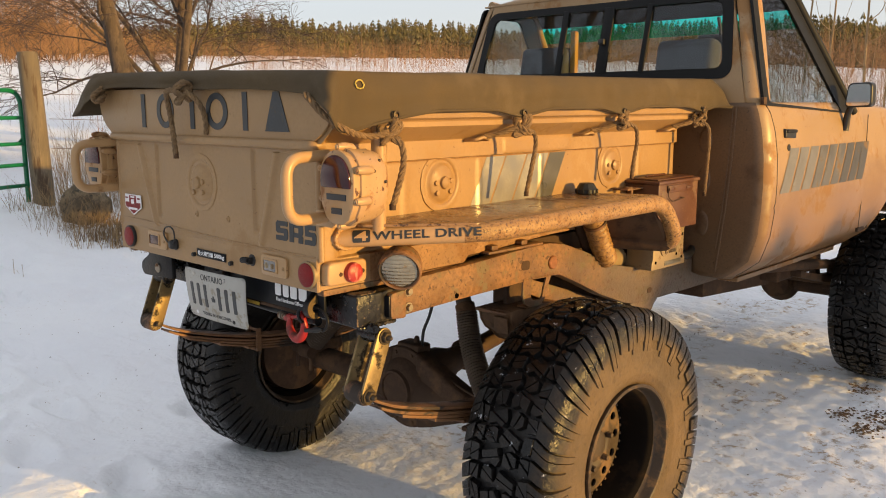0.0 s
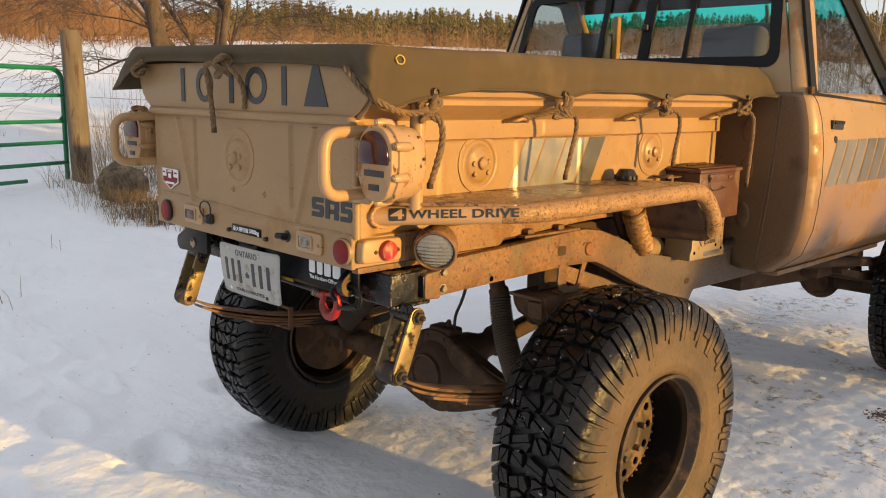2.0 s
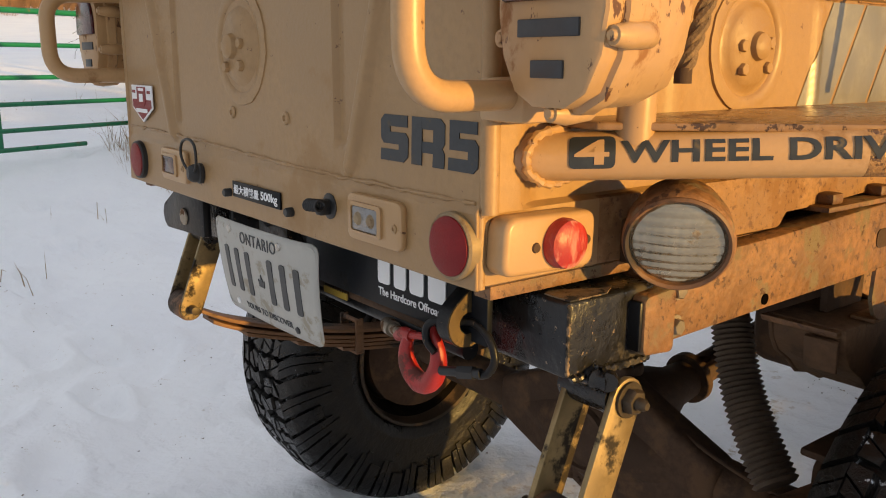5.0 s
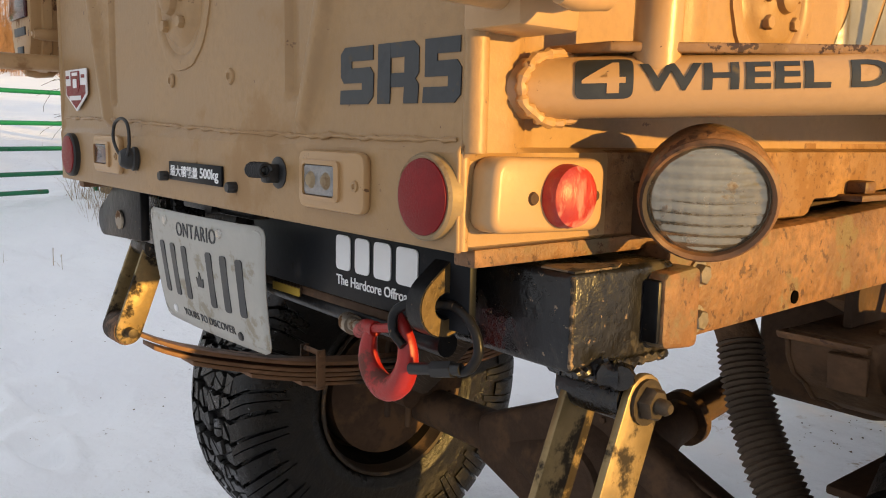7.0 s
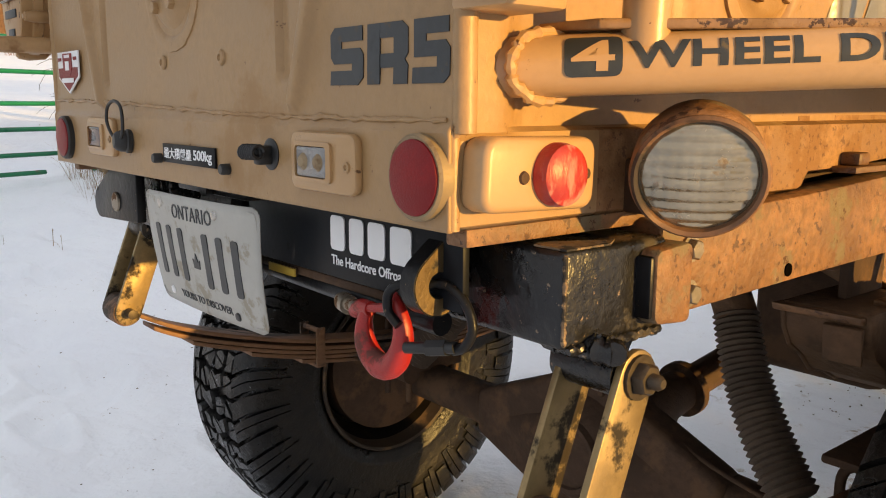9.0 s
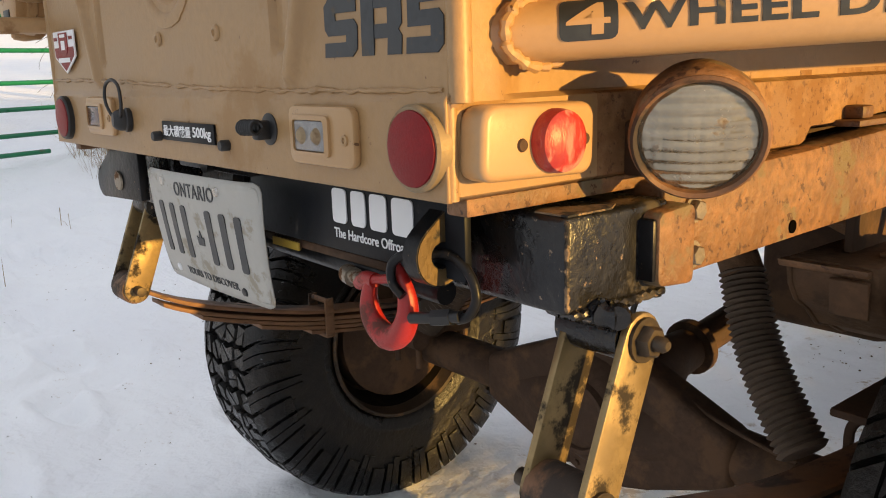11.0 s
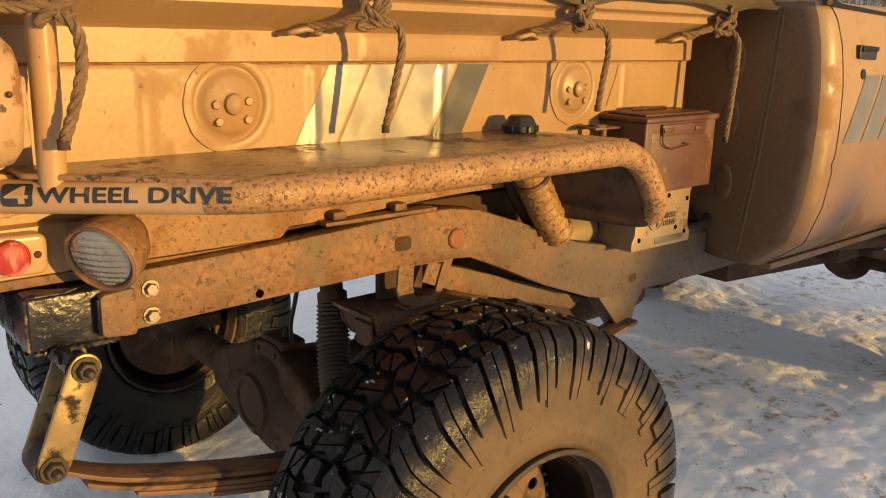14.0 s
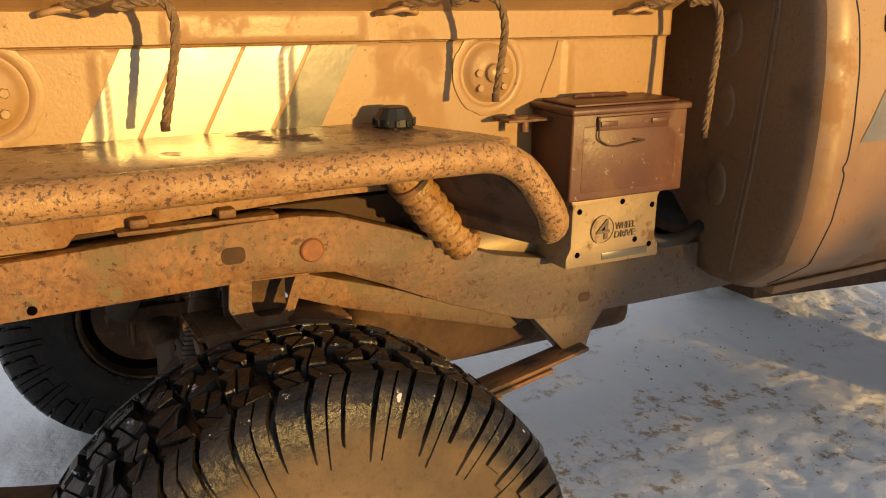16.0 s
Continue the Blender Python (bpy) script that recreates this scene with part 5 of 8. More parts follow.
boss(.444, 1.239, "side")
boss(1.298, 1.243, "side")
boss(-.518, 1.238, "rear")

for y0, y1 in ((.10, .66), (.70, 1.03), (1.07, 1.70)):      # sealer along the fold of the side
    ys = linspace(y0, y1, 60)
    part("fold_seam", tube([(-.0095, y, 1.3035 + .0009 * noise.noise((y * 45, 0, 7.0))) for y in ys], .0018, 6, radii=[.0015 + .0012 * abs(noise.noise((y * 60, 3.0, 0))) for y in ys]), m_sillmud, bed)
dr = smooth_path([(-.0108, 1.455, 1.298), (-.0106, 1.446, 1.265), (-.0108, 1.432, 1.232), (-.0106, 1.420, 1.200)], 8)
part("paint_run", tube(dr, .0022, 6, radii=[.0014 + .0012 * abs(noise.noise((k * .9, 0, 2.0))) for k in range(len(dr))]), m_tan, bed, "run of thick paint")

# silver slanted decals along the side
SL = [(.566, .650), (.658, .753), (.761, .866), (.874, .957)]
for i, (a, b) in enumerate(SL):
    def stripe_point(u, v, a=a, b=b):
        z = 1.163 + .137 * v
        y = a + (b - a) * u + .071 * v
        return (-.012 + side_extra(y, z) + .0012, y, z)
    part("stripe", sheet(stripe_point, linspace(0, 1, 40), linspace(0, 1, 14)), m_silver if i < 3 else m_greydecal, bed, "reflective silver stripe decal" if i < 3 else "dark grey stripe decal")

# dark marks across the upper tailgate, drawn as plain shapes
marks = [(-.866, -.754, "bar"), (-.728, -.632, "ring"), (-.589, -.469, "bar"), (-.456, -.350, "ring"), (-.316, -.220, "bar"), (-.180, -.080, "wedge")]
for a, b, form in marks:
    c, z0, z1 = (a + b) / 2, 1.387, 1.485
    if form == "bar":
        bm = prism([(c - .011, z0), (c + .011, z0), (c + .011, z1), (c - .011, z1)], "y", -.0125, -.0105)
    elif form == "ring":
        n = 40
        o = [(c + (b - a) / 2 * math.cos(2 * math.pi * k / n), -.0125, (z0 + z1) / 2 + (z1 - z0) / 2 * math.sin(2 * math.pi * k / n)) for k in range(n)]
        i_ = [(c + ((b - a) / 2 - .020) * math.cos(2 * math.pi * k / n), -.0125, (z0 + z1) / 2 + ((z1 - z0) / 2 - .017) * math.sin(2 * math.pi * k / n)) for k in range(n)]
        bm = ring_panel(o, i_, (0, .002, 0))
    else:
        bm = prism([(a, z0), (b, z0), (c + .012, z1), (c - .012, z1)], "y", -.0125, -.0105)
    part("mark", bm, m_decal, bed, "dark painted mark")
# squared block letters S, R and 5 as outlines in a unit cell
LETTER_S = [(0, 0), (.86, 0), (1, .12), (1, .52), (.90, .63), (.34, .63), (.34, .75), (.98, .75), (.98, 1), (.14, 1), (0, .88), (0, .48), (.10, .37), (.66, .37), (.66, .25), (0, .25)]
R_STEM = [(0, 0), (.32, 0), (.32, 1), (0, 1)]
R_BOWL = [(.32, .27), (.66, .27), (.66, 0), (1, 0), (1, .30), (.92, .395), (1, .49), (1, .89), (.87, 1), (.32, 1), (.32, .755), (.66, .755), (.66, .50), (.32, .50)]
LETTER_5 = [(0, 0), (.86, 0), (1, .12), (1, .53), (.88, .65), (.36, .65), (.36, .76), (.96, .76), (.96, 1), (.03, 1), (.03, .41), (.66, .41), (.66, .25), (0, .25)]
for outlines, xa, xb in (((LETTER_S,), -.170, -.119), ((R_STEM, R_BOWL), -.112, -.056), ((LETTER_5,), -.0495, -.0035)):
    bm = join(*(prism([(xa + (xb - xa) * u, 1.1135 + .0495 * v) for u, v in outline], "y", -.0010, .0005) for outline in outlines))
    for v in bm.verts:
        v.co.y += rear_extra(v.co.x, v.co.z)
    part("lettering", bm, m_decal, bed, "dark grey square block letter")
# rough welded seam above the sill
xs = linspace(-1.015, -.004, 190)
zs = [1.099 - .014 * smoothstep(-.90, -.25, x) + .0022 * noise.noise((x * 26, 0, 2.0)) + .0012 * noise.noise((x * 90, 4, 2.0)) for x in xs]
part("weld_seam", tube([(x, -.0005, z) for x, z in zip(xs, zs)], .0019, 8, radii=[max(.0008, .0021 + .0026 * noise.noise((x * 45, 7, 1.0)) + .0012 * noise.noise((x * 130, 2, 5.0))) for x in xs]), m_tan, bed)
# red and white shield badge
badge = part("badge", prism([(-.985, 1.175), (-.985, 1.135), (-.9325, 1.110), (-.880, 1.135), (-.880, 1.175)], "y", -.0034, -.0012, .0004), m_white, bed, "red and white shield sticker")
part("badge_field", prism([(-.981, 1.150), (-.981, 1.137), (-.9325, 1.114), (-.884, 1.137), (-.884, 1.150)], "y", -.0040, -.0036), m_red, badge)
part("badge_mark", prism([(-.955, 1.172), (-.955, 1.150), (-.945, 1.138), (-.920, 1.138), (-.910, 1.150), (-.910, 1.172)], "y", -.0046, -.0041), m_red, badge)
part("badge_mark", join(prism([(-.946, 1.170), (-.919, 1.170), (-.919, 1.165), (-.946, 1.165)], "y", -.0052, -.0047), prism([(-.942, 1.160), (-.923, 1.160), (-.923, 1.146), (-.942, 1.146)], "y", -.0052, -.0047)), m_white, badge)
part("badge_bar", prism([(-.962, 1.134), (-.903, 1.134), (-.903, 1.127), (-.962, 1.127)], "y", -.0052, -.0047), m_white, badge)
part("badge_bar", join(prism([(-.980, 1.166), (-.964, 1.166), (-.964, 1.161), (-.980, 1.161)], "y", -.0046, -.0041), prism([(-.902, 1.166), (-.886, 1.166), (-.886, 1.161), (-.902, 1.161)], "y", -.0046, -.0041)), m_red, badge)
for x, z in ((-.552, 1.146), (-.388, 1.146)):
    part("screw", join(lathe([(.0, .0008), (.003, .0008), (.0042, .0032), (.0078, .0022), (.009, 0)], (x, -.0005, z), (0, -1, 0), 18)), m_tan, bed)


# -- rear details: lamps, reflectors, plate, winch --
def reflector(x, rim, word):
    r = part("reflector", lathe([(0, .013), (.0305, .013), (.0325, .0135), (.0345, .011), (.0345, 0), (0, 0)], (x, .0, 1.041), (0, -1, 0), 40), rim, bed, "round red rear reflector in a " + word + " rim")
    part("reflector_lens", lathe([(0, .0165), (.024, .016), (.0298, .0145), (.0305, .012), (0, .012)], (x, .0, 1.041), (0, -1, 0), 40), m_red, r)


reflector(-.030, m_galv, "worn brass-coloured")
reflector(-.955, m_blackp, "black rubber")


def small_lamp(x, z, w, h, lens, lens_label):
    pl = part("lamp_plate", prism(round_quad([(x - w / 2, z - h / 2), (x + w / 2, z - h / 2), (x + w / 2, z + h / 2), (x - w / 2, z + h / 2)], .012), "y", -.012, -.003, .003), m_tan_clean, bed, "small lamp on a raised plate")
    inset = w * .16
    c = x - inset * .7
    part("lens", prism(round_quad([(c - w * .24, z - h * .26), (c + w * .24, z - h * .26), (c + w * .24, z + h * .26), (c - w * .24, z + h * .26)], .004), "y", -.0155, -.010, .002), lens, pl, lens_label)
    rim = round_quad([(c - w * .29, z - h * .34), (c + w * .29, z - h * .34), (c + w * .29, z + h * .34), (c - w * .29, z + h * .34)], .006)
    hole = round_quad([(c - w * .245, z - h * .265), (c + w * .245, z - h * .265), (c + w * .245, z + h * .265), (c - w * .245, z + h * .265)], .004)
    part("bezel", ring_panel([(a, -.0150, b) for a, b in rim], [(a, -.0165, b) for a, b in hole], (0, .003, 0)), m_tan_clean, pl)
    if lens is m_clearlens:
        for dx in (-.013, .013):
            part("bulb", lathe([(0, .0035), (.005, .003), (.008, 0), (0, 0)], (c + dx, -.0155, z), (0, -1, 0), 16), m_galv, pl, "small bulb reflector")
    part("screw", lathe([(0, .0008), (.0018, .0008), (.0026, .0022), (.0048, .0018), (.0052, 0)], (x + w * .39, -.012, z - .002), (0, -1, 0), 14), m_tan, pl)


small_lamp(-.168, 1.045, .110, .054, m_clearlens, "clear ribbed lens")
small_lamp(-.775, 1.048, .112, .054, m_lens, "dark red lens")
kg = part("load_plate", prism([(-.550, 1.0245), (-.400, 1.0245), (-.400, 1.0475), (-.550, 1.0475)], "y", -.0075, -.005, .0004), m_signblack, bed, "small dark load-rating plate with white writing")
part("lettering", on_rear(lettering("最大積載量", .082, .0135, .0005, bold=.012), -.545, -.0076, 1.0295), m_white, kg)
part("lettering", on_rear(lettering("500kg", .050, .0155, .0005, bold=.018), -.457, -.0076, 1.0275), m_white, kg)
for x, z in ((-.566, 1.028), (-.372, 1.026)):
    part("rubber_stop", lathe([(0, 0), (.0062, 0), (.0062, .011), (.005, .013), (0, .013)], (x, -.002, z), (0, -1, 0), 18), m_blackp, bed)
plug = part("spring_latch", join(lathe([(0, 0), (.0155, 0), (.0160, .0025), (.013, .004), (0, .004)], (-.274, -.003, 1.047), (0, -1, 0), 26), box(-.281, -.268, -.022, -.004, 1.037, 1.056, .003)), m_blackp, bed, "black spring latch on a round base")
part("latch_spring", tube([(-.266 - .018 * k / 72, -.0225 - .007 * k / 72 + .0062 * math.cos(k * .6), 1.050 + .0062 * math.sin(k * .6)) for k in range(73)], .0022, 6), m_blackp, plug)
sock = part("trailer_socket", lathe([(0, 0), (.016, 0), (.0165, .006), (.0145, .008), (.0145, .014), (.012, .020), (.009, .023), (0, .024)], (-.672, -.003, 1.045), (-.15, -1, .05), 26), m_blackp, bed, "black capped socket")
part("cable_loop", tube(smooth_path([(-.662, -.020, 1.050), (-.650, -.021, 1.066), (-.654, -.021, 1.090), (-.676, -.021, 1.099), (-.704, -.021, 1.092), (-.712, -.021, 1.072), (-.698, -.020, 1.054), (-.680, -.016, 1.044)], 6), .0023, 8), m_blackp, sock)

# number plate, slightly bent
PL = [Vector((-.668, .030, .827)), Vector((-.366, .030, .830)), Vector((-.335, .000, .985)), Vector((-.642, -.002, .983))]


def plate_point(u, v, off=0.0):
    p = PL[0].lerp(PL[1], u).lerp(PL[3].lerp(PL[2], u), v)
    p.y += .010 * (u - .45) ** 2 * 2.2 + .006 * smoothstep(.85, 1.0, u) * v - .004 * math.sin(v * 3.1) - off
    return p


def plate_shape(bm, off):
    """Lays a flat drawing of the plate (0.305 by 0.152) onto its bent surface."""
    for v in bm.verts:
        v.co = plate_point(v.co.x / .305, v.co.y / .152, off + v.co.z)
    return bm


plate_bm = sheet(lambda u, v: (u * .305, v * .152, 0), linspace(0, 1, 24), linspace(0, 1, 14))
for v in plate_bm.verts:      # round the corners
    dx, dy = min(v.co.x, .305 - v.co.x), min(v.co.y, .152 - v.co.y)
    if dx < .0125 and dy < .0125:
        k = Vector((.013 - dx, .013 - dy))
        if k.length > .013:
            k = k.normalized() * .013
            v.co.x = (.013 - k.x) if v.co.x < .15 else .305 - (.013 - k.x)
            v.co.y = (.013 - k.y) if v.co.y < .07 else .152 - (.013 - k.y)
plate = thick(part("number_plate", plate_shape(plate_bm, 0), m_plate, truck, "bent white number plate with embossed dark characters"), .0015, 0)
part("plate_rim", plate_shape(join(*(tube([(a[0], a[1], .001), (b[0], b[1], .001)], .0012, 6) for a, b in zip(round_quad([(.006, .006), (.299, .006), (.299, .146), (.006, .146)], .01, 4), round_quad([(.006, .006), (.299, .006), (.299, .146), (.006, .146)], .01, 4)[1:]))), 0), m_plate, plate)
part("lettering", plate_shape(moved(lettering("ONTARIO", .112, .018, .0008, spacing=1.1), Matrix.Translation((.094, .122, 0))), .001), m_ink, plate)
part("lettering", plate_shape(moved(lettering("YOURS TO DISCOVER", .150, .010, .0008), Matrix.Translation((.078, .013, 0))), .001), m_ink, plate)
for k, x in enumerate((.030, .067, .104, .176, .213, .250)):
    part("mark", plate_shape(moved(prism(round_quad([(0, 0), (.015, 0), (.015, .070), (0, .070)], .005), "z", 0, .0012), Matrix.Translation((x, .040, 0))), .001), m_ink, plate, "plain dark bar")
part("emblem", plate_shape(moved(prism([(0, 0), (.016, 0), (.018, .012), (.013, .009), (.008, .020), (.003, .009), (-.002, .012)], "z", 0, .001), Matrix.Translation((.144, .062, 0))), .001), m_ink, plate)
for x, y, m_ in ((.055, .138, m_chrome), (.215, .136, m_chrome), (.240, .013, m_blackp), (.045, .016, m_white)):
    part("screw", plate_shape(moved(lathe([(0, 0), (.006, 0), (.005, .002), (0, .003)], (x, y, 0), (0, 0, 1), 12), Matrix()), .001), m_, plate)
part("plate_bracket", join(box(-.60, -.40, .03, .09, .985, .998, .003), tube([(-.5, .02, .995), (-.5, .10, 1.0)], .012, 12)), m_black, truck)

# winch, sign and towing gear
winch = part("winch", join(tube([(-.72, .17, .945), (-.22, .17, .945)], .042, 28), lathe([(.0, -.06), (.058, -.06), (.062, -.05), (.062, .05), (.05, .06), (0, .06)], (-.66, .17, .945), (1, 0, 0), 30), lathe([(.0, -.06), (.058, -.06), (.062, -.05), (.062, .05), (.05, .06), (0, .06)], (-.28, .17, .945), (1, 0, 0), 30)), m_black, truck, "black electric winch tucked under the bed")
part("tie_bar", tube([(-.52, .075, .902), (-.10, .075, .895)], .012, 14), m_black, winch)
part("fairlead", join(box(-.46, -.13, .06, .075, .905, .915, .002), box(-.40, -.34, .055, .06, .903, .914, .001)), m_under, winch)
part("warning_label", box(-.395, -.335, .0525, .0545, .904, .913, 0), mat("yellow_label", (.5, .33, .05), .5, vary=.1), winch)
sign = part("sign_plate", box(-.44, -.045, .052, .060, .918, .998, .0015), m_signblack, truck, "black sign plate with white print under the bed")
for k, (a, b) in enumerate(((-.254, -.222), (-.219, -.188), (-.186, -.152), (-.149, -.110))):
    part("mark", prism(round_quad([(a, .948), (b - .006, .948), (b - .006, .984), (a, .984)], .006), "y", .0505, .0518), m_white, sign, "plain white bar")
bm = lettering("The Hardcore Offroad Ma", .150, .0105, .0006, bold=.012)
part("lettering", on_rear(bm, -.254, .0518, .932), m_white, sign)


def ear(xs, hole):
    """A towing ear: a plate with a round end and a hole."""
    cx, cz = hole
    s = 1 if xs > cx else -1
    pts = []
    R = .026
    for k in range(13):
        a = math.pi * (.70 + .80 * k / 12) if s > 0 else math.pi * (.30 - .80 * k / 12)
        pts.append((cx + R * math.cos(a), cz + R * math.sin(a)))
    pts = pts + [(xs, cz - .018), (xs, cz + .068), (xs - .105, cz + .068)]
    return pts


EAR_HOLE, EAR_APEX = (.048, .940), (.076, .998)
m_earworn = mat("worn_brass", (.13, .085, .035), .4, metal=.5, vary=.2, scale=30, fine=120, bump=.15, dirt=(.03, .025, .02), dirt_amount=.35, dirt_scale=40)


def teardrop(c, apex, R, r, n=28):
    """Outline and hole of a pointed towing ear, in length and height."""
    (cy, cz), (ay, az) = c, apex
    out, inn = [], []
    L = math.hypot(ay - cy, az - cz)
    th = math.atan2(az - cz, ay - cy)
    half = math.acos(R / L)
    for k in range(n):
        t = k / n
        if t < .75:
            a = th + half + (2 * math.pi - 2 * half) * t / .75
            p = (cy + R * math.cos(a), cz + R * math.sin(a))
        else:
            q = (t - .75) / .25
            a0, a1 = th - half, th + half
            p0, p1 = (cy + R * math.cos(a0), cz + R * math.sin(a0)), (cy + R * math.cos(a1), cz + R * math.sin(a1))
            p = (p0[0] + (ay - p0[0]) * q * 2, p0[1] + (az - p0[1]) * q * 2) if q < .5 else (ay + (p1[0] - ay) * (q - .5) * 2, az + (p1[1] - az) * (q - .5) * 2)
        a = math.atan2(p[1] - cz, p[0] - cy)
        out.append(p)
        inn.append((cy + r * math.cos(a), cz + r * math.sin(a)))
    return out, inn


o_, i_ = teardrop(EAR_HOLE, EAR_APEX, .0285, .0115)
e1 = part("tow_ear", ring_panel([(-.072, y, z) for y, z in o_], [(-.072, y, z) for y, z in i_], (-.020, 0, 0)), m_black, truck, "black towing ear with a brass-worn face", 50)
o_, i_ = teardrop(EAR_HOLE, EAR_APEX, .0272, .0125)
part("worn_face", ring_panel([(-.0712, y, z) for y, z in o_], [(-.0712, y, z) for y, z in i_], (-.0012, 0, 0)), m_earworn, e1, "rubbed brass-coloured face")
hy, hz = EAR_HOLE
part("bow_shackle", tube(smooth_path([(-.095, hy - .02, hz - .006), (-.075, hy, hz + .001), (-.055, hy + .004, hz - .002), (-.040, hy + .006, hz - .016), (-.034, hy + .006, hz - .034), (-.042, hy + .004, hz - .050), (-.055, hy + .002, hz - .056)], 6), .0046, 12), m_black, e1, "black bow shackle")
part("shackle_pin", join(tube([(-.050, hy + .001, hz - .052), (-.105, hy - .012, hz - .062)], .0055, 12), tube([(-.060, hy, hz - .054), (-.080, hy - .006, hz - .058)], .008, 6)), m_blackp, e1)
part("bow_shackle", tube(smooth_path([(-.085, hy - .004, hz), (-.105, hy - .014, hz - .002), (-.122, hy - .018, hz - .012), (-.124, hy - .018, hz - .030), (-.112, hy - .015, hz - .042)], 6), .0046, 12), m_black, e1)
e2 = part("tow_ear", prism(ear(-.80, (-.975, .931)), "y", .045, .060, .003), m_black, truck, "black towing ear with a worn edge")
part("hole", lathe([(0, 0), (.016, 0), (.015, .003), (0, .004)], (-.888, .044, .939), (0, -1, 0), 24), m_bolt, e2)

hook = thing("winch_hook", "red forged winch hook hanging from the shackle", "hook", at=(-.16, .02, .90))


def hook_part(name, bm, material, label=""):
    return part(name, moved(bm, Matrix.Translation((.162, -.02, -.906)) @ Matrix.Translation((-.008, 0, -.004))), material, hook, label)


hp = smooth_path([(-.166, .040, .912), (-.173, .041, .895), (-.174, .042, .878), (-.166, .044, .863), (-.148, .044, .856), (-.128, .044, .864), (-.116, .044, .882), (-.113, .043, .902), (-.120, .042, .922), (-.128, .042, .930)], 6)
hook_part("hook_body", tube(hp, .011, 14, radii=[.0062 + .0065 * math.sin(math.pi * min(1, k / len(hp) * 1.1)) for k in range(len(hp))]), m_hook)
hook_part("hook_latch", tube([(-.166, .038, .912), (-.135, .040, .918)], .0045, 8), m_hook)
hook_part("hook_eye", join(tube(fillet([(-.196, .046, .902), (-.178, .040, .912), (-.160, .040, .912)], .008), .0075, 12)), m_hook)
hook_part("cable_end", join(tube([(-.245, .06, .903), (-.190, .045, .906)], .0075, 12), lathe([(0, 0), (.0105, 0), (.0105, .018), (0, .018)], (-.235, .057, .903), (1, -.25, 0), 14)), m_bolt, "frayed steel cable end")

def thick_quad(loop, t):
    """A flat sheet bounded by that loop, given a thickness."""
    bm = bmesh.new()
    f = bm.faces.new([bm.verts.new(p) for p in loop])
    bm.normal_update()
    n = f.normal.copy()
    g = bmesh.ops.extrude_face_region(bm, geom=[f])
    for v in g["geom"]:
        if isinstance(v, bmesh.types.BMVert):
            v.co += n * t
    bmesh.ops.recalc_face_normals(bm, faces=bm.faces)
    return bm


# -- bumper tube and step --
TP = fillet([(-.012, .055, 1.126), (.268, .345, 1.140), (.262, 1.185, 1.143), (.262, 1.292, .990), (.02, 1.200, .992)], .075, 12)
tb = part("bumper_tube", tube(TP, .0245, 26, radii=[.0240 + .0022 * smoothstep(.20, .45, p.y) for p in TP]), m_tube, truck, "bent tan side tube speckled with mud")
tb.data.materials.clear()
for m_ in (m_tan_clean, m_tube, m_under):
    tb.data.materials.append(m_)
# inner return of the tube is coloured dark for the step's shadow
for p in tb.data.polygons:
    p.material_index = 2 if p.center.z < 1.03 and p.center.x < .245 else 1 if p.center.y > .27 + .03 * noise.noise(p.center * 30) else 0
wp = [Vector((.016, .082, 1.127)) + Vector((.001 * math.sin(5 * a), .037 * math.cos(a) - .001 * math.sin(9 * a), .0265 * math.sin(a))) for a in (2 * math.pi * k / 52 for k in range(53))]
part("weld_bead", tube(wp, .005, 8, radii=[.0046 + .0012 * math.sin(i * 2.2) for i in range(53)]), m_tan_clean, tb)
step = [(-.010, .10), (.055, .10), (.245, .305), (.268, .40), (.262, 1.12), (.235, 1.19), (.17, 1.17), (-.010, 1.085)]
part("step_plate", prism(step, "z", 1.155, 1.163, .002), m_step, truck, "muddy flat steel step plate")
# plate and gusset hold the shade below the step in their dark colour
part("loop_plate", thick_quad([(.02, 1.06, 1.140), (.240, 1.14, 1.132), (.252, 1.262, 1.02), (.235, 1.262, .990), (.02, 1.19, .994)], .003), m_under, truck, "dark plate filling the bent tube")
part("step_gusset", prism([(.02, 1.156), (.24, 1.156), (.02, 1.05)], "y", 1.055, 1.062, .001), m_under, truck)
d45 = Vector((.28, .29, .014)).normalized()
side45 = Vector((d45.y, -d45.x, 0)).normalized()
start = Vector((-.012, .055, 1.126))


def on_tube(bm, along, r=.0246, lift=.0065):
    """Wraps a flat drawing round the first straight run of the tube."""
    for q in linspace(-.0165, .0165, 12)[1:-1]:
        bmesh.ops.bisect_plane(bm, geom=bm.verts[:] + bm.edges[:] + bm.faces[:], plane_co=(0, q, 0), plane_no=(0, 1, 0))
    for v in bm.verts:
        a = (v.co.y + lift) / .0245
        c = start + d45 * (along + v.co.x)
        v.co = c + (side45 * math.cos(a) + Vector((0, 0, 1)) * math.sin(a)) * (r + .0022 * smoothstep(.20, .45, c.y) + v.co.z)
    return bm


b4 = prism(round_quad([(0, -.0165), (.044, -.0165), (.044, .0165), (0, .0165)], .007, 4), "z", 0, .0005)
panel4 = part("number_panel", on_tube(b4, .053), m_decal, tb, "dark square behind the number")
part("lettering", on_tube(moved(lettering("4", .033, .024, .0005, bold=.02), Matrix.Translation((.005, -.012, .0006))), .053), m_tan_clean, panel4, "tan number")
part("lettering", on_tube(moved(lettering("WHEEL DRIVE", .268, .0215, .0006, bold=.028, spacing=1.05), Matrix.Translation((0, -.011, 0))), .102), m_decal, tb, "dark block lettering")
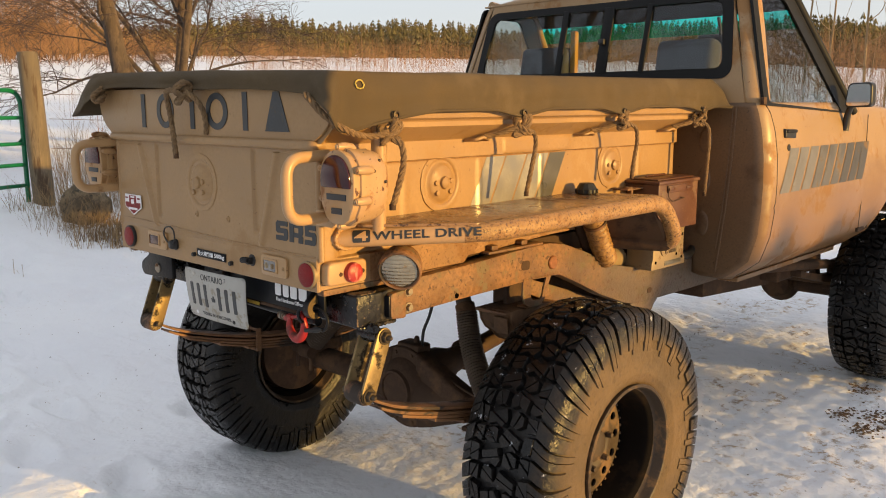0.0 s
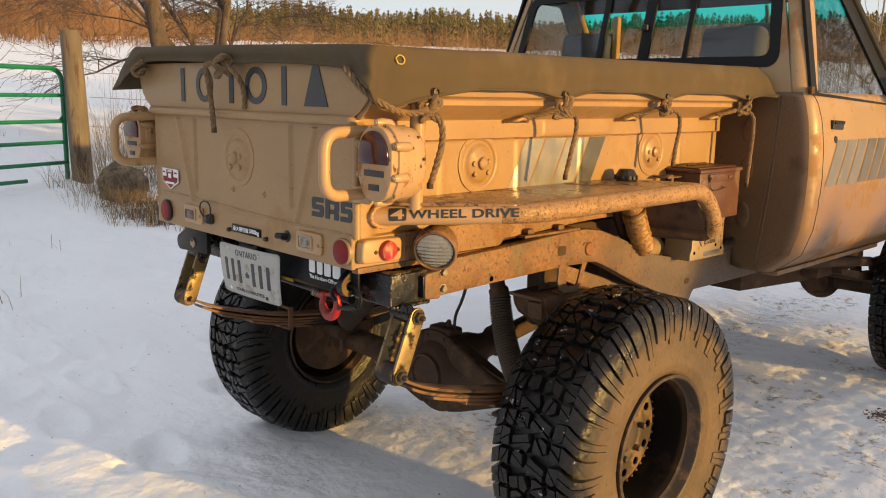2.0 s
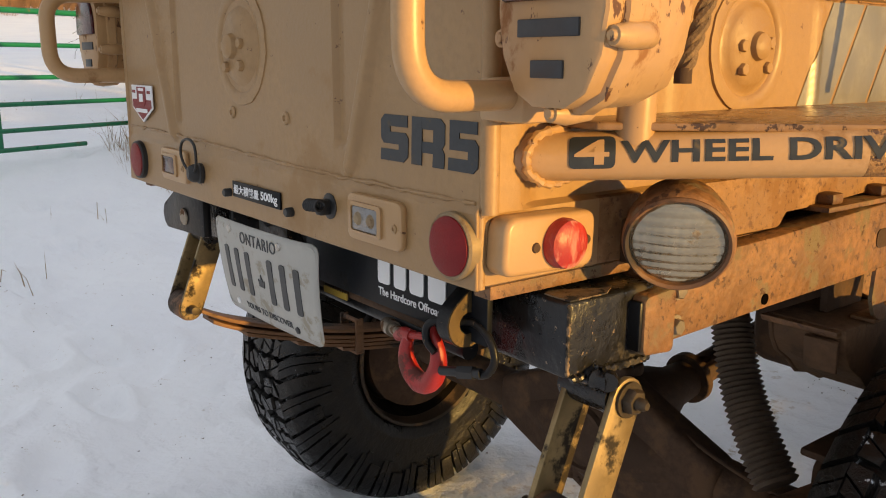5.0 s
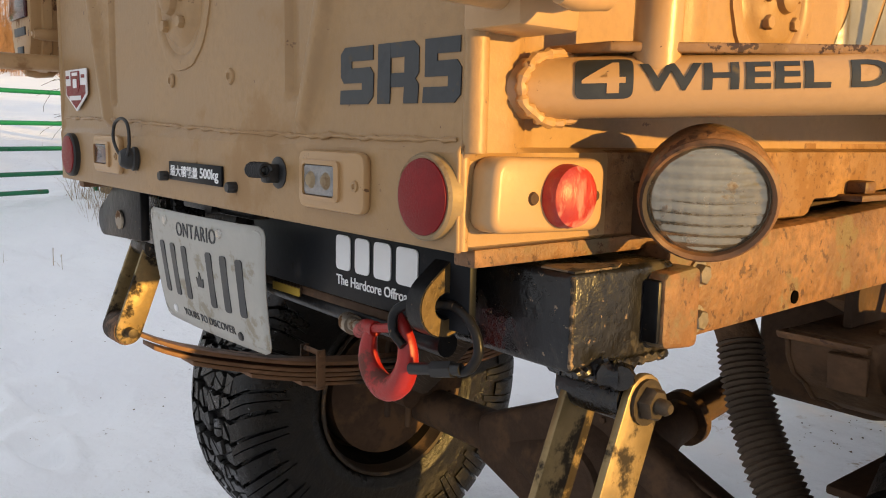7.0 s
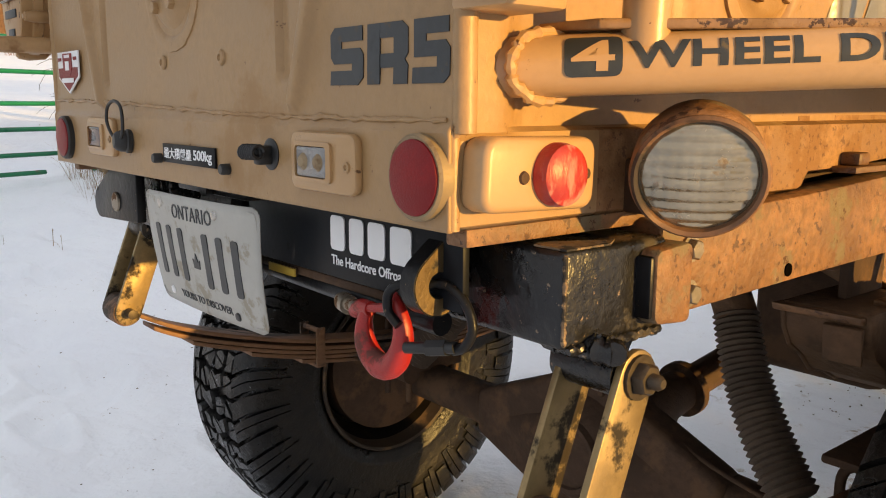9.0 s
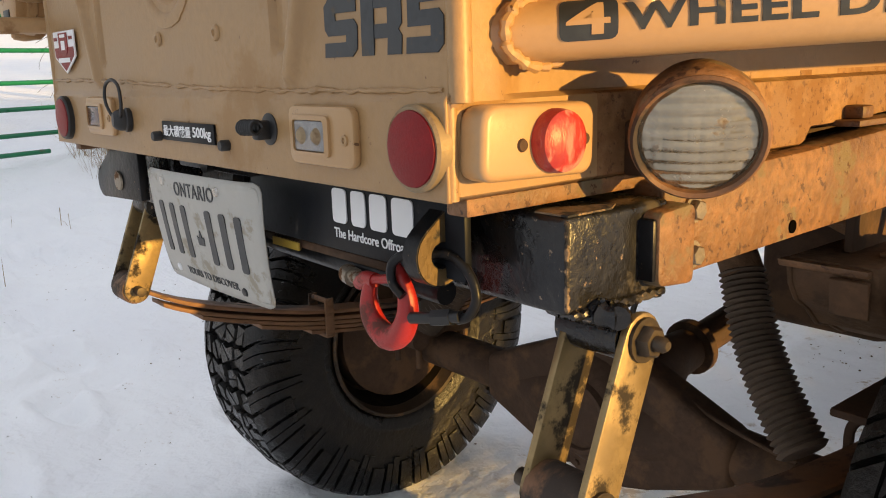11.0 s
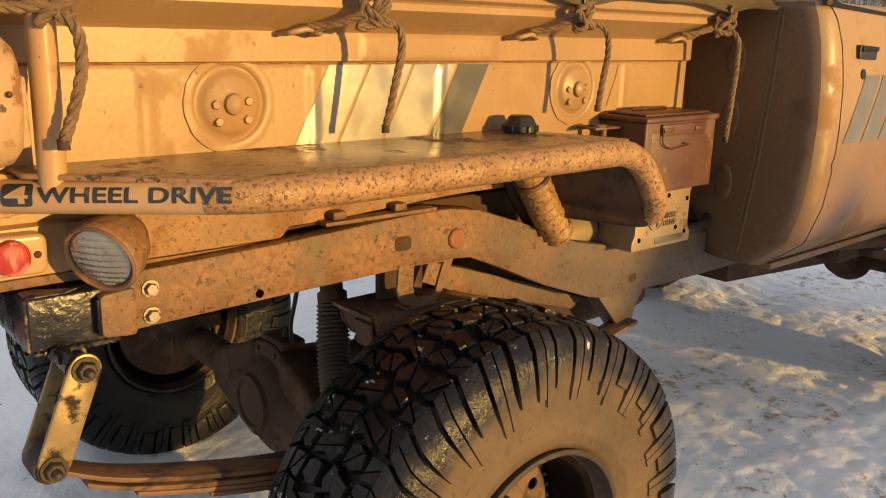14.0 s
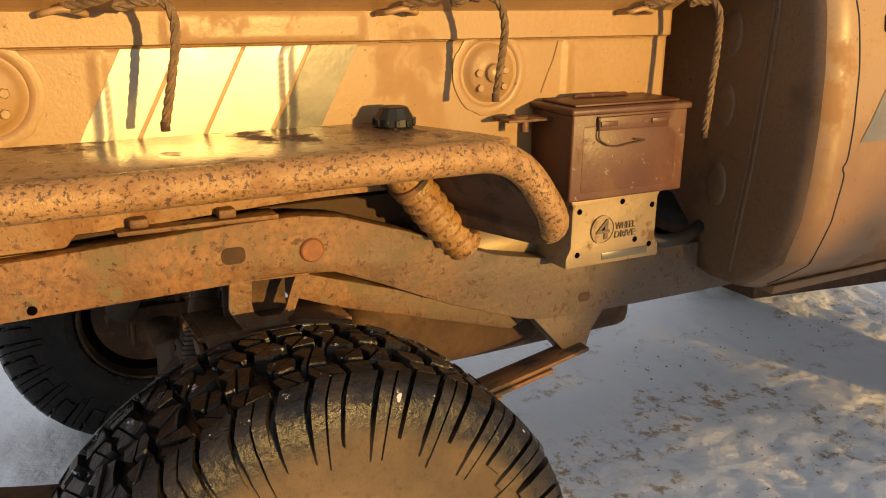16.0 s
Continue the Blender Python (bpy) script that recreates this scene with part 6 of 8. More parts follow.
part("tail_post", tube([(.070, .137, 1.132), (.078, .137, 1.40)], .019, 22), m_tan_clean, truck, "upright tan post behind the tail lamp")

# -- side marker --
mk = part("marker_box", join(prism(round_quad([(.006, 1.016), (.132, 1.012), (.134, 1.072), (.010, 1.074)], .016), "x", .0, .030, .006, 3)), m_tan_clean, bed, "tan side marker housing")
part("marker_lens", lathe([(0, .018), (.018, .017), (.024, .013), (.0255, .006), (.0255, 0), (0, 0)], (.030, .083, 1.043), (1, 0, 0), 36), m_redworn, mk, "worn red side marker lens")
for y in (.048, .119):
    part("screw", lathe([(0, 0), (.0055, 0), (.0045, .002), (0, .002)], (.030, y, 1.042), (1, 0, 0), 12), m_under, mk)

# -- round work lamp --
LC, LD = Vector((.090, .190, 1.043)), Vector((.56, -.74, -.34)).normalized()
wl = part("work_lamp", lathe([(0, -.078), (.016, -.077), (.034, -.066), (.047, -.046), (.054, -.022), (.056, 0), (.0565, .006), (.0545, .010), (.051, .010), (.0505, .004), (0, .004)], LC, LD, 52), m_frame, truck, "round rusty work lamp with a ribbed glass lens")
part("lamp_ring", lathe([(.0505, .002), (.0545, .004), (.0545, .012), (.0520, .0145), (.0490, .012), (.0485, .004)], LC, LD, 52), m_spring, wl)


def lens_front():
    u = LD.cross(Vector((0, 0, 1))).normalized()
    w = u.cross(LD)
    bm = bmesh.new()
    n, m_ = 84, 56
    rows = []
    for i in range(m_ + 1):
        r = .0490 * i / m_
        row = []
        for k in range(n):
            a = 2 * math.pi * k / n
            x, y = r * math.cos(a), r * math.sin(a)
            h = .006 + .010 * (1 - (r / .049) ** 2) + (.0019 * abs(math.sin(y * 300 + x * x * 260)) + .0003 * abs(math.sin(x * 330))) * (1 if r < .046 else 0)
            row.append(bm.verts.new(LC + u * x + w * y + LD * h))
        rows.append(row)
    for a, b in zip(rows, rows[1:]):
        for k in range(n):
            bm.faces.new((a[k], a[(k + 1) % n], b[(k + 1) % n], b[k]))
    bmesh.ops.remove_doubles(bm, verts=bm.verts, dist=1e-6)
    return bm


part("lamp_lens", lens_front(), m_lampglass, wl, "dirty ribbed glass lens", 80)
part("lamp_bracket", join(tube([LC - LD * .06, (.035, .235, 1.03)], .011, 12), box(.0, .05, .205, .25, 1.0, 1.05, .004)), m_under, wl)


# -- tail lamps with guards --
def tail_outline():
    pts = []
    for k in range(17):
        a = math.pi * k / 16
        pts.append((.061 * math.cos(a), .020 + .064 * math.sin(a)))
    pts += [(-.061, -.012), (-.055, -.045), (-.040, -.074), (-.018, -.086), (.018, -.086), (.040, -.074), (.055, -.045), (.061, -.012)]
    return pts


def tail_lamp(xc, zc, s):
    o = tail_outline()

    def ring_at(y, k, dz=0):
        return [(xc + x * k, y, zc + dz + z * k) for x, z in o]
    bm = bmesh.new()
    rings = [[bm.verts.new(p) for p in ring_at(y, k)] for y, k in ((-.031, .95), (-.029, .99), (-.020, 1.0), (-.016, .985), (-.012, .985), (-.010, 1.05), (.004, 1.06), (.006, 1.01), (.05, .99), (.074, .92), (.084, .78), (.088, .55))]
    n = len(o)
    for a, b in zip(rings, rings[1:]):
        for k in range(n):
            bm.faces.new((a[k], a[(k + 1) % n], b[(k + 1) % n], b[k]))
    bm.faces.new(rings[0])
    bm.faces.new(rings[-1][::-1])
    lamp = part("tail_lamp", bm, m_lamptan, truck, "military-style tail lamp with a dark red arched lens")
    lens = [(x * .84, .004 + (z - .004) * .86) for x, z in o if z > -.005]
    lens += [(-.051, -.002), (.051, -.002)]
    part("lens", prism([(xc + x, zc + z) for x, z in lens], "y", -.037, -.030, .003), m_lens, lamp, "dark red lens")
    part("slot", box(xc - .034, xc + .034, -.0335, -.030, zc - .030, zc - .016, .001), m_ink, lamp)
    part("slot", box(xc - .018, xc + .018, -.0335, -.030, zc - .062, zc - .048, .001), m_ink, lamp)
    for dx, dz in ((.066, .040), (-.066, .040), (.062, -.030), (-.062, -.030), (.0, -.090), (0, .090)):
        part("lug", join(tube([(xc + dx, -.026, zc + dz), (xc + dx, -.010, zc + dz), (xc + dx * .97, .016, zc + dz * .97), (xc + dx * .9, .026, zc + dz * .92)], .009, 14, radii=[.0075, .0105, .0105, .006]), lathe([(0, 0), (.0055, 0), (.004, .003), (0, .0035)], (xc + dx, -.026, zc + dz), (0, -1, 0), 10)), m_lamptan, lamp)
    for k in range(9):      # small studs over the drum
        a = -.9 + 3.6 * ((k * 7) % 9) / 9
        part("stud", lathe([(.004, 0), (.004, .002), (.0025, .0035), (0, .004)], (xc + s * .060 * math.cos(a), .014 + .0065 * k, zc + .016 + .064 * math.sin(a)), (s * math.cos(a), 0, math.sin(a)), 8), m_boltdark, lamp)
    part("mount", box(xc - .055, xc + .03, .06, .095, zc - .06, zc + .03, .006), m_lamptan, lamp)
    return lamp


tail_lamp(.118, 1.268, 1)
tail_lamp(flip(.118), 1.268, -1)
for s in (1, -1):
    def X(v, s=s):
        return v if s > 0 else flip(v)
    part("lamp_guard", tube(fillet([(X(.035), .04, 1.336), (X(.050), -.118, 1.333), (X(.050), -.118, 1.190), (X(.035), .04, 1.190)], .048, 10), .0135, 20), m_tan_clean, truck, "bent tan tube guard beside the tail lamp")
part("guard_block", box(.0, .06, -.002, .06, 1.165, 1.205, .004), m_tan_clean, truck)

# -- filler hose, cap, case on the frame --
hpts = smooth_path([(.075, 1.03, 1.145), (.068, 1.09, 1.065), (.05, 1.155, .99), (.03, 1.225, .925)], 26)
part("filler_hose", tube(hpts, .03, 24, radii=[.035 + .0036 * math.sin(k * 0.9) * smoothstep(24, 30, k) for k in range(len(hpts))]), m_tube, truck, "mud-coated ribbed filler hose")
part("breather_hose", tube([p + Vector((-.055, -.02, .0)) for p in hpts], .014, 14), m_under, truck)
part("hose_clamp", lathe([(.036, -.006), (.0405, -.005), (.0405, .005), (.036, .006)], hpts[25], hpts[26] - hpts[24], 24), m_spring, truck)
cap = part("fuel_cap", lathe([(0, 0), (.033, 0), (.0355, .003), (.0355, .015), (.033, .018), (.0245, .033), (.0215, .035), (0, .0355)], (.046, 1.070, 1.163), (0, 0, 1), 12), m_blackp, truck, "black faceted fuel cap", 20)
for k in range(12):
    part("grip", box(-.0035, .0035, .034, .0385, .003, .0155, .001, 1), m_blackp, cap).matrix_local = Matrix.Translation((.046, 1.070, 1.163)) @ Matrix.Rotation(math.pi * (k + .5) / 6, 4, "Z")
part("expansion_tank", join(lathe([(0, 0), (.045, .0), (.05, .01), (.05, .16), (.045, .17), (0, .17)], (-.065, 1.27, .885), (0, 1, 0), 30)), m_galv, truck)
CASE = [(1.425, .858), (1.425, .880), (1.435, .900), (1.435, .985), (1.428, 1.004), (1.665, 1.004), (1.655, .985), (1.655, .90), (1.667, .880), (1.667, .856)]
case = part("cast_case", prism(CASE, "x", -.02, .092, .004), m_galv, truck, "cast metal case bolted on the frame, with raised writing")
part("disc", lathe([(.030, 0), (.030, .004), (.027, .004), (.027, .0015), (0, .0015)], (.092, 1.512, .932), (1, 0, 0), 36), m_galv, case)
part("lettering", on_side(lettering("4", .034, .042, .003, bold=.01), .0935, 1.495, .911), m_frame, case)
part("lettering", on_side(lettering("WHEEL", .052, .014, .0025, bold=.01), .092, 1.545, .928), m_frame, case)
part("lettering", on_side(lettering("DRIVE", .052, .014, .0025, bold=.01), .092, 1.545, .910), m_frame, case)
part("name_strip", box(.091, .0935, 1.515, 1.635, .866, .882, .001), m_greydecal, case)
for y, z in ((1.452, .975), (1.56, .985), (1.64, .97), (1.452, .885), (1.64, .885), (1.60, .90)):
    part("hole", lathe([(0, 0), (.006, 0), (.006, .001), (0, .001)], (.092, y, z), (1, 0, 0), 14), m_hole, case)
part("loom", tube(smooth_path([(.04, 1.66, .89), (.06, 1.70, .875), (.05, 1.78, .87), (.02, 1.86, .88)], 6), .015, 14), m_blackp, truck)
# stands for the tank's sunlit tan side, lighter than the dark tank body
part("heat_shield", prism([(.92, .885), (1.30, .76), (1.45, .70), (1.40, .68), (1.0, .80), (.90, .84)], "x", -.16, -.06, .004), m_frame, truck)


# -- cab --
cab = new("cab")
cab.parent = truck
tagged(cab, "tan single cab with a dusty shaded back and sunlit door")
YB = 1.855
SX = [(.765, .165), (.80, .215), (.85, .275), (.95, .305), (1.05, .314), (1.15, .316), (1.25, .312), (1.35, .300), (1.42, .283), (1.455, .268), (1.60, .236), (1.75, .200), (1.88, .165), (1.92, .145)]


def side_x(z):
    for (a, xa), (b, xb) in zip(SX, SX[1:]):
        if z <= b:
            t = max(0, (z - a) / (b - a))
            return xa + (xb - xa) * t
    return SX[-1][1]


def back_y(z):
    return YB + max(0, z - 1.455) * .22


def cab_path(z, y_end, n_back=12, n_arc=12, n_side=60):
    x, yb, R = side_x(z), back_y(z), .060
    out = [(CX + (x - R - CX) * k / n_back, yb) for k in range(n_back)]
    for k in range(n_arc + 1):
        a = -math.pi / 2 + math.pi / 2 * k / n_arc
        out.append((x - R + R * math.cos(a), yb + R + R * math.sin(a)))
    y0 = yb + R
    for k in range(1, n_side + 1):
        out.append((x, y0 + (y_end - y0) * k / n_side))
    return out


def body_bottom(x, y):
    if y < YB + .004:
        return .775 + max(0, .140 - x) * .80 if x > -.08 else .951
    if y < 1.95:
        return .772 - .007 * smoothstep(YB, 1.95, y)
    r2_ = .60 ** 2 - (y - 3.6) ** 2
    return max(.765, .50 + math.sqrt(r2_)) if r2_ > 0 else .765


def body_top(y):
    return 1.455 if y < 2.75 else 1.455 - .10 * smoothstep(2.75, 4.3, y)


def cab_side(s):
    bm = bmesh.new()
    base = cab_path(1.15, 4.3)
    rows = []
    nz = 34
    for i in range(nz + 1):
        row = []
        for k, (x0, y0) in enumerate(base):
            zb, zt = body_bottom(x0, y0), body_top(y0)
            z = zb + (zt - zb) * i / nz
            px, py = cab_path(z, 4.3)[k]
            if py > 2.7:
                px += .02 * smoothstep(2.9, 3.2, py) * smoothstep(4.25, 4.0, py) * smoothstep(1.25, 1.05, z)
            row.append(bm.verts.new((px if s > 0 else flip(px), py, z)))
        rows.append(row)
    for a, b in zip(rows, rows[1:]):
        for k in range(len(a) - 1):
            bm.faces.new((a[k], a[k + 1], b[k + 1], b[k]))
    return bm


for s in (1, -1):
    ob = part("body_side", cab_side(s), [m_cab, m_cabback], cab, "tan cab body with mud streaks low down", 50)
    # back-facing panels take the darker copy, shade put into their colour
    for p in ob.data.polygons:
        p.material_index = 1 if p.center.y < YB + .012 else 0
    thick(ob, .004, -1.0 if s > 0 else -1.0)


def pillar(s):
    bm = bmesh.new()
    rows = []
    for z in linspace(1.453, 1.92, 20):
        p = cab_path(z, back_y(z) + .09, 12, 12, 4)
        rows.append([bm.verts.new((x if s > 0 else flip(x), y, z)) for x, y in p[12:]])
    for a, b in zip(rows, rows[1:]):
        for k in range(len(a) - 1):
            bm.faces.new((a[k], a[k + 1], b[k + 1], b[k]))
    return bm


for s in (1, -1):
    thick(part("corner_pillar", pillar(s), m_cab, cab, angle=60), .004)


def back_pt(x, z, off=0.0):
    return Vector((x, back_y(z) - off, z))


def half_loop(hb, ht, zb, zt, r):
    return round_quad([(CX - hb, zb), (CX + hb, zb), (CX + ht, zt), (CX - ht, zt)], r, 6)


outer = half_loop(side_x(1.453) - .060 - CX, side_x(1.92) - .060 - CX, 1.453, 1.92, .002)
part("rear_wall", ring_panel([back_pt(*p) for p in outer], [back_pt(*p) for p in half_loop(.640, .600, 1.556, 1.868, .055)], (0, .012, 0)), m_cab, cab)
seal = part("rear_window_seal", ring_panel([back_pt(*p, .004) for p in half_loop(.652, .612, 1.546, 1.880, .06)], [back_pt(*p, .007) for p in half_loop(.610, .572, 1.586, 1.848, .04)], (0, .014, 0)), m_rubberseal, cab, "black rubber rear window seal")
glass_bm = bmesh.new()
glass_bm.faces.new([glass_bm.verts.new(back_pt(*p, -.004)) for p in half_loop(.615, .577, 1.581, 1.853, .04)])
rg = part("rear_glass", glass_bm, m_glass, cab, "sliding rear window glass with bare trees mirrored in it")
rg.visible_shadow = False
for x, w in ((-.675, .016), (-.450, .026), (-.255, .012)):
    part("window_bar", moved(prism([(x - w, 1.575), (x + w, 1.575), (x + w * .95 + .004, 1.858), (x - w * .95 + .004, 1.858)], "y", 0, .010, .002), Matrix(((1, 0, 0, 0), (0, 1, .22, YB - 1.455 * .22 - .008), (0, 0, 1, 0), (0, 0, 0, 1)))), m_rubberseal, cab)
part("window_latch", box(-.47, -.44, 1.885, 1.90, 1.70, 1.725, .004), m_blackp, cab)


def side_pt(y, z, off=0.0, s=1):
    x = side_x(z) + off
    return Vector((x if s > 0 else flip(x), y, z))


def door_loop(yb, yt, yft, yfb, zb0, zb1, zt, r):
    return round_quad([(yb, zb0), (yfb, zb1), (yft, zt), (yt, zt)], r, 6)


for s in (1, -1):
    part("door_window_frame", ring_panel([side_pt(y, z, .003, s) for y, z in door_loop(1.882, 1.955, 2.33, 2.78, 1.445, 1.405, 1.905, .02)],
                                         [side_pt(y, z, .004, s) for y, z in door_loop(1.925, 1.985, 2.245, 2.655, 1.455, 1.418, 1.865, .03)], (-.012 if s > 0 else .012, 0, 0)), m_rubberseal, cab, "black door window frame")
    dg = bmesh.new()
    dg.faces.new([dg.verts.new(side_pt(y, z, -.004, s)) for y, z in door_loop(1.92, 1.98, 2.25, 2.66, 1.450, 1.413, 1.87, .03)])
    g = part("door_glass", dg, m_doorglass, cab, "door glass mirroring bare branches")
    g.visible_shadow = False
    # A-pillar and gutter
    part("a_pillar", tube([side_pt(2.80, 1.41, .0, s), side_pt(2.36, 1.90, .0, s), side_pt(2.0, 1.925, .0, s)], .020, 12), m_rubberseal if s > 0 else m_cab, cab)
# door seam, handle, lock, hinge
seam = [(1.897, 1.452), (1.918, 1.40), (1.932, 1.30), (1.936, 1.18), (1.936, 1.085), (1.926, 1.062), (1.934, 1.04), (1.930, .98), (1.925, .90), (1.915, .83), (1.90, .785)]


def cab_surface(y, z):
    """A point of the right side or corner at that length and height."""
    x, yb, R = side_x(z), back_y(z), .060
    if y >= yb + R:
        return Vector((x, y, z))
    t = (y - (yb + R)) / R
    return Vector((x - R + R * math.sqrt(max(0, 1 - t * t)), y, z))


part("door_seam", tube([cab_surface(p.y, p.z) for p in smooth_path([(0, y, z) for y, z in seam], 8)], .0019, 6), m_blackp, cab)
part("door_seam", tube([cab_surface(y, 1.0 + .0 * y) + Vector((0, 0, z - 1.0)) for y, z in ((2.93, 1.40), (2.94, 1.2), (2.93, 1.0), (2.91, .86))], .0019, 6), m_blackp, cab)
part("rocker", prism([(1.93, .752), (2.98, .752), (2.98, .772), (1.93, .772)], "x", .10, .186, .004), m_cab, cab)
hd = part("door_handle", prism(round_quad([(2.005, 1.322), (2.105, 1.318), (2.105, 1.352), (2.005, 1.356)], .006), "x", .296, .312, .003), m_blackp, cab, "black recessed door handle")
part("handle_lip", box(.308, .318, 2.01, 2.10, 1.340, 1.352, .003), m_rubberseal, hd)
part("door_lock", lathe([(0, 0), (.013, 0), (.013, .003), (.006, .004), (0, .002)], (.308, 2.045, 1.283), (1, 0, .1), 18), m_blackp, cab)
part("pillar_badge", box(.262, .277, 1.868, 1.895, 1.447, 1.475, .003), m_under, cab)
# nine slanted stripes on the door
for k in range(9):
    a, w = .105 * k, .088
    def st(u, v, a=a, w=w):
        z = 1.110 + .170 * v
        y = 1.965 + a + w * u + .095 * v - (.02 * v if a > .8 else 0)
        return Vector((side_x(z) + .0016, y, z))
    part("stripe", sheet(st, linspace(0, 1, 4), linspace(0, 1, 16)), m_doordecal[0 if k < 3 else 1 if k < 6 else 2], cab, "grey slanted stripe decal")
# mirror
mr = part("door_mirror", prism(round_quad([(.312, 1.432), (.424, 1.436), (.420, 1.540), (.322, 1.536)], .022, 5), "y", 2.60, 2.655, .008, 3), m_blackp, cab, "black door mirror reflecting sky and trees")
part("mirror_glass", prism(round_quad([(.319, 1.440), (.417, 1.443), (.413, 1.533), (.329, 1.530)], .018, 5), "y", 2.597, 2.601), m_mirror, mr)
part("mirror_stalk", tube(smooth_path([(.335, 2.63, 1.45), (.315, 2.65, 1.41), (.305, 2.66, 1.36), (.300, 2.66, 1.335)], 5), .013, 12, radii=[.011 + .0005 * k for k in range(16)]), m_blackp, mr)

# roof, windscreen, bonnet
roof = sheet(lambda u, v: (CX + (side_x(1.92) - CX + .0) * u, 1.952 + .40 * v, 1.915 + .055 * (1 - abs(u) ** 4) * (1 - abs(2 * v - 1) ** 5)), linspace(-1, 1, 31), linspace(0, 1, 15))
thick(part("roof", roof, m_cab, cab, angle=70), .006)


def screen_pt(u, v):
    """u across, v from the cowl up to the roof."""
    hw = (side_x(1.44) - CX - .03) * (1 - v) + (side_x(1.90) - CX - .015) * v
    return Vector((CX + hw * u, 2.83 - .49 * v + .03 * (1 - u * u), 1.435 + .475 * v))


ws = part("windscreen", sheet(lambda u, v: screen_pt(u, v * .70), linspace(-1, 1, 12), linspace(0, 1, 6)), m_glass, cab, "windscreen glass", 80)
ts = part("tinted_strip", sheet(lambda u, v: screen_pt(u, .70 + .15 * v), linspace(-1, 1, 12), linspace(0, 1, 4)), m_teal, cab, "teal sun strip across the windscreen", 80)
part("windscreen_header", sheet(lambda u, v: screen_pt(u, .85 + .15 * v), linspace(-1, 1, 12), linspace(0, 1, 4)), m_interior, cab, "dark header above the windscreen", 80)
ws.visible_shadow = ts.visible_shadow = False
hood = sheet(lambda u, v: (CX + (side_x(1.35) - CX - .02) * u, 2.82 + 1.48 * v, 1.44 - .09 * v * v + .02 * (1 - u ** 4) - .03 * abs(u) ** 6), linspace(-1, 1, 25), linspace(0, 1, 20))
thick(part("bonnet", hood, m_cab, cab, angle=70), .005)
part("front_panel", box(flip(.29), .29, 4.28, 4.33, .80, 1.36, .02, 3), m_cab, cab)
part("cab_floor", box(flip(.25), .25, 1.87, 2.95, .86, .89, .004), m_interior, cab)
part("firewall", box(flip(.26), .26, 2.80, 2.83, .88, 1.42, .004), m_interior, cab)
part("inner_arch", join(*(prism([(2.98, .85)] + [(3.6 + .605 * math.cos(a), .50 + .605 * math.sin(a)) for a in linspace(math.pi * .80, math.pi * .2, 14)] + [(4.22, .85), (4.22, .87)] + [(3.6 + .63 * math.cos(a), .50 + .63 * math.sin(a)) for a in linspace(math.pi * .2, math.pi * .8, 14)] + [(2.96, .87)], "x", *xx) for xx in ((-.10, .29), (flip(.29), flip(-.10))))), m_under, cab)
# inside: two seats, dashboard, steering wheel, mirror
for xc in (CX - .36, CX + .36):
    seat = part("seat", join(prism(round_quad([(2.10, 1.02), (2.22, 1.02), (2.08, 1.55), (2.00, 1.55)], .03), "x", xc - .22, xc + .22, .03, 3)), m_seat, cab, "grey cloth seat")
    part("headrest", moved(box(-.13, .13, -.045, .045, -.075, .075, .03, 3), Matrix.Translation((xc + .03, 2.02, 1.635)) @ Matrix.Rotation(radians(-10), 4, "X")), m_seat, seat)
    part("cushion", box(xc - .24, xc + .24, 2.16, 2.6, .95, 1.06, .03, 3), m_seat, seat)
part("dashboard", prism([(2.62, 1.12), (2.60, 1.34), (2.68, 1.40), (2.82, 1.41), (2.82, 1.12)], "x", flip(.24), .24, .02, 3), m_interior, cab)
sw = [Vector((CX - .36, 2.52, 1.36)) + Vector((.18 * math.cos(a), .05 * math.sin(a), .17 * math.sin(a))) for a in linspace(0, 2 * math.pi, 33)]
part("steering_wheel", join(tube(sw, .013, 10), tube([(CX - .54, 2.52, 1.36), (CX - .18, 2.52, 1.36)], .012, 8)), m_interior, cab)
part("rear_view_mirror", join(box(CX + .22, CX + .44, 2.42, 2.44, 1.70, 1.76, .01, 3), tube([(CX + .33, 2.43, 1.75), (CX + .33, 2.40, 1.83)], .008, 8)), m_interior, cab)
part("seat_belt", box(CX - .20, CX - .17, 2.02, 2.05, 1.30, 1.78, .008), mat("ochre_strap", (.42, .23, .04), .7, vary=.1), cab, "ochre strap")
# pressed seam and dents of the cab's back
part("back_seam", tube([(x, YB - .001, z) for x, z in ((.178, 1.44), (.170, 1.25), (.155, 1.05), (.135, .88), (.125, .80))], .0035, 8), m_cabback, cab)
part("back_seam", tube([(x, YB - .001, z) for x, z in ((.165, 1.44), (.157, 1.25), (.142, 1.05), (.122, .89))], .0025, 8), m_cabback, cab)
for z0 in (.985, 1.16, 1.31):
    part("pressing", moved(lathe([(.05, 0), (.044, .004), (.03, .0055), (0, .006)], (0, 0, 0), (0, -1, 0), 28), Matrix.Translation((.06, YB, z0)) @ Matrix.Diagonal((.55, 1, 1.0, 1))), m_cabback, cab)


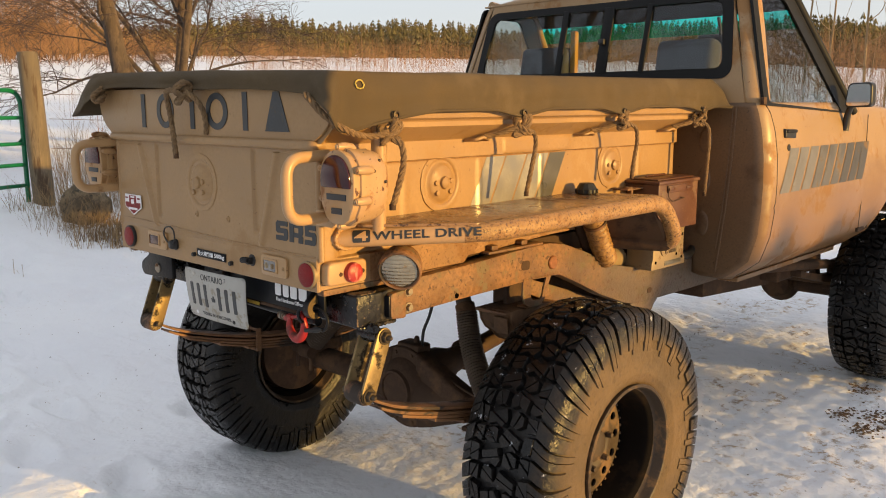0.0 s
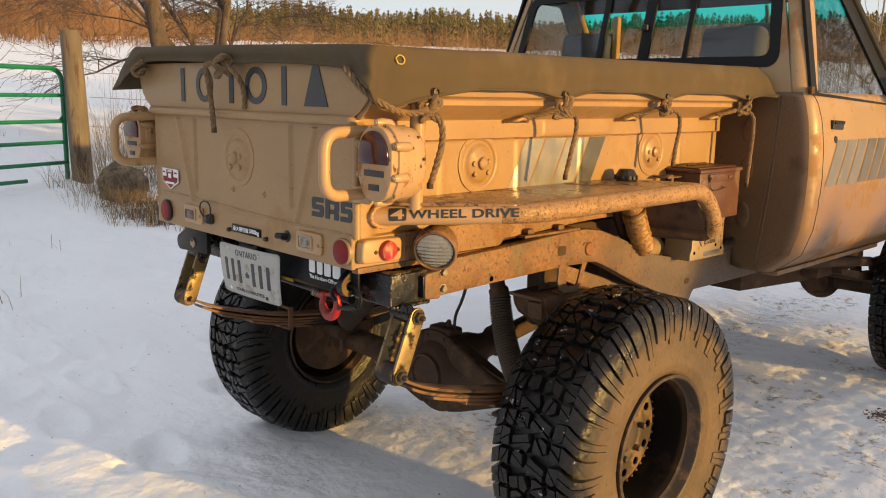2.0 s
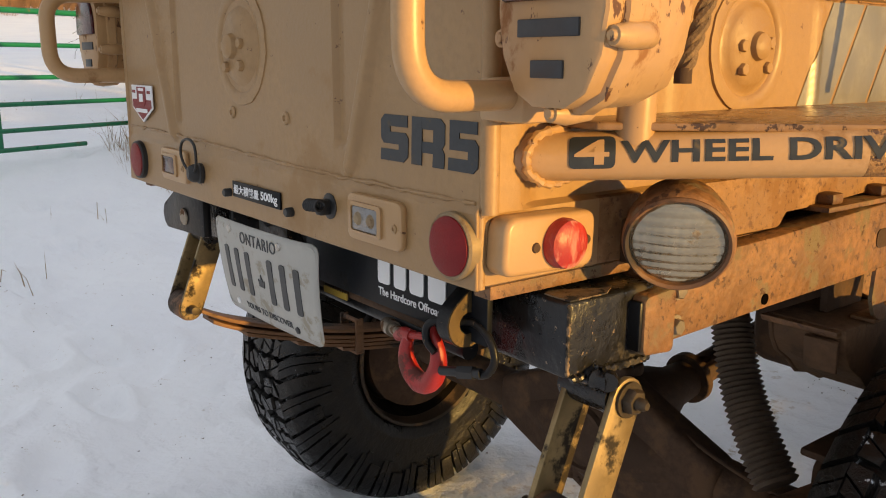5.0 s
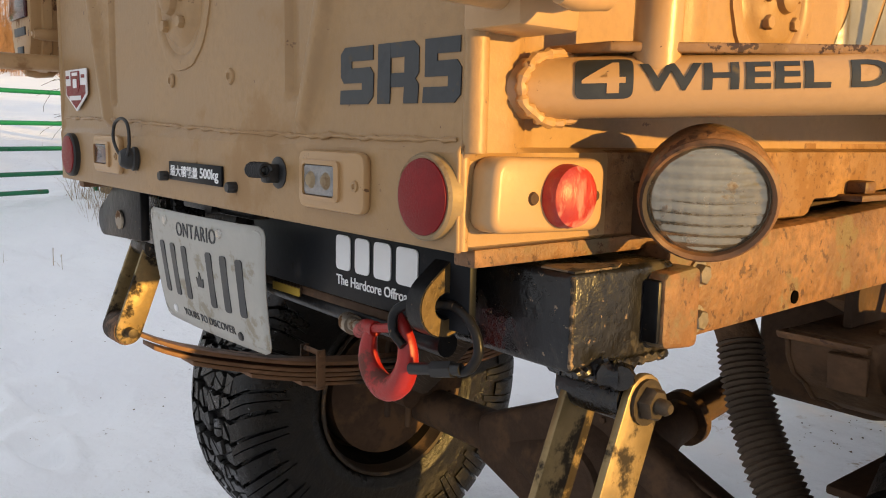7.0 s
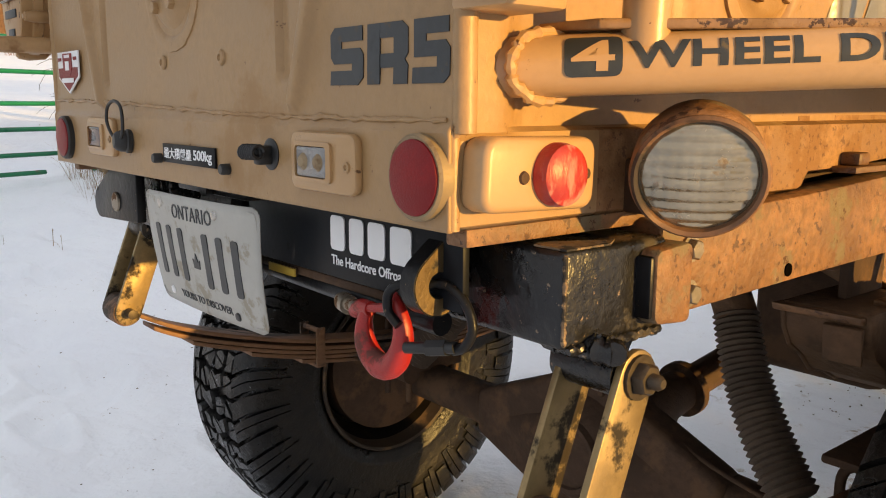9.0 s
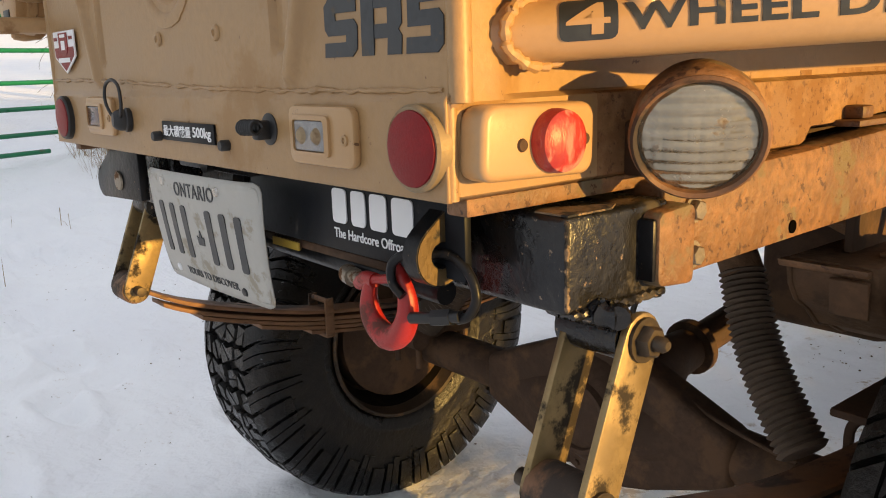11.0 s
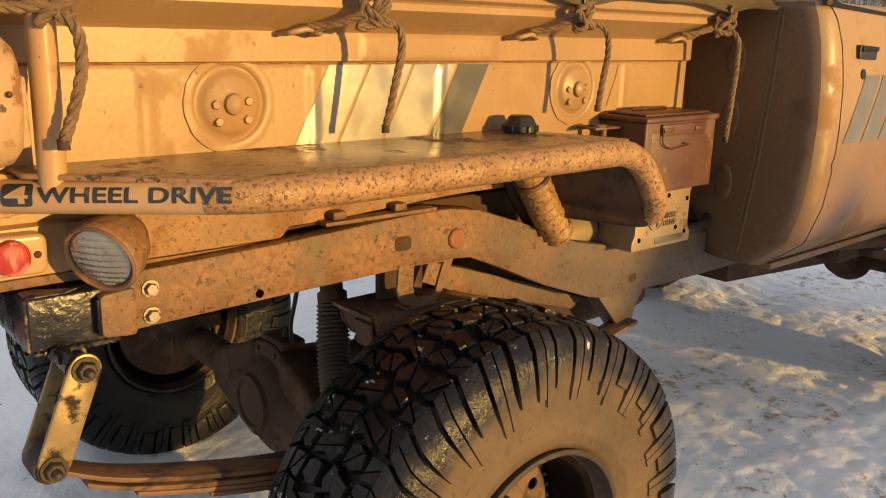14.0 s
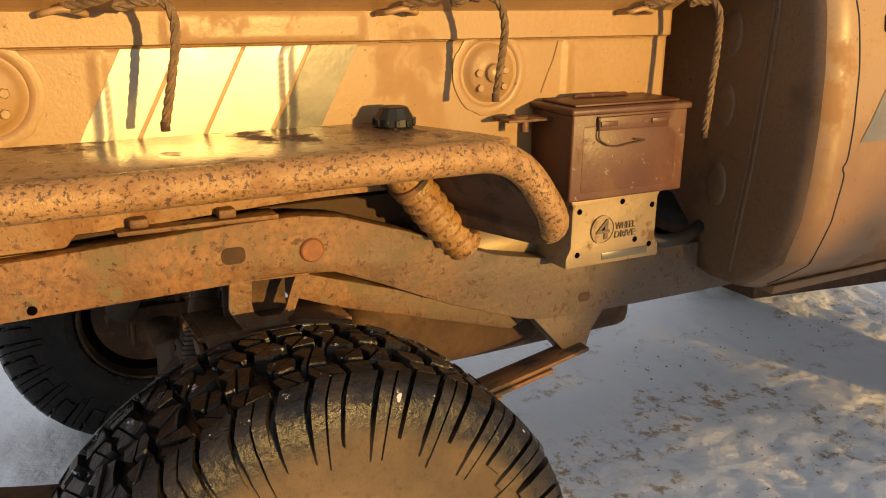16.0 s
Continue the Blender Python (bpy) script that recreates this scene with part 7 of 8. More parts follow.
# ---- tarpaulin, ropes and ammunition can ----
# the skirt's upper and lower edge, all round: over the tailgate, the near corner, the tied side, the far corner, the cab side and the other side
REAR_EDGE = [((-1.115, -.020, 1.552), (-1.275, -.030, 1.418)), ((-1.085, -.026, 1.553), (-1.165, -.055, 1.432)), ((-1.03, -.024, 1.552), (-1.035, -.050, 1.490)), ((-.95, -.022, 1.551), (-.95, -.038, 1.506)),
             ((-.72, -.020, 1.548), (-.72, -.034, 1.503)), ((-.50, -.020, 1.544), (-.50, -.036, 1.494)), ((-.28, -.020, 1.539), (-.28, -.032, 1.493)), ((-.08, -.020, 1.534), (-.07, -.032, 1.484)), ((.05, -.020, 1.530), (.035, -.036, 1.470))]
NEAR_CORNER = [((.096, -.014, 1.528), (.105, -.038, 1.432)), ((.100, .030, 1.528), (.098, .012, 1.388)), ((.101, .090, 1.528), (.116, .085, 1.402))]
EYELETS = (.150, .640, 1.160, 1.700)


def side_edge(y):
    """The tied side hangs in shallow curves, drawn down at each eyelet."""
    pull = sum(math.exp(-((y - e) / .075) ** 2) for e in EYELETS)
    return ((.101, y, 1.527 + .008 * y), (.1235 - .004 * pull, y, 1.430 + .006 * y - .017 * pull))


FAR_CORNER = [((.101, 1.77, 1.542), (.138, 1.77, 1.436)), ((.090, 1.815, 1.543), (.176, 1.83, 1.437)), ((.040, 1.832, 1.545), (.09, 1.838, 1.475))]
SKIRT = REAR_EDGE + NEAR_CORNER + [side_edge(y) for y in (.15, .27, .39, .52, .64, .77, .90, 1.03, 1.16, 1.30, 1.44, 1.58, 1.70)] + FAR_CORNER
SKIRT += [((x, 1.836, 1.547 - .005 * x), (x, 1.842, 1.50)) for x in (-.10, -.5, -1.0)] + [((-1.10, 1.80, 1.553), (-1.17, 1.82, 1.45))] + [((-1.118, y, 1.553), (-1.177, y, 1.43)) for y in (1.5, .8, .25)]


def tarp_mesh():
    tops = smooth_path([a for a, _ in SKIRT] + [SKIRT[0][0]], 9)[:-1]
    bots = smooth_path([b for _, b in SKIRT] + [SKIRT[0][1]], 9)[:-1]
    bm = bmesh.new()
    n, m_ = len(tops), 12
    rows = []
    for j in range(m_ + 1):
        t = j / m_
        row = []
        for k in range(n):
            a, b = tops[k], bots[k]
            p = a.lerp(b, t)
            out = (b - a)
            out.z = 0
            d = (out.normalized() if out.length > 1e-4 else Vector((0, -1, 0)))
            wr = noise.noise((p.x * 7, p.y * 7, p.z * 9)) * .010 + noise.noise((p.x * 22, p.y * 22, p.z * 7)) * .004
            bulge = .010 * math.sin(math.pi * min(1, t * 1.4)) if t < .7 else 0
            p = p + d * ((wr * min(1, t * 2.2)) + bulge)
            row.append(bm.verts.new(p))
        rows.append(row)
    for a, b in zip(rows, rows[1:]):
        for k in range(n):
            bm.faces.new((a[k], b[k], b[(k + 1) % n], a[(k + 1) % n]))
    # the top, drawn in towards the middle
    c = Vector((CX, .9, 1.528))
    prev = rows[0]
    for i in range(1, 13):
        t = i / 12
        ring = []
        for k in range(n):
            p = tops[k].lerp(c, t)
            p.z += .012 * noise.noise((p.x * 3, p.y * 3, .4)) - .022 * math.sin(math.pi * t) + .006 * math.sin(min(1, t * 6) * math.pi)
            ring.append(bm.verts.new(p))
        for k in range(n):
            bm.faces.new((prev[k], prev[(k + 1) % n], ring[(k + 1) % n], ring[k]))
        prev = ring
    bmesh.ops.remove_doubles(bm, verts=prev, dist=1e-4)
    return bm


tarp = thing("tarpaulin", "olive canvas tarpaulin stretched over the truck bed", "tarp")
cloth = thick(part("cloth", tarp_mesh(), m_canvas, tarp, angle=70), .003)


def skirt_at(y, z, off=.003):
    """A place on the right-hand skirt."""
    t = min(1, max(0, (1.530 - z) / .105))
    return Vector((.101 + .021 * t + .010 * math.sin(math.pi * min(1, t * 1.4)) + off, y, z))


# corner patch and stitched hem
part("hem", tube([p + Vector((0, 0, .004)) for p in smooth_path([b for _, b in SKIRT[9:27]], 9)], .0035, 8), m_canvas, tarp)
m_yellow = mat("yellow_paint", (.45, .33, .06), .7, vary=.2, bump=0)
rg_ = [skirt_at(.052 + .010 * math.cos(a), 1.498 + .010 * math.sin(a), .0055) for a in linspace(0, 2 * math.pi, 20)]
near = [v.co for v in cloth.data.vertices if v.co.x > .06 and v.co.y < .2]
rg_ = [Vector((min(near, key=lambda c: (c.y - q.y) ** 2 + (c.z - q.z) ** 2).x + .0035, q.y, q.z)) for q in rg_]
part("painted_mark", tube(rg_, .0018, 6), m_yellow, tarp, "yellow painted ring")
for y in EYELETS:
    part("eyelet", moved(lathe([(.010, -.001), (.010, .003), (.006, .004), (.005, -.001)], (0, 0, 0), (1, 0, 0), 16), Matrix.Translation(skirt_at(y, 1.428, .004))), m_boltdark, tarp, "dark metal eyelet")


def strands(path, r, turns=120.0, n=6):
    """A laid rope: three strands wound round a middle line."""
    pts = path
    bms = []
    ds = [0.0]
    for a, b in zip(pts, pts[1:]):
        ds.append(ds[-1] + (b - a).length)
    for k in range(3):
        out = []
        up = None
        for i, p in enumerate(pts):
            d = (pts[min(i + 1, len(pts) - 1)] - pts[max(i - 1, 0)]).normalized()
            if up is None:
                up = d.orthogonal().normalized()
            up = (up - d * up.dot(d)).normalized()
            s_ = d.cross(up)
            a = ds[i] * turns + k * 2.0944
            out.append(p + (up * math.cos(a) + s_ * math.sin(a)) * r * .5)
        bms.append(tube(out, r * .62, n))
    return join(*bms)


def resample(pts, step=.0035):
    out = [pts[0]]
    for a, b in zip(pts, pts[1:]):
        n = max(1, int((b - a).length / step))
        out += [a.lerp(b, (k + 1) / n) for k in range(n)]
    return out


def knot_loops(c, r, seed, turns=3.0):
    """A clumsy knot: a few loops thrown round one another."""
    rr = random.Random(seed)
    pts = []
    ph = [rr.uniform(0, 6.28) for _ in range(3)]
    n = 60
    for k in range(n):
        t = k / n
        a = 2 * math.pi * turns * t
        pts.append(c + Vector((r * .75 * math.sin(a * 1.0 + ph[0]) * .8, r * (math.cos(a) + .25 * math.sin(2.3 * a + ph[1])), r * (1.25 * math.sin(a * .67 + ph[2]) + .2 * math.cos(a)))))
    return pts


def tie_rope(name_label, eyelet, knot, tail, hook_at, seed, r=.0066, lead=None):
    ob = thing("tie_rope", name_label, "rope", "ropes tying the tarpaulin", at=tuple(knot))
    shift = Matrix.Translation(-Vector(knot))
    head = smooth_path([eyelet, eyelet + (knot - eyelet) * .5 + Vector((.006, 0, 0)), knot], 6)
    part("knot", moved(strands(resample(head[:-1] + knot_loops(knot, .020, seed) + [knot + Vector((.004, .002, -.01))]), r), shift), m_rope, ob, "bulky knot")
    part("tail", moved(strands(resample(smooth_path(tail, 10)), r), shift), m_rope, ob, "hanging rope tail")
    end = tail[-1]
    part("whipping", moved(tube([end + Vector((0, 0, .006)), end - Vector((0, 0, .008))], r * 1.05, 10), shift), m_under, ob)
    if hook_at is not None:
        for k in range(2):
            q = hook_at + Vector((0, .012 * k, -.006 * k))
            part("hitch", moved(strands(resample(smooth_path([knot, knot.lerp(q, .5) + Vector((.003, 0, -.006 + .008 * k)), q], 8)), r * .9), shift), m_rope, ob, "short hitch to the bed hook")
    if lead:
        part("lead", moved(strands(resample(smooth_path(lead, 8)), r), shift), m_rope, ob, "rope run along the corner")
    return ob


V3 = Vector
tie_rope("frayed brown rope knotted at the bed corner", V3((.122, .150, 1.428)), V3((.108, .146, 1.388)), [V3((.112, .150, 1.37)), V3((.128, .165, 1.355)), V3((.130, .168, 1.31)), V3((.124, .158, 1.26)), V3((.120, .140, 1.208))], None, 4, .0078,
         [V3((.030, -.045, 1.478)), V3((.052, -.038, 1.455)), V3((.072, -.026, 1.430)), V3((.098, .002, 1.402)), V3((.102, .05, 1.383)), V3((.104, .10, 1.378)), V3((.108, .14, 1.386))])
tie_rope("brown hemp rope knotted through a tarpaulin eyelet", V3((.123, .640, 1.428)), V3((.115, .645, 1.393)), [V3((.118, .650, 1.383)), V3((.126, .685, 1.368)), V3((.124, .694, 1.33)), V3((.116, .684, 1.26)), V3((.110, .672, 1.199))], V3((.045, .56, 1.365)), 8)
tie_rope("brown hemp rope with its tail brushing the round boss", V3((.123, 1.160, 1.432)), V3((.113, 1.172, 1.400)), [V3((.116, 1.182, 1.390)), V3((.126, 1.225, 1.375)), V3((.124, 1.243, 1.335)), V3((.116, 1.243, 1.275)), V3((.112, 1.236, 1.213))], V3((.045, 1.09, 1.368)), 15)
tie_rope("long brown hemp rope hanging in front of the cab", V3((.124, 1.700, 1.440)), V3((.102, 1.715, 1.398)), [V3((.106, 1.722, 1.39)), V3((.128, 1.738, 1.36)), V3((.130, 1.742, 1.30)), V3((.128, 1.738, 1.2)), V3((.125, 1.735, 1.116))], V3((.045, 1.62, 1.370)), 21)
rk = V3((-.50, -.052, 1.487))
ob = tie_rope("brown rope knotted over the middle of the tailgate", V3((-.50, -.035, 1.508)), rk, [V3((-.515, -.058, 1.495)), V3((-.570, -.062, 1.49)), V3((-.592, -.050, 1.465)), V3((-.592, -.040, 1.40)), V3((-.586, -.036, 1.312))], None, 31, .0074,
              [V3((-.49, -.05, 1.49)), V3((-.455, -.030, 1.455)), V3((-.452, -.016, 1.41)), V3((-.456, -.014, 1.375))])
part("loop_knot", moved(strands(resample(knot_loops(V3((-1.02, -.05, 1.485)), .015, 12, 2.0)), .008), Matrix.Translation(-rk)), m_rope, ob)
for y in (.56, 1.09, 1.62):
    part("tie_hook", tube(fillet([(.000, y - .03, 1.352), (.040, y - .03, 1.354), (.047, y + .0, 1.362), (.040, y + .03, 1.354), (.000, y + .03, 1.352)], .012), .005, 10), m_tan, bed)

# -- ammunition can --
can = thing("ammo_can", "dented brown steel ammunition can mounted beside the bed", "box", at=(.055, 1.54, 1.0045))


def can_part(name, bm, material=m_ammo, label="", parent=None):
    return part(name, moved(bm, Matrix.Translation((-.055, -1.54, -1.0045))), material, parent or can, label)


can_part("body", join(box(-.012, .123, 1.400, 1.686, 1.0045, 1.176, .005, 3), box(-.008, .1245, 1.425, 1.66, 1.02, 1.15, .004)))
lid = can_part("lid", join(box(-.017, .129, 1.394, 1.692, 1.170, 1.184, .005, 3), box(.0, .112, 1.412, 1.674, 1.184, 1.190, .004)), label="hinged lid with pressed panel")
can_part("carry_handle", tube(fillet([(.03, 1.47, 1.19), (.03, 1.475, 1.194), (.03, 1.60, 1.194), (.03, 1.605, 1.19)], .004), .004, 8), parent=lid)
can_part("latch", join(box(.124, .130, 1.455, 1.632, 1.140, 1.166, .002), box(.128, .133, 1.46, 1.50, 1.148, 1.158, .001), box(.128, .133, 1.585, 1.628, 1.148, 1.158, .001)), label="sheet steel latch")
can_part("wire_bail", tube(fillet([(.129, 1.458, 1.168), (.131, 1.456, 1.125), (.131, 1.478, 1.112), (.131, 1.50, 1.108), (.131, 1.575, 1.116), (.131, 1.545, 1.120)], .008), .0016, 8), m_under)
part("can_bracket", join(box(.0, .06, 1.30, 1.40, 1.155, 1.160, .001), lathe([(0, 0), (.018, 0), (.018, .005), (0, .006)], (.038, 1.335, 1.160), (0, 0, 1), 20), lathe([(0, 0), (.008, 0), (.008, .02), (0, .02)], (.045, 1.345, 1.135), (0, 0, 1), 10)), m_spring, truck)


# ---- gate, post, trees, grass ----
def gz(x, y):
    return ground_z(x, y)


gate = thing("farm_gate", "green tubular steel farm gate half sunk in snow", "gate", at=(GATE_R.x, GATE_R.y, gz(GATE_R.x, GATE_R.y)))
GZ = 1.607
LONG = 3.6


def gp(s, dz):
    p = GATE_R + GATE_DIR * s
    return Vector((p.x, p.y, GZ - dz))


def gate_part(name, bm, label=""):
    return part(name, moved(bm, Matrix.Translation(-gate.location)), m_green, gate, label)


for dz in (.270, .531, .744, .955):
    gate_part("bar", tube([gp(.0, dz), gp(LONG, dz)], .020, 12))
gate_part("outer_frame", tube(fillet([gp(0, 1.16), gp(0, 0), gp(LONG, 0), gp(LONG, 1.16)], .16, 10), .024, 14), "bent green end frame")
gate_part("bottom_bar", tube([gp(.5, 1.110), gp(LONG, 1.110)], .020, 12), "rusty bottom rail in the snow")
for s in (1.31, 2.6):
    gate_part("upright", moved(box(-.038, .038, -.012, .012, -1.110, 0, .004), Matrix.Translation(gp(s, 0)) @ Matrix.Rotation(math.atan2(GATE_DIR.y, GATE_DIR.x), 4, "Z")))
gate_part("latch_plate", moved(prism([(.0, 0), (.09, .0), (.0, .08)], "y", -.006, .006), Matrix.Translation(gp(.0, .531)) @ Matrix.Rotation(math.atan2(GATE_DIR.y, GATE_DIR.x), 4, "Z")))

post = thing("fence_post", "weathered round wooden fence post beside the gate", "post", at=(-7.32, 2.15, gz(-7.32, 2.15)))
PH = 1.985 - gz(-7.32, 2.15)
pb = lathe([(0, -.3), (.104, -.3), (.102, .5), (.099, 1.0), (.097, PH - .03), (.090, PH), (0, PH + .004)], (0, 0, 0), (.02, -.04, 1), 30)
for v in pb.verts:
    a = math.atan2(v.co.y, v.co.x)
    k = 1 + .05 * noise.noise((math.cos(a) * 2, math.sin(a) * 2, v.co.z * .8)) + .02 * math.sin(a * 9)
    v.co.x, v.co.y = v.co.x * k, v.co.y * k
part("timber", pb, m_post, post, angle=60)
part("wire", join(*(tube(smooth_path([(0.0, .11, h), (.6, 1.2, h - .03), (1.5, 3.0, h)], 4), .003, 5) for h in (.55, .85, 1.1))), m_bolt, post, "slack fence wire")

rock = thing("field_rock", "brown mossy boulder in dry grass", "rock", at=(-6.34, 2.14, gz(-6.34, 2.14)))
rb = bmesh.new()
bmesh.ops.create_icosphere(rb, subdivisions=4, radius=1)
for v in rb.verts:
    k = 1 + .34 * noise.noise(v.co * 1.3) + .14 * noise.noise(v.co * 4) + .05 * noise.noise(v.co * 11)
    v.co = Vector((v.co.x * .17 * k, v.co.y * .21 * k, v.co.z * .21 * k + .10))
part("stone", rb, m_rock, rock, angle=60)


def tree_mesh(h, trunk_r, seed, lean=(0, 0), first=.35, forks=3, droop=0.0, depth=5, twig=.004):
    """A leafless tree grown limb by limb: trunk and limbs in one mesh, fine twigs in another."""
    r = random.Random(seed)
    limbs, vs, fs = [], [], []

    def grow(p, d, length, rad, level):
        n = 6 if level < 2 else 4
        pts = [p]
        radii = [rad]
        dd = d.copy()
        for k in range(n):
            dd = (dd + Vector((r.uniform(-1, 1), r.uniform(-1, 1), r.uniform(-.6, .8) - droop * (level > 1))) * (.10 + .05 * level)).normalized()
            pts.append(pts[-1] + dd * length / n)
            radii.append(rad * (1 - .55 * (k + 1) / n))
        if rad > .012 and level < 4:
            limbs.append((pts, radii))
        else:
            for a, b, ra, rb_ in zip(pts, pts[1:], radii, radii[1:]):
                stick(vs, fs, a, b, max(ra, twig), max(rb_, twig * .6))
        if level >= depth:
            return
        kids = forks + (1 if level > 0 else 2)
        for k in range(kids):
            t = r.uniform(first if level == 0 else .25, 1.0)
            i = min(n - 1, int(t * n))
            base = pts[i].lerp(pts[i + 1], t * n - i)
            axis = Vector((r.uniform(-1, 1), r.uniform(-1, 1), r.uniform(-.15, .7)))
            nd = (dd * .55 + axis.normalized() * .85).normalized()
            grow(base, nd, length * r.uniform(.45, .72), radii[i] * r.uniform(.42, .62), level + 1)
        grow(pts[-1], (dd + Vector((r.uniform(-.4, .4), r.uniform(-.4, .4), .2))).normalized(), length * .6, radii[-1] * .9, level + 1)

    grow(Vector((0, 0, -.3)), Vector((lean[0], lean[1], 1)).normalized(), h, trunk_r, 0)
    wood = join(*(tube(smooth_path(p, 2), .1, 10 if q[0] > .05 else 6, radii=[q[min(len(q) - 1, i // 2)] + (q[min(len(q) - 1, i // 2 + 1)] - q[min(len(q) - 1, i // 2)]) * (i % 2) / 2 for i in range(len(smooth_path(p, 2)))]) for p, q in limbs))
    return wood, vs, fs


def bare_tree(label, x, y, h, tr, seed, **kw):
    t = thing("bare_tree", label, "tree", at=(x, y, gz(x, y)))
    wood, vs, fs = tree_mesh(h, tr, seed, **kw)
    part("trunk", wood, m_bark, t, "rough bark trunk and limbs", 60)
    tw = raw_mesh("twig_crown", vs, fs, m_twig)
    tw.parent = t
    tagged(tw, "bare twigs", kind="stuff")
    return t


x, y = polar(-63.3, 13.5)
bare_tree("leafless willow with a thick leaning trunk", x, y, 5.0, .17, 11, lean=(-.08, -.12), first=.55, forks=2, droop=.25)
x, y = polar(-62.0, 15.5)
bare_tree("leafless many-stemmed tree with drooping twigs", x, y, 4.2, .12, 23, lean=(.06, .10), first=.12, forks=4, droop=.5)
x, y = polar(-61.3, 14.2)
bare_tree("leafless slender tree leaning over the field", x, y, 4.6, .085, 37, lean=(.10, .08), first=.30, forks=3, droop=.35)
# trees to the side whose branches show mirrored in the glass
bare_tree("large leafless tree mirrored in the cab glass", 3.9, 12.8, 3.4, .16, 51, first=.2, forks=3, depth=5, twig=.006)
bare_tree("large leafless tree mirrored in the cab glass", 6.2, 15.5, 4.4, .2, 52, first=.2, forks=3, depth=5, twig=.006)
bare_tree("large leafless tree mirrored in the cab glass", -5.3, -5.0, 5.0, .24, 67, first=.2, forks=3, depth=5, twig=.006)
# saplings ahead
for az, d, h, sd in ((-20.5, 13, 3.2, 71), (-19.2, 14, 3.4, 73), (-17.0, 12.5, 3.6, 79), (-16.2, 15, 3.0, 83)):
    x, y = polar(az, d)
    t = thing("sapling", "thin leafless sapling standing in brown scrub", "tree", "saplings", at=(x, y, gz(x, y)))
    r = random.Random(sd)
    stem = smooth_path([(0, 0, -.2), (r.uniform(-.1, .1), 0, h * .4), (r.uniform(-.2, .2), r.uniform(-.1, .1), h * .8), (r.uniform(-.2, .2), 0, h * 1.2)], 5)
    part("trunk", tube(stem, .02, 7, radii=[.024 * (1 - .8 * k / len(stem)) for k in range(len(stem))]), m_straw, t)
    for k in range(9):
        i = r.randrange(4, len(stem) - 1)
        a = r.uniform(0, 6.28)
        L = r.uniform(.3, .8)
        part("branch", tube(smooth_path([stem[i], stem[i] + Vector((math.cos(a) * L * .4, math.sin(a) * L * .4, L * .25)), stem[i] + Vector((math.cos(a) * L * .7, math.sin(a) * L * .7, L))], 4), .006, 5, radii=[.008 * (1 - .8 * q / 9) for q in range(9)]), m_straw, t)


def grass_stuff(name, label, spots, seed, material=m_straw):
    r = random.Random(seed)
    vs, fs = [], []
    for cx, cy, rad, n, h in spots:
        for _ in range(n):
            a, d = r.uniform(0, 6.28), rad * math.sqrt(r.random())
            x, y = cx + d * math.cos(a), cy + d * math.sin(a)
            z = gz(x, y) - .02
            hh = h * r.uniform(.4, 1.15)
            le = Vector((r.uniform(-1, 1), r.uniform(-1, 1), 0)) * hh * r.uniform(.2, 1.3)
            w = r.uniform(.0014, .0032)
            sd = Vector((-math.sin(a), math.cos(a), 0)) * w
            p0, p1, p2 = Vector((x, y, z)), Vector((x, y, z + hh * .6)) + le * .35, Vector((x, y, z + hh)) + le
            if r.random() < .3:
                p2.z -= hh * .5
            b = len(vs)
            vs.extend(tuple(q) for q in (p0 - sd, p0 + sd, p1 + sd * .8, p1 - sd * .8, p2))
            fs.extend([(b, b + 1, b + 2, b + 3), (b + 3, b + 2, b + 4)])
    return tagged(raw_mesh(name, vs, fs, material), label, "grass", kind="stuff")


grass_stuff("matted_grass", "dark brown matted grass under the boulder", [(-5.85, 2.05, .30, 420, .16), (-5.45, 2.2, .32, 620, .17), (-5.05, 2.4, .30, 330, .15), (-6.55, 2.9, .40, 420, .30), (-6.0, 3.1, .4, 300, .26)], 90, m_strawdark)
grass_stuff("dry_grass", "long straw-coloured dry grass poking through snow", [(-6.2, 2.0, .45, 260, .36), (-5.7, 2.15, .5, 420, .30), (-5.2, 2.4, .45, 320, .26), (-6.7, 2.3, .5, 160, .42), (-7.2, 2.0, .35, 70, .36), (-7.2, 3.2, .9, 350, .75), (-5.4, 2.9, .6, 260, .35), (-7.9, 2.7, .5, 120, .9),
                        (-8.6, 3.6, 1.0, 260, .8), (-6.0, 3.6, 1.2, 500, .6)], 91)
grass_stuff("weed_stalks", "scattered dry weed stalks in the snow field", [(-9.5, 3.6, .5, 90, .95)] + [(random.Random(k).uniform(-14, -3.5), random.Random(k + 50).uniform(-3, 5), .25, 5, .22) for k in range(26)], 95)
r_ = random.Random(8)
vs, fs = [], []
for _ in range(190):
    az, d = r_.uniform(-68, -40), r_.uniform(13, 26)
    x, y = polar(az, d)
    rng_h = r_.uniform(.8, 1.7)
    add_bare(vs, fs, x, y, gz(x, y), rng_h, .4, 8, .004)
for _ in range(700):
    az, d = r_.uniform(-30, 8), r_.uniform(11, 40)
    x, y = polar(az, d)
    add_bare(vs, fs, x, y, gz(x, y), r_.uniform(.8, 2.2), .55, 12, .0035)
for _ in range(1500):     # rusty brush across the near edge of the field
    az, d = r_.uniform(-57, 10), r_.uniform(34, 62)
    x, y = polar(az, d)
    add_bare(vs, fs, x, y, gz(x, y), r_.uniform(.9, 2.2) * (.6 + .4 * d / 62), .55, 9, .0045)
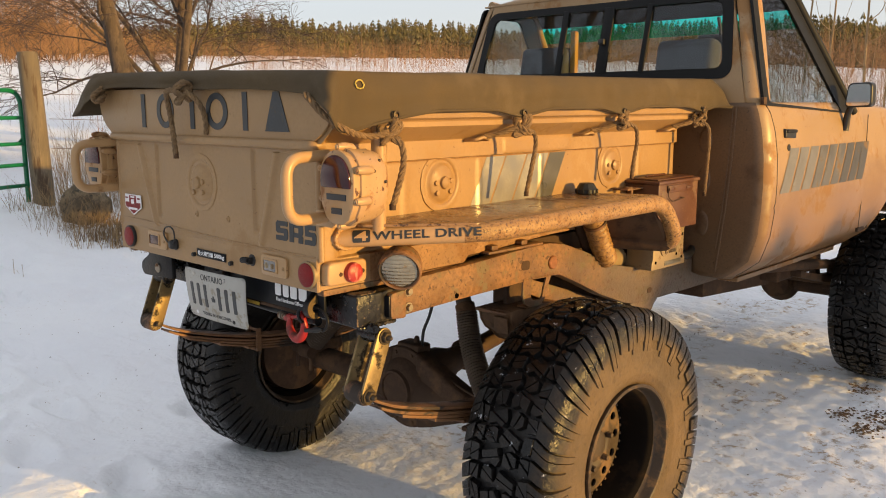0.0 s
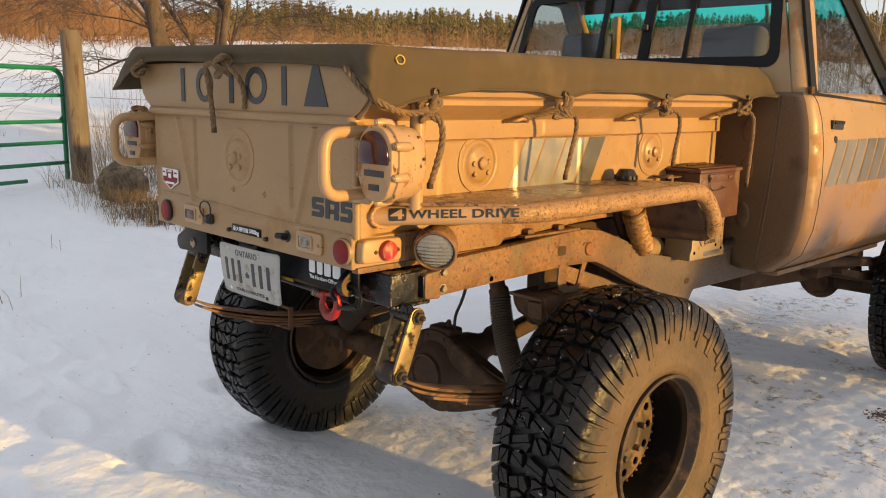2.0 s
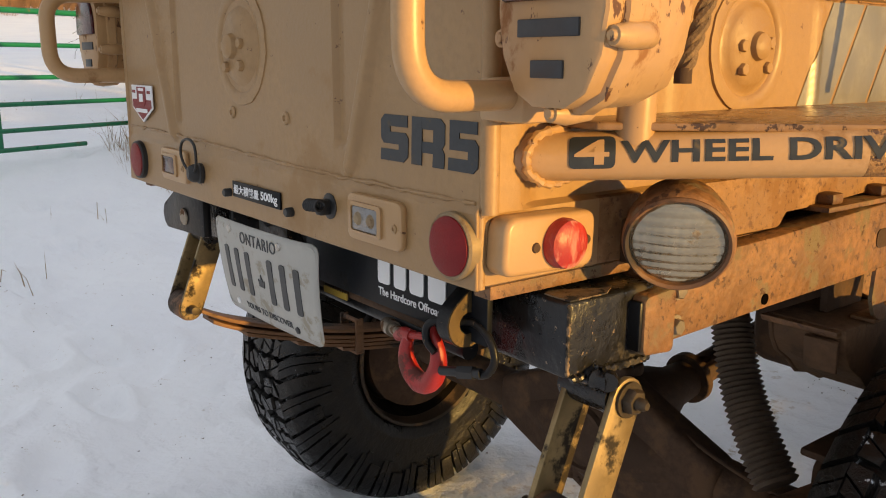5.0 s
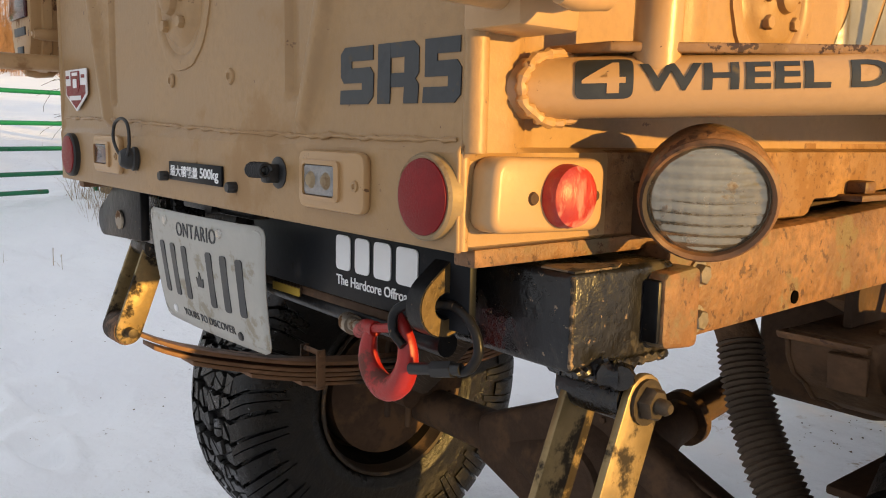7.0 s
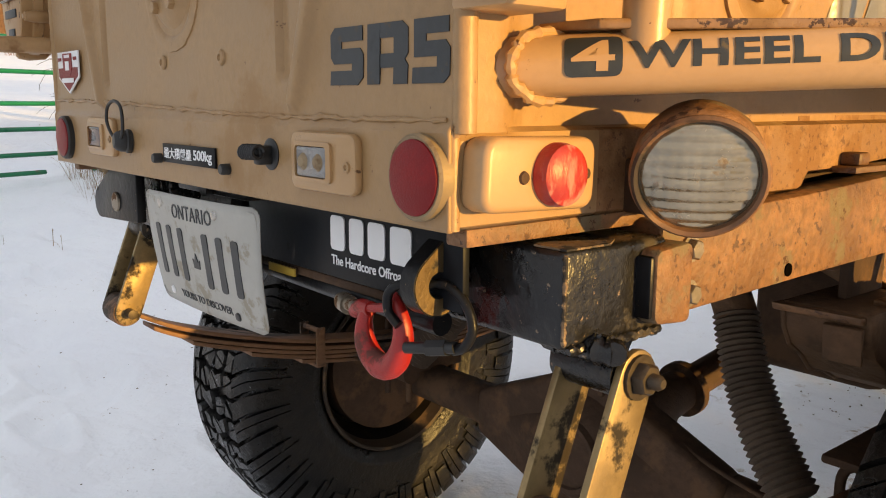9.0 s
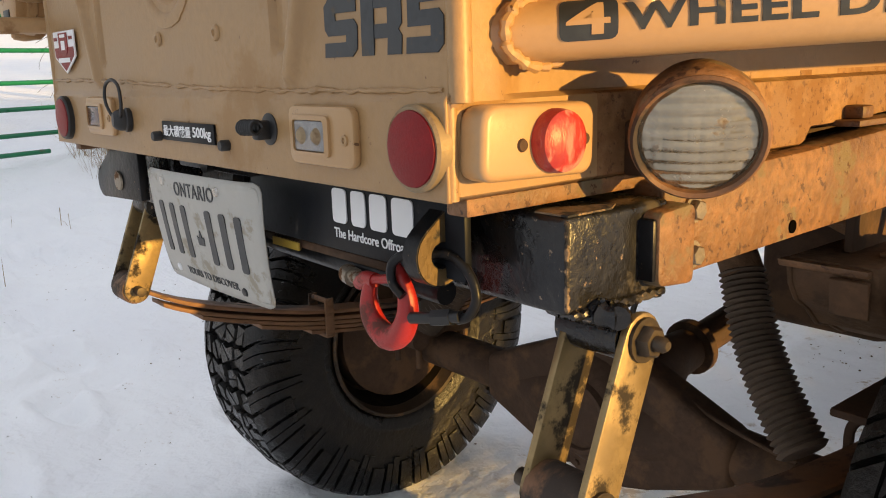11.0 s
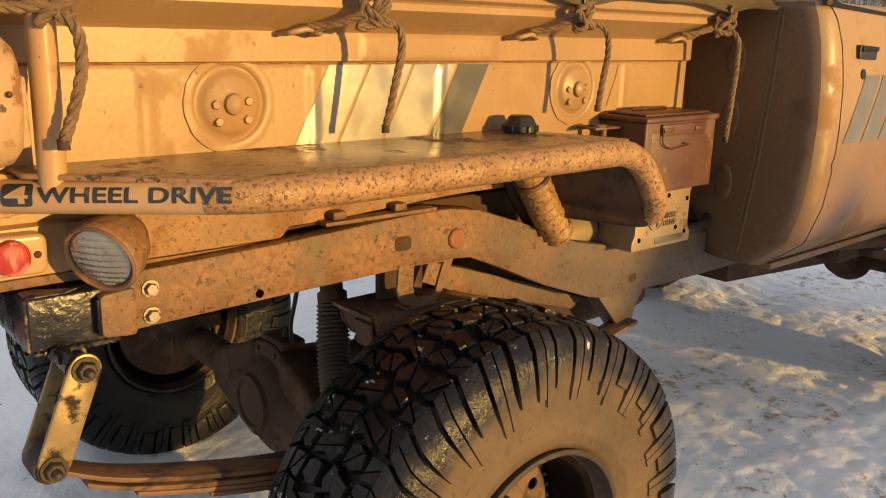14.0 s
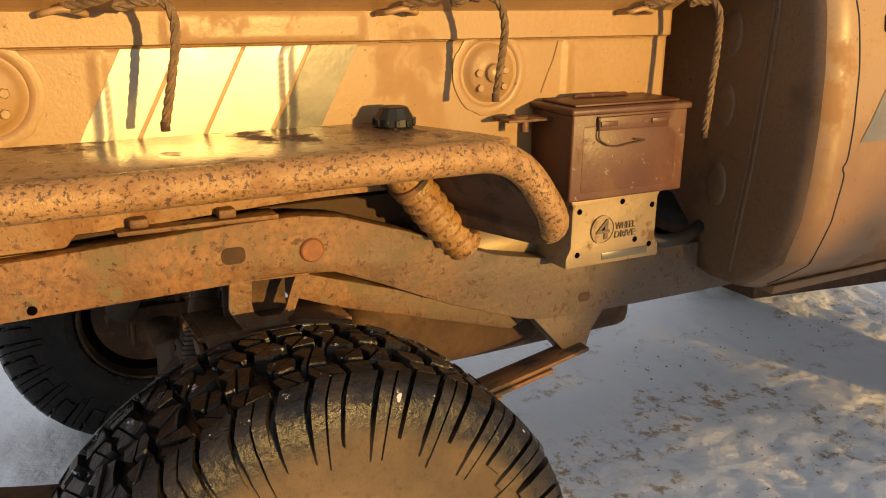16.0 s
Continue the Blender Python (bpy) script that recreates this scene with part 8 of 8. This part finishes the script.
for _ in range(110):      # unseen thicket added towards the sun to cast broken shade
    a, d = r_.uniform(0, 6.28), 1.3 * math.sqrt(r_.random())
    x, y = 11.0 + d * math.cos(a), 8.4 + d * math.sin(a)
    add_bare(vs, fs, x, y, gz(x, y), r_.uniform(2.8, 4.6), .32, 14, .009)
tagged(raw_mesh("bare_brush", vs, fs, m_bush), "tangled leafless brown brush along the fence line, with an unseen shading thicket", "bush", kind="stuff")

# row of young spruces towards the sun, unseen, added to shade the snow
hv, hf = [], []
for k in range(46):
    x = r_.uniform(12.8, 17.0)
    y = .25 * x - 1.12 - 9.5 * (k / 46) + r_.uniform(-.12, .12)
    add_conifer(hv, hf, x, y, gz(x, y) - .3, r_.uniform(2.6, 4.4), r_.uniform(.7, 1.0))
for k in range(43):       # low unseen seedlings, added to block sun passing under the truck
    x = r_.uniform(11.0, 13.0)
    low = k < 4
    y = .25 * x + (r_.uniform(-.5, .12) if low else r_.uniform(1.62, 3.1))
    if low:
        add_conifer(hv, hf, x, y, gz(x, y) - .05, .121 * x * r_.uniform(.90, 1.03), r_.uniform(.30, .45))
    else:                 # bare stem below a short crown
        add_conifer(hv, hf, x, y, gz(x, y) + .098 * x, .072 * x * r_.uniform(.85, 1.05), r_.uniform(.34, .48))
        stick(hv, hf, (x, y, gz(x, y) - .05), (x, y, gz(x, y) + .11 * x), .022, .014)
tagged(raw_mesh("spruce_row", hv, hf, m_conifer), "row of young dark green spruces, added unseen to cast shade", "trees", kind="stuff")

# clods of frozen earth and snow crumbs on the track
vs, fs = [], []


def clod(x, y, s):
    z = gz(x, y)
    b = len(vs)
    for dx, dy, dz in ((1, 0, 0), (-1, 0, 0), (0, 1, 0), (0, -1, 0), (0, 0, 1), (0, 0, -1)):
        k = r_.uniform(.5, 1.1) * s
        vs.append((x + dx * k, y + dy * k, z + dz * k * .6 + .2 * s))
    for t in ((0, 2, 4), (2, 1, 4), (1, 3, 4), (3, 0, 4), (2, 0, 5), (1, 2, 5), (3, 1, 5), (0, 3, 5)):
        fs.append(tuple(b + q for q in t))


for _ in range(260):
    clod(r_.gauss(1.1, .6), r_.uniform(.8, 6), r_.uniform(.002, .007))
for cx, cy, sp in ((.285, 3.26, .035), (.33, 2.83, .03), (.465, 2.92, .05), (.48, 2.67, .03), (.55, 2.85, .05), (-.35, .25, .06)):
    for _ in range(110):
        clod(r_.gauss(cx, sp), r_.gauss(cy, sp * 1.6), r_.uniform(.003, .012))
for _ in range(120):      # crumbs along the tracks
    clod(r_.gauss(-.92, .10), r_.uniform(2.5, 5.0), r_.uniform(.002, .007))
    clod(r_.gauss(-.14, .12), r_.uniform(2.1, 3.4), r_.uniform(.0015, .005))
for _ in range(140):
    clod(r_.uniform(-4, -.2), r_.uniform(-1.2, 1.2), r_.uniform(.002, .006))
tagged(raw_mesh("earth_clods", vs, fs, m_earth), "scattered brown clods of frozen earth", "dirt", kind="stuff")
